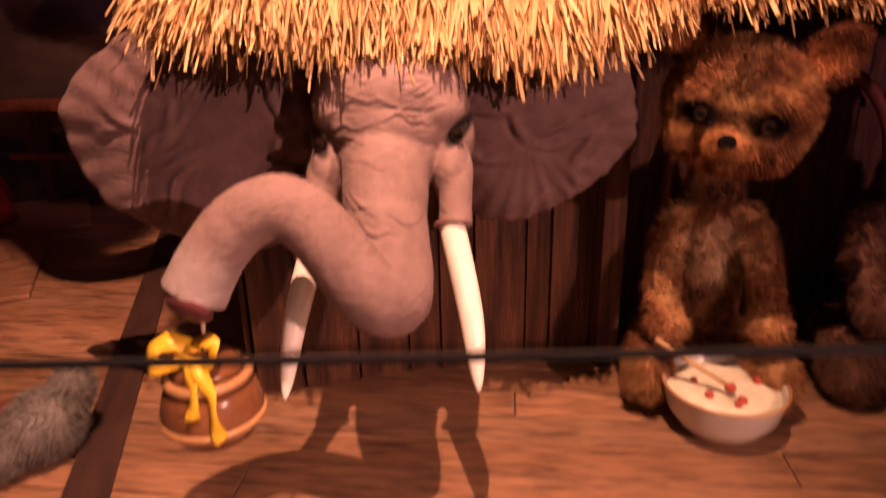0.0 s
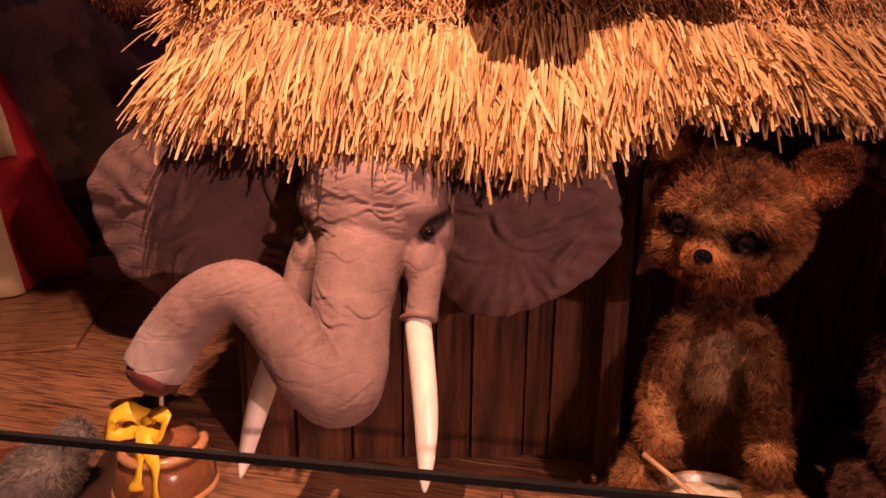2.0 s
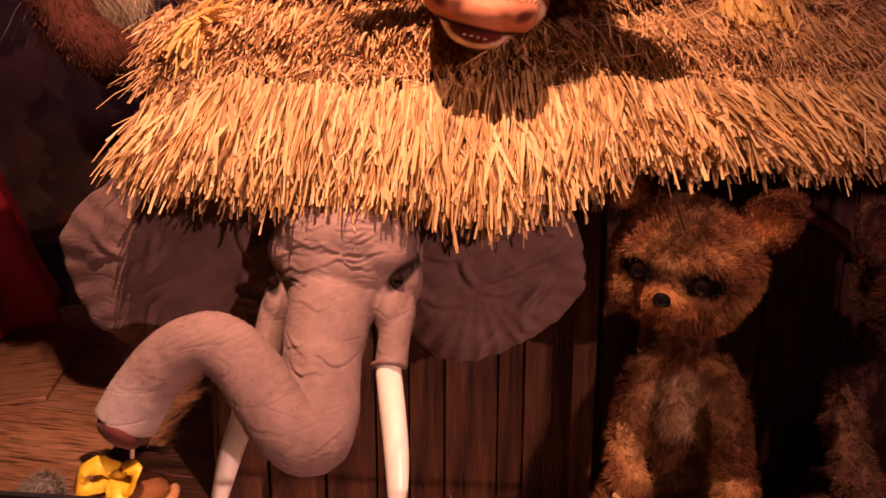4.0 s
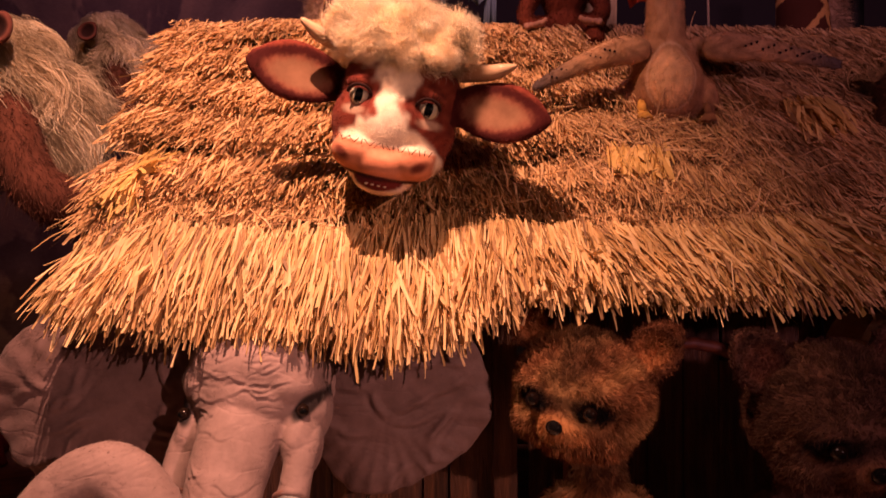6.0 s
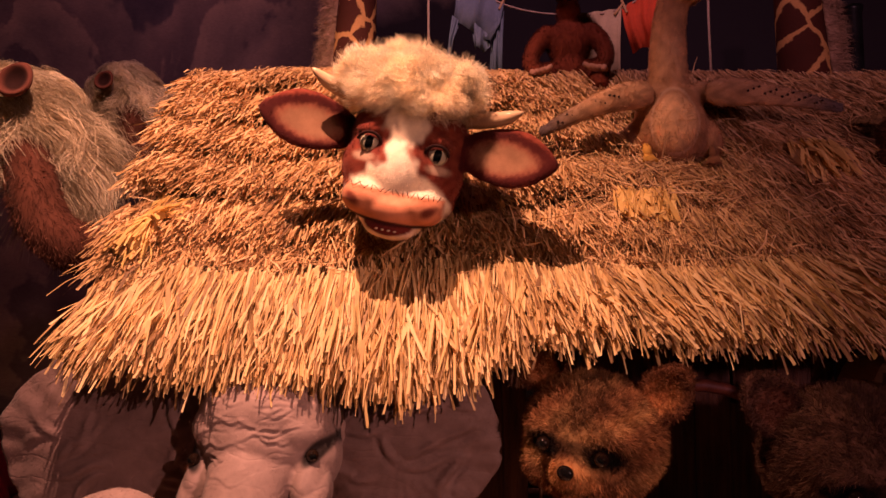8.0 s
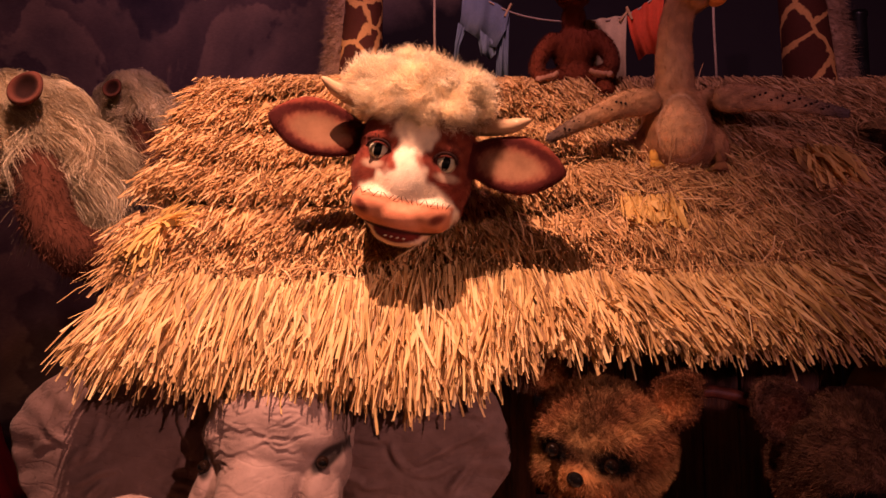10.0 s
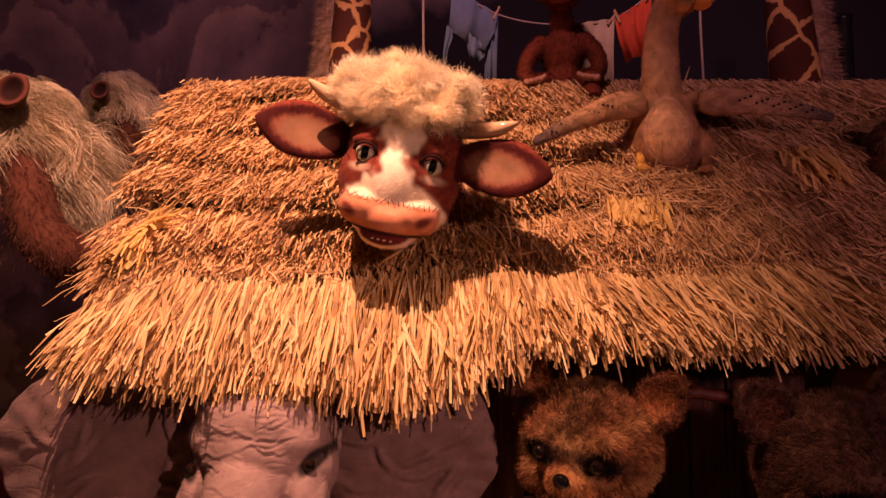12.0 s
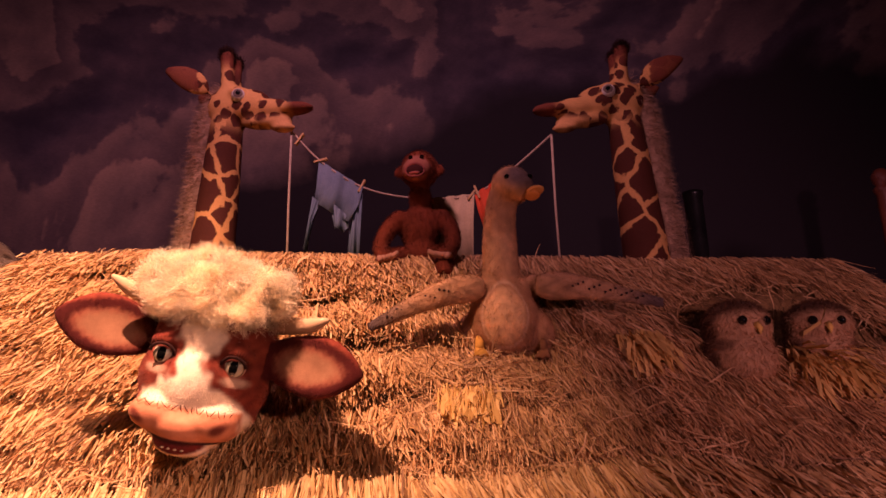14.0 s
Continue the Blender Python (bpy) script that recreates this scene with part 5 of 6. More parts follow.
def goose():
    fig = Figure()
    G = lambda x, y, z: (1.318 + (x - 1.318) * 1.055, -0.189 + (y + 0.189) * 1.055, 1.846 + (z - 1.846) * 1.055)
    bm = bmesh.new()
    ball(bm, G(1.275, 2.54, 2.25), (0.152, 0.15, 0.165))
    ball(bm, G(1.275, 2.55, 2.35), (0.135, 0.125, 0.11))
    for s in (-1, 1):
        ball(bm, G(1.275 + 0.135 * s, 2.56, 2.20), (0.068, 0.085, 0.10))
        ball(bm, G(1.275 + 0.125 * s, 2.55, 2.40), (0.045, 0.05, 0.045))
    tube(bm, curve_points([G(1.275, 2.53, 2.38), G(1.272, 2.51, 2.50), G(1.275, 2.49, 2.64), G(1.295, 2.45, 2.76)], 14), list(np.linspace(0.085, 0.06, 14)), 16)
    ball(bm, G(1.33, 2.44, 2.79), (0.084, 0.09, 0.083))
    ball(bm, G(1.36, 2.39, 2.765), (0.06, 0.06, 0.058))
    v, q = melt(bm, 0.0115, 3)
    head = np.array(G(1.375, 2.38, 2.80))

    def colour(p):
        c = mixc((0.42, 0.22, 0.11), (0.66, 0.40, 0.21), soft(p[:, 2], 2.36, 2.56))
        breast = near(p, G(1.285, 2.36, 2.27), (0.115, 0.12, 0.19))
        c = mixc(c, (0.70, 0.43, 0.22), 1 - soft(breast, 0.85, 1.0))
        c = mixc(c, (0.80, 0.60, 0.38), (1 - soft(np.abs(breast - 1.02), 0.0, 0.07)) * 0.5)
        c = c * (0.88 + 0.17 * soft(np.sin(p[:, 0] * 47 + 3 * np.sin(p[:, 2] * 31)) * np.sin(p[:, 2] * 39 + 2 * np.sin(p[:, 0] * 53)), -0.7, 0.7))[:, None]
        c = mixc(c, (0.20, 0.15, 0.14), (1 - soft(near(p, head, (0.075, 0.09, 0.075)), 0.6, 1.2)) * 0.9)
        return c
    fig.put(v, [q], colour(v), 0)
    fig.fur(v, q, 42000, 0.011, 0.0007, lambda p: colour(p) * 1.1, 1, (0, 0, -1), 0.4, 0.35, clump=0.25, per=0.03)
    fig.begin("beak", "yellow-orange beak")
    bm = bmesh.new()
    ball(bm, G(1.42, 2.335, 2.725), (0.028, 0.052, 0.015), (0, 20, 35))
    fig.bm(bm, (0.85, 0.42, 0.12), 2)
    bm = bmesh.new()
    ball(bm, G(1.41, 2.34, 2.708), (0.024, 0.044, 0.011), (0, 32, 35))
    fig.bm(bm, (0.72, 0.30, 0.08), 2)
    fig.begin("eye")
    eye_balls(fig, G(1.315, 2.362, 2.80), 0.012, (-0.2, -1, 0), (0.01, 0.008, 0.006), 2)
    fig.begin("eye")
    eye_balls(fig, G(1.405, 2.375, 2.80), 0.012, (0.6, -1, 0), (0.01, 0.008, 0.006), 2)
    for s, path in ((-1, [(1.20, 2.60, 2.415), (1.06, 2.54, 2.385), (0.90, 2.48, 2.315), (0.745, 2.45, 2.235)]), (1, [(1.41, 2.62, 2.41), (1.56, 2.62, 2.40), (1.73, 2.64, 2.37), (1.93, 2.67, 2.325)])):
        fig.begin("wing", "spread plush wing with dark spots and a dark tip")
        bm = bmesh.new()
        tube(bm, curve_points(path, 18), [0.034, 0.048, 0.056, 0.06] + list(np.linspace(0.061, 0.02, 14)), 18, 0.55)
        wv, wq = melt(bm, 0.011, 2)
        far = abs(path[-1][0] - path[0][0])

        def wing_colour(p, x0=path[0][0], far=far):
            return mixc(mixc((0.56, 0.33, 0.17), (0.30, 0.17, 0.09), soft(np.sin(p[:, 0] * 61 + 2 * np.sin(p[:, 2] * 90)), -0.2, 0.9) * 0.6), (0.10, 0.07, 0.065), soft(np.abs(p[:, 0] - x0) / far, 0.45, 1.0))
        fig.put(wv, [wq], wing_colour(wv), 0)
        fig.fur(wv, wq, 6000, 0.011, 0.0009, wing_colour, 1, (s * 1.0, 0, -0.2), 0.45, 0.3)
        bm = bmesh.new()
        for i in range(14):
            p = np.array(path[1]) * (1 - i / 17) + np.array(path[3]) * (i / 17)
            ball(bm, p + np.array((0, -0.033 + 0.0005 * i, 0.012 * (i % 3) - 0.004)), 0.0055, cuts=1)
        fig.bm(bm, (0.03, 0.02, 0.02), 0)
    # webbed feet on the straw
    for x, y, turn, hue, label in ((1.17, 2.62, 12, (0.66, 0.36, 0.07), "webbed ochre foot"), (1.43, 2.66, -14, (0.20, 0.09, 0.04), "brown webbed foot")):
        z = slope(-0.1908 * (x - OX) + 0.9816 * (y - OY)) + 0.05
        fig.begin("foot", label)
        bm = bmesh.new()
        tube(bm, [G(1.275 + (x - 1.29) * 0.75, 2.55, 2.14), (x, y - 0.02, z + 0.04), (x, y - 0.035, z)], [0.024, 0.017, 0.02], 10)
        foot = pose(x, y - 0.04, z, 40, 0, turn)
        top, low = [], []
        for fx, fy in ((-0.012, 0.02), (0.012, 0.02), (0.03, -0.05), (0.012, -0.044), (0.0, -0.056), (-0.012, -0.044), (-0.03, -0.05)):
            top.append(bm.verts.new(foot @ Vector((fx, fy, 0.008))))
            low.append(bm.verts.new(foot @ Vector((fx * 1.05, fy, -0.005))))
        bm.faces.new(top[::-1])
        bm.faces.new(low)
        for i in range(7):
            bm.faces.new((top[i], top[(i + 1) % 7], low[(i + 1) % 7], low[i]))
        bmesh.ops.recalc_face_normals(bm, faces=bm.faces)
        fig.bm(bm, hue, 0)
    return fig.finish("toy_goose", [FELT, WOOL, GLOSS], "tan plush goose standing on the thatch with spread wings", "toy goose")


goose()


def owl(at, size, yaw, lean):
    fig = Figure()
    m = pose(*at, 0, lean, yaw)
    W = lambda *p: tuple(m @ (Vector(p) * size))
    inv = np.array(m.inverted())
    loc = lambda p: (np.concatenate([p, np.ones((len(p), 1))], 1) @ inv.T)[:, :3] / size
    bm = bmesh.new()
    for c, r in (((0, 0.02, 0.0), (0.72, 0.68, 0.85)), ((0, -0.02, 0.60), (0.70, 0.64, 0.52)), ((0, -0.28, 0.50), (0.5, 0.4, 0.36)), ((0, -0.2, -0.1), (0.6, 0.55, 0.6))):
        v = ball(bm, (0, 0, 0), (1, 1, 1))
        bmesh.ops.transform(bm, matrix=m @ Matrix.Scale(size, 4) @ pose(*c) @ Matrix.Diagonal((*r, 1)), verts=v)
    v, q = melt(bm, 0.012, 4)

    def colour(p):
        l = loc(p)
        c = np.broadcast_to(np.array((0.62, 0.38, 0.20)), p.shape)
        c = mixc(c, (0.13, 0.06, 0.03), soft(l[:, 2] + 0.25 * l[:, 1], 0.58, 0.8))
        c = mixc(c, (0.15, 0.07, 0.035), soft(l[:, 1] + 0.22 * np.abs(l[:, 0]), -0.22, 0.0))
        c = mixc(c, (0.20, 0.10, 0.05), (1 - soft(near(l, (-0.62, -0.3, 0.18), (0.3, 0.3, 0.15)), 0.6, 1.1)) * 0.9)
        c = mixc(c, (0.20, 0.10, 0.05), (1 - soft(near(l, (0.62, -0.3, 0.18), (0.3, 0.3, 0.15)), 0.6, 1.1)) * 0.9)
        bars = np.sin(l[:, 2] * 26 + 3 * np.sin(l[:, 0] * 9)) * 0.5 + 0.5
        return mixc(c, np.array((0.3, 0.17, 0.09)), bars * 0.3)
    fig.put(v, [q], colour(v) * 0.8, 0)
    fig.fur(v, q, 12000, 0.018, 0.0012, colour, 1, (0, -0.1, -1), 0.55, 0.4)
    for k in (-1, 1):
        fig.begin("eye")
        eye_balls(fig, W(0.27 * k, -0.60, 0.63), 0.095 * size, np.array(W(0, -3, 0)) - np.array(W(0, 0, 0)), (0.012, 0.008, 0.006), 2)
    fig.begin("beak", "small ochre beak")
    bm = bmesh.new()
    tube(bm, [W(0, -0.64, 0.54), W(0, -0.74, 0.45), W(0, -0.72, 0.34)], [0.08 * size, 0.06 * size, 0.015 * size], 10)
    fig.bm(bm, (0.7, 0.45, 0.12), 2)
    return fig.finish("toy_owl", [FELT, WOOL, GLOSS], "small brown plush owl peeping out of a straw hollow", "toy owl", "owls in the hollow")


owl((2.235, 2.79, 2.11), 0.205, 20, 0)
owl((2.59, 2.87, 2.115), 0.198, -4, 3)


def giraffe(m, flip, label):
    """Neck and head that look along +x (or -x when flipped). Origin at the neck's base."""
    fig = Figure()
    s = -1 if flip else 1
    L = lambda x, y, z: tuple(m @ Vector((s * x, y, z)))
    bm = bmesh.new()
    tube(bm, curve_points([L(-0.05, 0, -0.45), L(-0.03, 0, 0.0), L(0.0, 0, 0.5), L(0.02, 0, 0.85)], 16), list(np.linspace(0.14, 0.088, 16)), 20)
    for c, r in (((0.05, 0, 0.92), (0.15, 0.105, 0.13)), ((0.16, -0.01, 0.91), (0.13, 0.095, 0.10)), ((0.30, -0.01, 0.875), (0.12, 0.07, 0.06)), ((0.43, -0.01, 0.865), (0.115, 0.06, 0.034)), ((0.27, -0.01, 0.80), (0.15, 0.055, 0.038)), ((0.37, -0.01, 0.755), (0.07, 0.042, 0.024))):
        v = ball(bm, L(*c), r)
    ball(bm, L(0.12, -0.075, 0.965), (0.06, 0.045, 0.04))
    ball(bm, L(0.12, 0.06, 0.965), (0.06, 0.045, 0.04))
    for y in (-0.03, 0.045):
        tube(bm, curve_points([L(0.03, y, 1.02), L(0.02, y * 1.2, 1.15), L(0.015, y * 1.3, 1.25)], 8), [0.05, 0.044, 0.04, 0.038, 0.038, 0.04, 0.044, 0.044], 12)
    for y in (-1, 1):
        tube(bm, curve_points([L(-0.06, 0.08 * y, 1.0), L(-0.15, 0.14 * y - 0.03, 1.05), L(-0.27, 0.17 * y - 0.04, 1.10)], 10), [0.02, 0.042, 0.062, 0.07, 0.072, 0.066, 0.056, 0.042, 0.026, 0.008], 12, 0.4)
    v, q = melt(bm, 0.0125, 3)
    inv = np.array(m.inverted())
    loc = lambda p: (np.concatenate([p, np.ones((len(p), 1))], 1) @ inv.T)[:, :3] * np.array((s, 1, 1))

    def masks(p):
        """Red: small face spots; green: plain cream; blue: dark brown."""
        l = loc(p)
        face = soft(l[:, 2], 0.72, 0.85)
        plain = np.maximum(1 - soft(near(l, (0.36, 0, 0.78), (0.15, 0.2, 0.05)), 0.5, 0.9), soft(l[:, 0], 0.33, 0.38) * (l[:, 2] < 0.83))
        dark = np.maximum(soft(l[:, 0], 0.37, 0.45) * (l[:, 2] > 0.80), soft(l[:, 2], 1.10, 1.2) * (l[:, 0] > -0.05))
        ear = (l[:, 0] < -0.09) & (l[:, 2] > 0.98)
        dark = np.maximum(dark, ear * 0.95)
        return np.stack([face, plain, dark], 1)
    fig.put(v, [q], masks(v), 0)
    # mane down the back of the neck
    fig.begin("mane", "tan tufted mane")
    p = curve_points([L(-0.17, 0, -0.35), L(-0.165, 0, 0.1), L(-0.125, 0, 0.5), L(-0.095, 0, 0.85), L(0.0, 0, 1.06)], 24)
    bm = bmesh.new()
    tube(bm, p, [0.06] * 20 + [0.052, 0.045, 0.035, 0.02], 12)
    mv, mq = melt(bm, 0.014, 2)
    fig.put(mv, [mq], (0.4, 0.26, 0.17), 1)
    fig.fur(mv, mq, 9000, 0.06, 0.0012, (0.56, 0.37, 0.25), 2, (-s * 0.9, 0, -0.4), 0.8, 0.5)
    fig.begin("horn_tuft", "dark tufts on the horns")
    bm = bmesh.new()
    for y in (-0.04, 0.058):
        ball(bm, L(0.014, y, 1.24), (0.04, 0.04, 0.035))
    hv, hq = melt(bm, 0.012, 1)
    fig.fur(hv, hq, 1800, 0.03, 0.0014, (0.035, 0.012, 0.008), 2, (0, 0, 1), 0.8, 0.4)
    for y in (-1, 1):
        fig.begin("eye")
        eye_balls(fig, L(0.135, -0.01 + 0.09 * y, 0.94), 0.038, np.array(L(0.5, -0.01 + 1.2 * y, 0.97)) - np.array(L(0, 0, 0.97)), (0.16, 0.12, 0.10), 3, (0.66, 0.6, 0.52), 4, 0.93, 0.72)
    return fig.finish("toy_giraffe", [GIRAFFE, FELT, FUR, GLOSS], label, "toy giraffe", "giraffes holding the washing line")


giraffe(pose(-0.27, 3.25, 2.725, 0, 0, -6), False, "plush giraffe with a brown patched hide holding a washing line")
giraffe(pose(2.0, 3.42, 2.67, 0, 0, 12), True, "plush giraffe looking back over the roof with the rope's other end")


def monkey():
    fig = Figure()
    G = lambda x, y, z: (1.318 + (x - 1.318) * 0.95, -0.189 + (y + 0.189) * 0.95, 1.846 + (z - 1.846) * 0.95)
    bm = bmesh.new()
    ball(bm, G(0.84, 3.32, 2.89), (0.108, 0.08, 0.13))
    ball(bm, G(0.84, 3.32, 2.72), (0.095, 0.085, 0.13))
    ball(bm, G(0.84, 3.31, 3.06), (0.06, 0.06, 0.07))
    ball(bm, G(0.84, 3.30, 3.22), (0.094, 0.10, 0.10))
    ball(bm, G(0.835, 3.215, 3.185), (0.078, 0.06, 0.066))
    for k, path in ((-1, [(0.745, 3.31, 2.97), (0.675, 3.25, 2.87), (0.645, 3.18, 2.76), (0.68, 3.10, 2.68)]), (1, [(0.935, 3.31, 2.97), (1.005, 3.25, 2.86), (1.025, 3.18, 2.76), (0.99, 3.10, 2.67)])):
        tube(bm, [G(*p) for p in curve_points(path, 12)], [0.036, 0.042, 0.046, 0.045, 0.043, 0.04, 0.038, 0.036, 0.034, 0.032, 0.03, 0.028], 14)
        ball(bm, G(0.84 + 0.105 * k, 3.29, 3.21), (0.036, 0.016, 0.036))
        tube(bm, [G(0.84 + 0.09 * k, 3.26, 2.72), G(0.84 + 0.14 * k, 3.14, 2.68), G(0.84 + 0.145 * k, 3.08, 2.57)], [0.06, 0.05, 0.045], 12)
    v, q = melt(bm, 0.012, 4)
    face = np.array(G(0.835, 3.18, 3.20))

    def colour(p):
        c = mixc((0.15, 0.032, 0.013), (0.22, 0.05, 0.02), soft(p[:, 2], 2.6, 3.1))
        c = mixc(c, (0.36, 0.13, 0.08), 1 - soft(near(p, face, (0.072, 0.07, 0.082)), 0.75, 1.1))
        return c
    fig.put(v, [q], colour(v), 0)
    fig.fur(v, q, 30000, 0.014, 0.0011, colour, 1, (0, 0, -1), 0.45, 0.45, lambda p: near(p, face, (0.085, 0.07, 0.085)) > 1)
    fig.begin("mouth", "open dark mouth")
    bm = bmesh.new()
    ball(bm, G(0.835, 3.158, 3.165), (0.044, 0.018, 0.032))
    fig.bm(bm, (0.06, 0.014, 0.011), 0)
    bm = bmesh.new()
    tube(bm, [G(0.835 + 0.047 * math.cos(a), 3.152 + 0.012 * abs(math.cos(a)), 3.165 + 0.035 * math.sin(a)) for a in np.linspace(0, 2 * math.pi, 25)], 0.009, 8)
    fig.bm(bm, (0.30, 0.085, 0.06), 0)
    bm = bmesh.new()
    ball(bm, G(0.835, 3.150, 3.148), (0.028, 0.012, 0.01))
    fig.bm(bm, (0.4, 0.12, 0.09), 0)
    for k in (-1, 1):
        fig.begin("eye")
        eye_balls(fig, G(0.838 + 0.03 * k, 3.192, 3.252), 0.012, (0.1 * k, -1, 0.3), (0.02, 0.01, 0.006), 2)
        fig.begin("finger_pad", "pale bare fingers")
        bm = bmesh.new()
        for i in range(4):
            a = G(0.835 + 0.178 * k - 0.012 * i * k, 3.095 - 0.006 * i, 2.672)
            b2 = G(0.835 + 0.165 * k - 0.03 * i * k, 3.05, 2.66 + 0.012 * i)
            tube(bm, [a, ((a[0] + b2[0]) / 2, (a[1] + b2[1]) / 2, a[2] + 0.005), b2], [0.017, 0.015, 0.011], 8)
        fig.bm(bm, (0.34, 0.17, 0.11), 0)
    return fig.finish("toy_monkey", [FELT, FUR, GLOSS], "red-brown plush monkey sitting on the ridge, mouth open", "toy monkey")


monkey()


def alpaca(name, at, size, yaw, ear, label):
    """A shaggy white head on a brown neck that goes back behind the hut. ear: its place on the head."""
    fig = Figure()
    m = pose(*at, 0, 0, yaw)
    W = lambda *p: tuple(m @ (Vector(p) * size))
    bm = bmesh.new()
    for c, r in (((0, 0, 0), (0.27, 0.25, 0.25)), ((-0.32, -0.05, -0.12), (0.26, 0.19, 0.18)), ((0.14, 0.06, -0.10), (0.18, 0.21, 0.24))):
        v = ball(bm, (0, 0, 0), (1, 1, 1))
        bmesh.ops.transform(bm, matrix=m @ Matrix.Scale(size, 4) @ pose(*c) @ Matrix.Diagonal((*r, 1)), verts=v)
    v, q = melt(bm, 0.02, 4)
    bm = bmesh.new()
    tube(bm, curve_points([W(0.10, -0.08, -0.09), W(0.25, -0.20, -0.29), W(0.31, -0.22, -0.45), W(0.40, -0.15, -0.58), W(0.52, 0.15, -0.65), W(0.45, 0.9, -0.77)], 20), list(np.linspace(0.09 * size, 0.115 * size, 20)), 16)
    v2, q2 = melt(bm, 0.02, 3)
    white = lambda p: mixc((0.48, 0.38, 0.25), (0.80, 0.69, 0.51), soft(np.sin(p[:, 0] * 30 + 4 * np.sin(p[:, 2] * 13)), -1, 1))
    fig.put(v, [q], white(v) * 0.75, 0)
    swirl = lambda p: unit((p - np.array(at)) * np.array((1, 1, 0.01))) * 1.1 + np.array((0.2, -0.1, -1.0)) + 0.4 * np.stack([np.sin(p[:, 2] * 22 + p[:, 0] * 17), np.zeros(len(p)), np.zeros(len(p))], 1)
    clear = lambda p: near(p, Vector(ear) + Vector((0, 0.06, 0)), (0.055 * size, 0.14 * size, 0.07 * size)) > 1
    fig.locks(v, q, 24000, 0.15 * size, 0.0011, white, 1, swirl, 0.16, 0.032 * size, 0.08 * size, 0.1, 0.7, 9, clear)
    # shaggy hair that falls down behind the cheek
    hang = lambda p: (p[:, 0] > W(0.12, 0, 0)[0]) & (p[:, 2] < W(0, 0, 0.12)[2])
    fig.locks(v, q, 22000, 0.36 * size, 0.0011, white, 1, np.array((0.22, 0.05, -1.0)), 0.16, 0.035 * size, 0.085 * size, 0.1, 0.9, 9, hang)
    fig.begin("neck", "red-brown plush neck with a pale fringe")
    # brown lowered to carry the shade the head throws on the neck
    fig.put(v2, [q2], (0.09, 0.03, 0.018), 0)
    fig.fur(v2, q2, 20000, 0.03, 0.0013, (0.12, 0.042, 0.025), 1, (0.3, 0, -1), 0.5, 0.4, clump=0.4, per=0.03)
    low = lambda p: (p[:, 2] < W(0, 0, -0.46)[2]) & (p[:, 0] < W(0.2, 0, 0)[0])
    fig.locks(v2, q2, 7000, 0.12 * size, 0.0013, white, 1, np.array((-0.2, 0, -1.0)), 0.5, 0.014 * size, 0.06 * size, 0.2, 0.6, 7, low)
    # ear: a small curled cup
    fig.begin("ear", "dark red-brown curled ear")
    bm = bmesh.new()
    vs = ball(bm, (0, 0, 0), (0.062 * size, 0.04 * size, 0.085 * size), cuts=4)
    for x in vs:
        x.co.x *= 1 - 2.6 * max(0.0, x.co.z) / size
        if x.co.y < 0:
            x.co.y += 0.055 * size * max(0, 1 - (x.co.x / (0.054 * size)) ** 2 - ((x.co.z + 0.01 * size) / (0.066 * size)) ** 2)
    at_ear = Matrix.Translation(Vector(ear)) @ pose(0, 0, 0, -14, 28, 24)
    bmesh.ops.transform(bm, matrix=at_ear, verts=vs)
    back = np.array(at_ear.inverted())

    def ear_colour(p):
        e = (np.concatenate([p, np.ones((len(p), 1))], 1) @ back.T)[:, :3] / size
        return mixc((0.025, 0.008, 0.007), (0.13, 0.042, 0.03), soft(np.sqrt((e[:, 0] / 0.05) ** 2 + (e[:, 2] / 0.068) ** 2), 0.6, 1.0))
    fig.bm(bm, ear_colour, 0)
    return fig.finish(name, [FELT, WOOL, GLOSS], label, "toy camel", "shaggy toys beside the hut")


alpaca("toy_camel", (-1.60, 2.40, 2.40), 1.0, 0, (-1.37, 2.12, 2.50), "shaggy white plush camel head with a brown neck and ear")
alpaca("toy_camel", (-1.66, 3.22, 2.76), 0.72, -8, (-1.60, 2.95, 2.77), "shaggy grey-white plush camel head standing further back")

# ---- honey pot on a cord from the trunk ----
px, py = -0.545, 1.33
pot = thing("honey_pot", "brown glazed clay pot hung from the trunk by a cord", "pot", at=(px, py, 0.40))
bm = bmesh.new()
lathe(bm, [(0.055, 0.0), (0.10, 0.012), (0.128, 0.06), (0.132, 0.10), (0.118, 0.15), (0.10, 0.175)], 40)
part("body", bm, CLAY, pot)
bm = bmesh.new()
lathe(bm, [(0.100, 0.172), (0.112, 0.176), (0.116, 0.186), (0.110, 0.196), (0.096, 0.198), (0.09, 0.186)], 40)
part("rim", bm, CLAY_RIM, pot, "pale glazed rim")
bm = bmesh.new()
lathe(bm, [(0.130, 0.058), (0.138, 0.064), (0.138, 0.074), (0.131, 0.08)], 40)
part("band", bm, CLAY_RIM, pot, "pale raised band")
bm = bmesh.new()
lathe(bm, [(0.092, 0.192), (0.085, 0.215), (0.06, 0.235), (0.02, 0.245), (0.001, 0.246)], 40)
part("lid", bm, CLAY, pot, "domed brown lid")
bm = bmesh.new()
tube(bm, [(0, 0, 0.243), (0.001, 0.004, 0.29), (0.004, 0.008, 0.345)], 0.006, 8)
part("cord", bm, ROPE, pot)

bow = thing("ribbon_bow", "glossy yellow ribbon bow tied over the pot lid", "ribbon", at=(px, py - 0.01, 0.40))


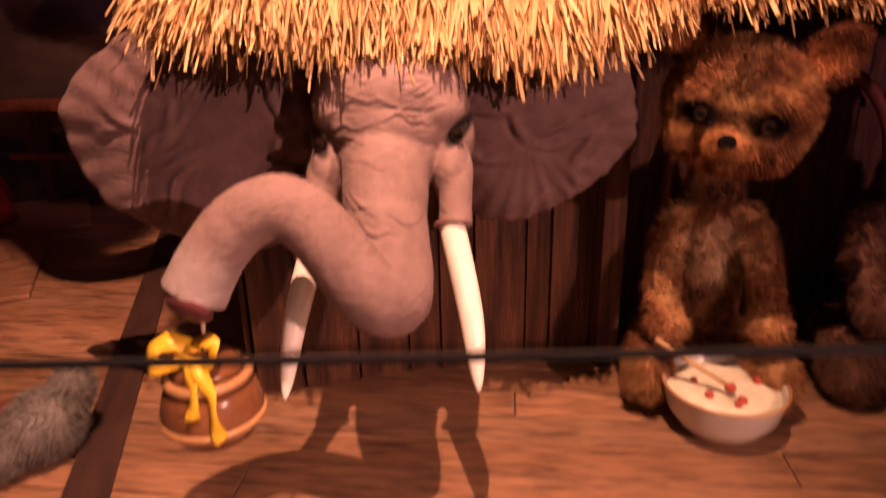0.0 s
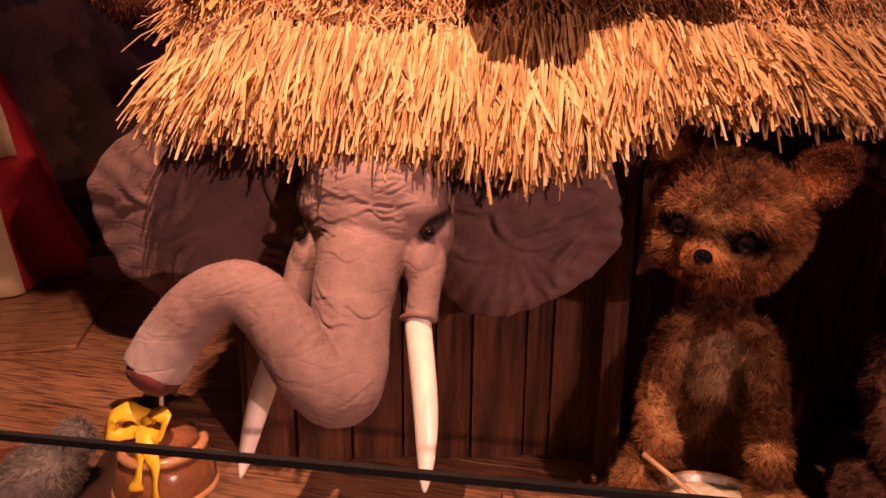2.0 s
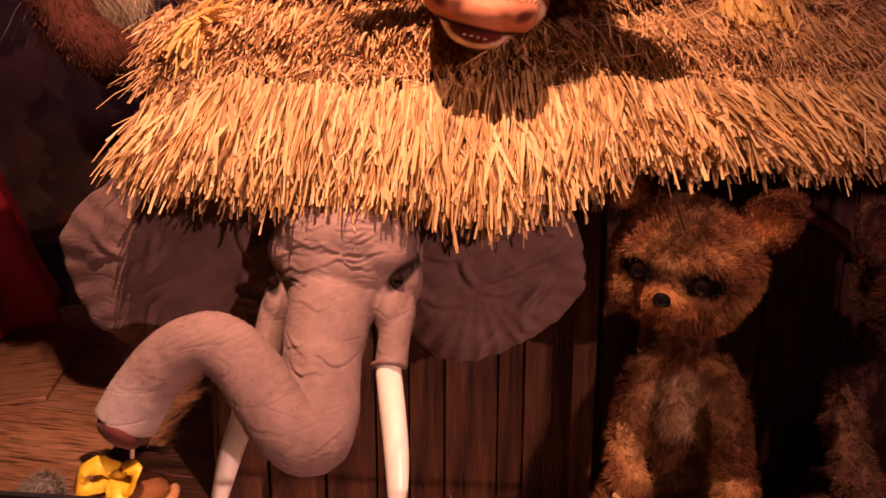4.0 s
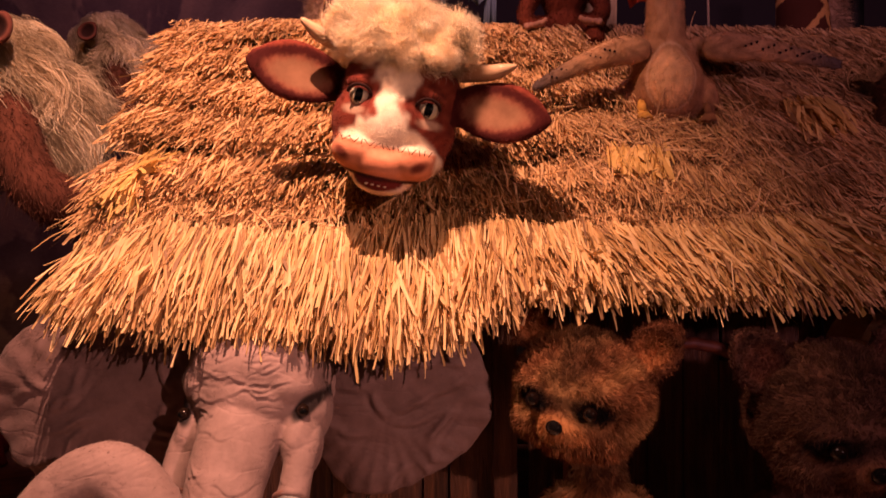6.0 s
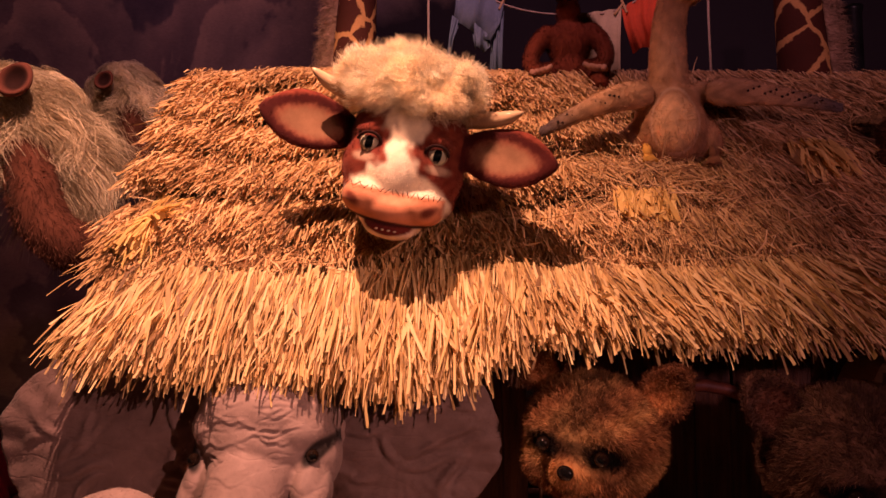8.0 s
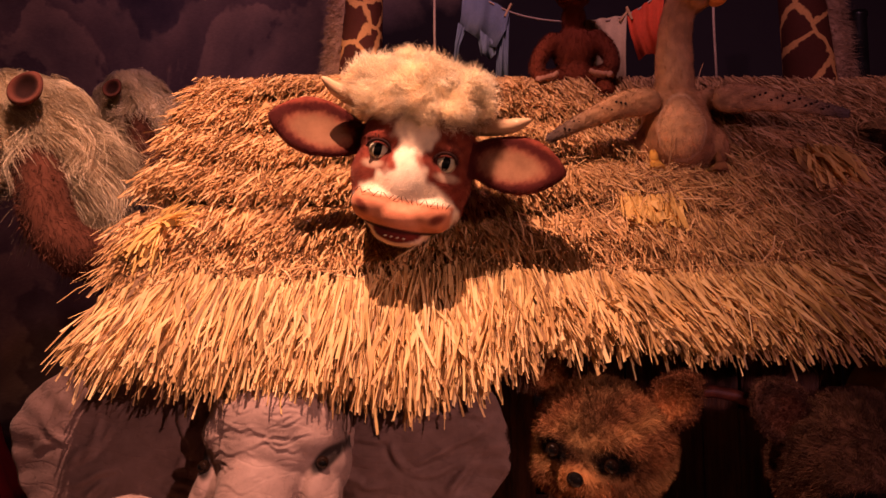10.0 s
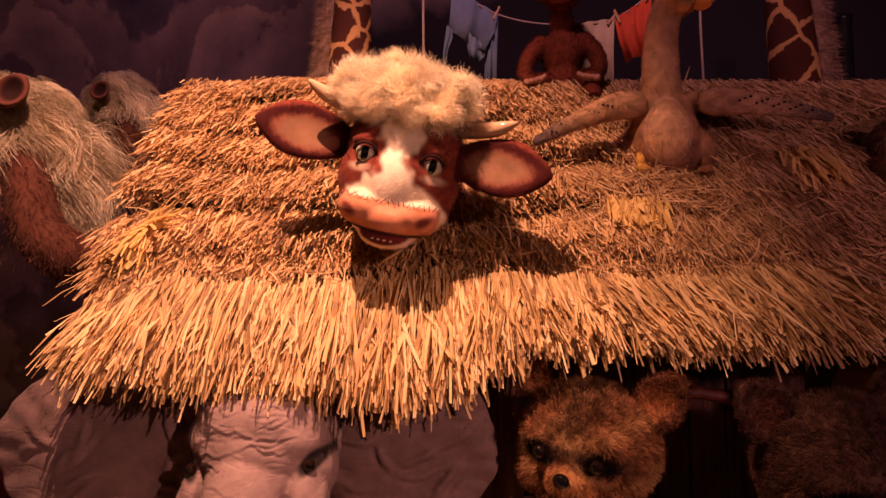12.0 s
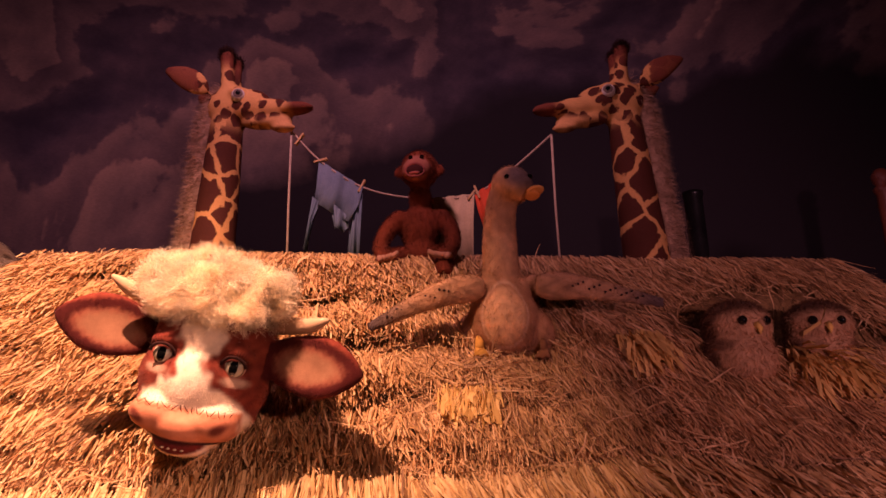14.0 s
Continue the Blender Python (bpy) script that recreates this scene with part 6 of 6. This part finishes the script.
def ribbon(bm, points, width, thick=0.0025):
    """A ribbon of some thickness along points; its width lies across."""
    pts = curve_points(points, 18)
    rows = []
    for i, p in enumerate(pts):
        d = Vector(pts[min(i + 1, 17)] - pts[max(i - 1, 0)]).normalized()
        side = d.cross(Vector((0.6 * math.sin(i * 0.45), -0.5, 0.75))).normalized() * width / 2 * (1 + 0.12 * math.sin(i * 1.7))
        n = d.cross(side).normalized() * thick
        rows.append([bm.verts.new(Vector(p) + a * side + b2 * n) for a, b2 in ((-1, -1), (0, -2.2), (1, -1), (1, 1), (0, -0.2), (-1, 1))])
    for a, b2 in zip(rows, rows[1:]):
        for k in range(6):
            bm.faces.new((a[k], a[(k + 1) % 6], b2[(k + 1) % 6], b2[k])).smooth = True
    bm.faces.new(rows[0][::-1])
    bm.faces.new(rows[-1])
    bmesh.ops.recalc_face_normals(bm, faces=bm.faces)


for name, pts, w in (("loop", [(0, -0.01, 0.265), (-0.06, -0.03, 0.30), (-0.115, -0.05, 0.275), (-0.09, -0.07, 0.235), (0, -0.03, 0.262)], 0.062),
                     ("loop", [(0, -0.01, 0.265), (0.05, -0.03, 0.31), (0.085, -0.05, 0.30), (0.075, -0.07, 0.25), (0, -0.03, 0.262)], 0.05),
                     ("tail", [(0, -0.03, 0.262), (0.05, -0.09, 0.235), (0.09, -0.125, 0.17), (0.10, -0.145, 0.08), (0.115, -0.14, 0.02)], 0.045),
                     ("tail", [(0, -0.03, 0.262), (0.02, -0.08, 0.235), (0.04, -0.135, 0.16), (0.035, -0.15, 0.10)], 0.042)):
    bm = bmesh.new()
    ribbon(bm, pts, w)
    part(name, bm, RIBBON, bow)
bm = bmesh.new()
ball(bm, (0, -0.025, 0.266), (0.024, 0.02, 0.02))
part("knot", bm, RIBBON, bow)
bow.matrix_world = pose(px - 0.02, py - 0.01, 0.40 + 0.05) @ Matrix.Scale(0.8, 4)

# ---- bowl of porridge before the bear ----
bx, by = 0.985, 2.0
bowl = thing("bowl", "pale enamel bowl standing on the deck before the bear", "bowl", at=(bx, by, 0.004))
bm = bmesh.new()
lathe(bm, [(0.09, 0.0), (0.095, 0.012), (0.14, 0.03), (0.185, 0.09), (0.205, 0.17), (0.212, 0.185), (0.206, 0.19), (0.196, 0.18), (0.176, 0.095), (0.13, 0.04), (0.002, 0.03)], 48)
part("shell", bm, ENAMEL, bowl)
bm = bmesh.new()
tube(bm, [(0.208 * math.cos(a), 0.208 * math.sin(a), 0.187) for a in np.linspace(0, 2 * math.pi, 49)], 0.0055, 8)
part("rim", bm, CLAY_RIM, bowl, "thin worn rim")
bm = bmesh.new()
lathe(bm, [(0.192, 0.150), (0.19, 0.160), (0.13, 0.170), (0.06, 0.166), (0.002, 0.172)], 48, wobble=0.02)
ob = part("porridge", bm, PORRIDGE, None)
ob.location = (bx, by, 0.006)
tagged(ob, "cream-coloured porridge filling the bowl", "porridge")
for x, y, r in ((-0.07, -0.07, 0.016), (0.03, -0.10, 0.017), (0.01, -0.125, 0.014), (0.12, 0.03, 0.016), (-0.1, 0.02, 0.013)):
    bm = bmesh.new()
    v = ball(bm, (0, 0, 0), (r, r, r * 0.85), cuts=3)
    for q2 in v:
        q2.co *= 1 + 0.06 * noise.noise(q2.co * 90)
    ob = part("berry", bm, BERRY, None)
    ob.location = (bx + x, by + y, 0.185)
    tagged(ob, "dark red berry half sunk in the porridge", "berry", "berries in the bowl")
spoon = thing("stirring_stick", "pale wooden stirring stick with a red end in the bowl", "stick")
bm = bmesh.new()
tube(bm, [(0.745, 2.035, 0.335), (0.86, 1.99, 0.272), (0.975, 1.945, 0.215)], [0.009, 0.0085, 0.009], 10)
part("shaft", bm, STICK, spoon)
bm = bmesh.new()
ball(bm, (0.985, 1.94, 0.208), (0.02, 0.017, 0.017))
part("knob", bm, BERRY, spoon, "dark red end")

# ---- washing line with clothes ----
line = curve_points([(0.13, 3.235, 3.475), (0.30, 3.27, 3.29), (0.53, 3.29, 3.135), (0.80, 3.31, 3.065), (1.10, 3.33, 3.065), (1.32, 3.34, 3.19), (1.565, 3.36, 3.40)], 60)
bm = bmesh.new()
tube(bm, line, 0.0055, 8)
tagged(part("washing_line", bm, ROPE, None), "pale twisted rope hung between the two giraffes' mouths", "rope")
for x, y, z0, z1 in ((0.135, 3.225, 3.47, 2.60), (1.57, 3.35, 3.40, 2.60)):
    bm = bmesh.new()
    tube(bm, [(x, y, z0), (x - 0.004, y + 0.004, (z0 + z1) / 2), (x, y + 0.002, z1)], 0.0065, 8)
    tagged(part("hanging_cord", bm, ROPE, None), "pale cord hanging down from a giraffe's mouth to the roof", "cord", "cords at the giraffes")


def on_line(x):
    return np.array([np.interp(x, line[:, 0], line[:, k]) for k in range(3)])


def cloth(name, outline, material, label, ripple=0.02, parent=None):
    """A hung cloth: rows (t, left x, left z, right x, right z) from top to hem, with folds and thickness."""
    nx, bm = 18, bmesh.new()
    sheets = []
    for side in (0, 1):
        rows = []
        for t2, xa, za, xb, zb in outline:
            row = []
            for i in range(nx):
                s = i / (nx - 1)
                x, z = xa + (xb - xa) * s, za + (zb - za) * s
                y = on_line(np.clip(x, 0.14, 1.55))[1] + ripple * t2 * math.sin(s * 9 + t2 * 2) + 0.008 * math.sin(s * 23) - 0.006 + side * 0.004
                row.append(bm.verts.new((x, y, z)))
            rows.append(row)
        for a, b2 in zip(rows, rows[1:]):
            for i in range(nx - 1):
                bm.faces.new((a[i], a[i + 1], b2[i + 1], b2[i])).smooth = True
        sheets.append(rows)
    f, g = sheets
    loop = lambda r: [*r[0], *[k[-1] for k in r[1:]], *r[-1][-2::-1], *[k[0] for k in r[-2:0:-1]]]
    lf, lg = loop(f), loop(g)
    for i in range(len(lf)):
        bm.faces.new((lf[i], lf[(i + 1) % len(lf)], lg[(i + 1) % len(lf)], lg[i]))
    bmesh.ops.recalc_face_normals(bm, faces=bm.faces)
    ob = part(name, bm, material, parent)
    return tagged(ob, label, "laundry", "laundry on the line") if parent is None else ob


zt = lambda x: on_line(x)[2]
shorts = thing("shorts", "faded blue cloth shorts pegged on the washing line", "laundry", "laundry on the line")
cloth("seat", [(0, 0.285, zt(0.285), 0.53, zt(0.53)), (0.5, 0.27, 3.14, 0.51, 3.03), (1, 0.255, 3.06, 0.46, 2.93)], BLUE, "", 0.03, shorts)
cloth("leg", [(0, 0.355, 3.06, 0.46, 2.96), (0.6, 0.36, 2.97, 0.455, 2.90), (1, 0.37, 2.91, 0.44, 2.88)], BLUE, "", 0.03, shorts)
cloth("leg", [(0, 0.255, 3.09, 0.30, 3.05), (0.6, 0.235, 2.97, 0.262, 2.95), (1, 0.215, 2.79, 0.235, 2.78)], BLUE, "", 0.02, shorts)
cloth("sock", [(0, 0.475, 3.03, 0.53, zt(0.53) - 0.03), (0.5, 0.455, 2.88, 0.52, 2.90), (1, 0.44, 2.70, 0.515, 2.70)], BLUE, "long blue cloth strip hanging beside the shorts", 0.02)
cloth("towel", [(0, 0.885, zt(0.885), 1.135, zt(1.135)), (0.5, 0.88, 2.9, 1.125, 2.9), (1, 0.875, 2.70, 1.12, 2.70)], CREAM, "cream cloth towel pegged on the washing line", 0.025)
cloth("red_shirt", [(0, 1.135, zt(1.135), 1.33, zt(1.33) - 0.01), (0.4, 1.15, 2.98, 1.31, 3.02), (1, 1.19, 2.84, 1.34, 2.88)], SCARLET, "bright red cloth shirt pegged on the washing line", 0.03)


def peg(x, lean):
    ob = thing("clothes_peg", "small wooden clothes peg clipped on the rope", "peg", "pegs on the line")
    for name, dy in (("jaw", -0.007), ("jaw", 0.007)):
        bm = bmesh.new()
        box(bm, (-0.006, dy - 0.0045, -0.035), (0.006, dy + 0.0045, 0.042), 0.002)
        part(name, bm, PEG, ob)
    bm = bmesh.new()
    tube(bm, [(-0.009, 0, 0.006), (0, 0, 0.007), (0.009, 0, 0.006)], 0.004, 8)
    part("spring", bm, PIPE, ob, "steel spring")
    p = on_line(x)
    ob.matrix_world = pose(p[0], p[1], p[2], 0, lean, 0)


for x, lean in ((0.175, 35), (0.29, 78), (0.52, 28), (0.90, -30), (1.12, 40), (1.15, -20), (1.31, 35)):
    peg(x, lean)

# ---- behind the roof: stove pipe, railing post, rails ----
bm = bmesh.new()
lathe(bm, [(0.055, 1.2), (0.055, 3.17), (0.062, 3.175), (0.062, 3.20), (0.05, 3.205), (0.046, 3.15)], 28, (2.43, 3.9, 0))
box(bm, (2.36, 3.83, 0.0), (2.50, 3.97, 1.21), 0.01)
tagged(part("stove_pipe", bm, PIPE, None), "black metal stove pipe standing behind the thatched roof", "pipe")
bm = bmesh.new()
lathe(bm, [(0.05, 0.0), (0.05, 2.2), (0.042, 2.6), (0.04, 3.12), (0.052, 3.14), (0.052, 3.16), (0.035, 3.175), (0.05, 3.21), (0.052, 3.24), (0.03, 3.275), (0.004, 3.285)], 24, (3.52, 3.9, 0))
tagged(part("mast_post", bm, REDWOOD, None), "turned red-brown wooden post with a round knob", "post")
rail = thing("railing", "dark timber ship railing along the deck's far edge", "railing")
for z, h in ((0.72, 0.09), (0.36, 0.05)):
    bm = bmesh.new()
    box(bm, (-5.6, 4.6, z), (2.2, 4.7, z + h), 0.01)
    part("rail", bm, REDWOOD, rail)
for i in range(8):
    bm = bmesh.new()
    box(bm, (-5.4 + 1.05 * i, 4.61, 0.0), (-5.31 + 1.05 * i, 4.69, 0.72), 0.008)
    part("post", bm, PLANK, rail)

# ---- left of the hut: robed figure on its base boards, grey bird ----
for lo, hi, turn, at in (((-0.5, -0.62, 0), (0.5, 0.62, 0.028), 33, (-3.42, 4.38, 0.003)), ((-0.6, -0.6, 0), (0.6, 0.6, 0.028), 28, (-3.12, 3.2, 0.003))):
    bm = bmesh.new()
    box(bm, lo, hi, 0.005)
    ob = part("base_board", bm, DECK[0], None)
    ob.matrix_world = pose(*at, 0, 0, turn)
    tagged(ob, "thin brown wooden base board lying on the deck", "board", "base boards")
fig = Figure()


def drape(cx, cy, rings, folds, depth, colour, slot, a0=0.0, a1=2 * math.pi, steps=120):
    """A draped cloth shell of folds round a centre, closed at both rims by its thickness."""
    v, n = [], steps
    for (r, z), k in zip(rings, range(len(rings))):
        for i in range(n):
            a = a0 + (a1 - a0) * i / (n - 1)
            w = r * (1 + depth * (1 - k / len(rings)) * math.sin(a * folds + 0.6 * math.sin(a * 3)))
            v.append((cx + w * math.cos(a), cy + w * math.sin(a), z))
    v = np.array(v)
    inner = (v - np.array((cx, cy, 0))) * np.array((0.975, 0.975, 1)) + np.array((cx, cy, 0))
    m2 = len(rings)
    i, j = np.meshgrid(np.arange(n - 1), np.arange(m2 - 1))
    f = (j * n + i).ravel()
    q = np.stack([f, f + 1, f + n + 1, f + n], 1)
    low = np.stack([np.arange(n - 1), np.arange(n - 1) + n * m2, np.arange(1, n) + n * m2, np.arange(1, n)], 1)
    fig.put(np.concatenate([v, inner]), [q, q[:, ::-1] + n * m2, low], colour, slot)


drape(-4.02, 4.02, [(0.52, 0.12), (0.47, 0.5), (0.40, 0.9), (0.33, 1.25), (0.27, 1.5), (0.12, 1.66), (0.01, 1.7)], 9, 0.09, (0, 0, 0), 2)
drape(-4.02, 4.0, [(0.74, 0.05), (0.70, 0.2), (0.58, 0.5), (0.49, 0.9), (0.40, 1.2), (0.31, 1.5), (0.14, 1.68)], 7, 0.10, (0, 0, 0), 0, -1.15, 1.9)
drape(-4.05, 3.95, [(0.80, 0.05), (0.75, 0.2), (0.63, 0.5), (0.54, 0.9), (0.45, 1.25), (0.34, 1.53), (0.15, 1.7)], 8, 0.08, (0, 0, 0), 1, -2.9, -0.42)
drape(-4.03, 3.98, [(0.56, 0.95), (0.50, 1.2), (0.40, 1.48), (0.2, 1.7), (0.01, 1.76)], 8, 0.08, (0, 0, 0), 1, -2.9, -0.1)
drape(-3.95, 3.9, [(0.5, 0.032), (0.47, 0.10), (0.43, 0.2)], 11, 0.06, (0, 0, 0), 2)
fig.finish("robed_figure", [CRIMSON, CREAM, DARKCLOTH], "plain draped figure in a cream robe and a crimson cloak", "statue")

fig = Figure()
bm = bmesh.new()
ball(bm, (-1.37, 1.72, 0.12), (0.12, 0.15, 0.11))
ball(bm, (-1.30, 1.81, 0.21), (0.065, 0.07, 0.085))
ball(bm, (-1.45, 1.60, 0.10), (0.1, 0.12, 0.08))
v, q = melt(bm, 0.014, 3)
greys = lambda p: mixc((0.20, 0.17, 0.15), (0.36, 0.32, 0.28), soft(p[:, 2], 0.05, 0.25))
fig.put(v, [q], greys(v) * 0.7, 0)
fig.fur(v, q, 9000, 0.035, 0.0014, greys, 1, (-0.3, -0.6, -0.5), 0.8, 0.5)
bm = bmesh.new()
tube(bm, [(-1.38, 1.73, 0.02), (-1.38, 1.73, 0.0)], [0.05, 0.05], 10)
fig.bm(bm, (0.15, 0.08, 0.05), 0)
fig.finish("toy_bird", [FELT, FUR], "fluffy grey plush bird crouching on the deck", "toy bird")
bm = bmesh.new()
box(bm, (-0.16, -0.13, 0.0), (0.16, 0.13, 0.02), 0.004)
ob = part("wood_block", bm, REDWOOD, None)
ob.matrix_world = pose(-1.63, 1.92, 0.004, 0, 0, 35)
tagged(ob, "flat red-brown wooden block lying beside the grey bird", "block")

# ---- pale cask lying behind the second bear ----
cask = thing("cask", "pale weathered wooden cask lying behind the dark bear", "cask", at=(2.22, 2.62, 0.0))
for k in range(16):
    a0, a1 = 2 * math.pi * k / 16, 2 * math.pi * (k + 0.97) / 16
    bm = bmesh.new()
    rows = []
    for y, r in ((-0.30, 0.25), (-0.15, 0.285), (0.0, 0.3), (0.15, 0.285), (0.30, 0.25)):
        rows.append([bm.verts.new((rr * math.cos(a), y, 1.15 + rr * math.sin(a))) for rr, a in ((r, a0), (r, (a0 + a1) / 2), (r, a1), (r - 0.02, a1), (r - 0.02, a0))])
    for a, b2 in zip(rows, rows[1:]):
        for i in range(5):
            bm.faces.new((a[i], a[(i + 1) % 5], b2[(i + 1) % 5], b2[i]))
    bm.faces.new(rows[0][::-1])
    bm.faces.new(rows[-1])
    bmesh.ops.recalc_face_normals(bm, faces=bm.faces)
    bmesh.ops.transform(bm, matrix=pose(0, 0, 0, 0, 0, 12), verts=bm.verts)
    part("stave", bm, STICK, cask)
for k in range(5):
    half = math.sqrt(0.25 ** 2 - (0.1 * (k - 2)) ** 2)
    bm = bmesh.new()
    box(bm, (-half, -0.305, 1.15 + 0.1 * (k - 2) - 0.048), (half, -0.285, 1.15 + 0.1 * (k - 2) + 0.048), 0.004)
    bmesh.ops.transform(bm, matrix=pose(0, 0, 0, 0, 0, 12), verts=bm.verts)
    part("head_board", bm, STICK, cask)
stand = thing("cask_stand", "dark timber stand under the pale cask", "stand")
bm = bmesh.new()
box(bm, (-0.29, -0.178, 0.0), (0.29, 0.3, 0.83), 0.006)
part("body", bm, PLANK, stand)
for k in range(5):
    bm = bmesh.new()
    box(bm, (-0.3 + 0.12 * k + 0.003, -0.2 + 0.004 * (k % 2), 0.0), (-0.3 + 0.12 * (k + 1) - 0.003, -0.175, 0.83), 0.004)
    part("plank", bm, PLANK, stand)
bm = bmesh.new()
box(bm, (-0.31, -0.212, 0.83), (0.31, 0.31, 0.86), 0.006)
part("top", bm, PLANK, stand)
stand.matrix_world = pose(2.22, 2.62, 0.003, 0, 0, 12)

# ---- glass barrier before the scene: black edging on a clear pane ----
barrier = thing("glass_barrier", "clear glass barrier pane with a black top edging", "barrier")
bm = bmesh.new()
box(bm, (-3.2, -0.006, 0.0), (3.2, 0.006, 0.012))
part("edging", bm, BLACK, barrier, "black rubber edging")
bm = bmesh.new()
box(bm, (-3.2, -0.004, -0.945), (3.2, 0.004, 0.0))
pane = part("pane", bm, GLASS, barrier)
pane.visible_shadow = False
barrier.matrix_world = pose(0.3, 0.80, 0.955, 0, 0, 5)
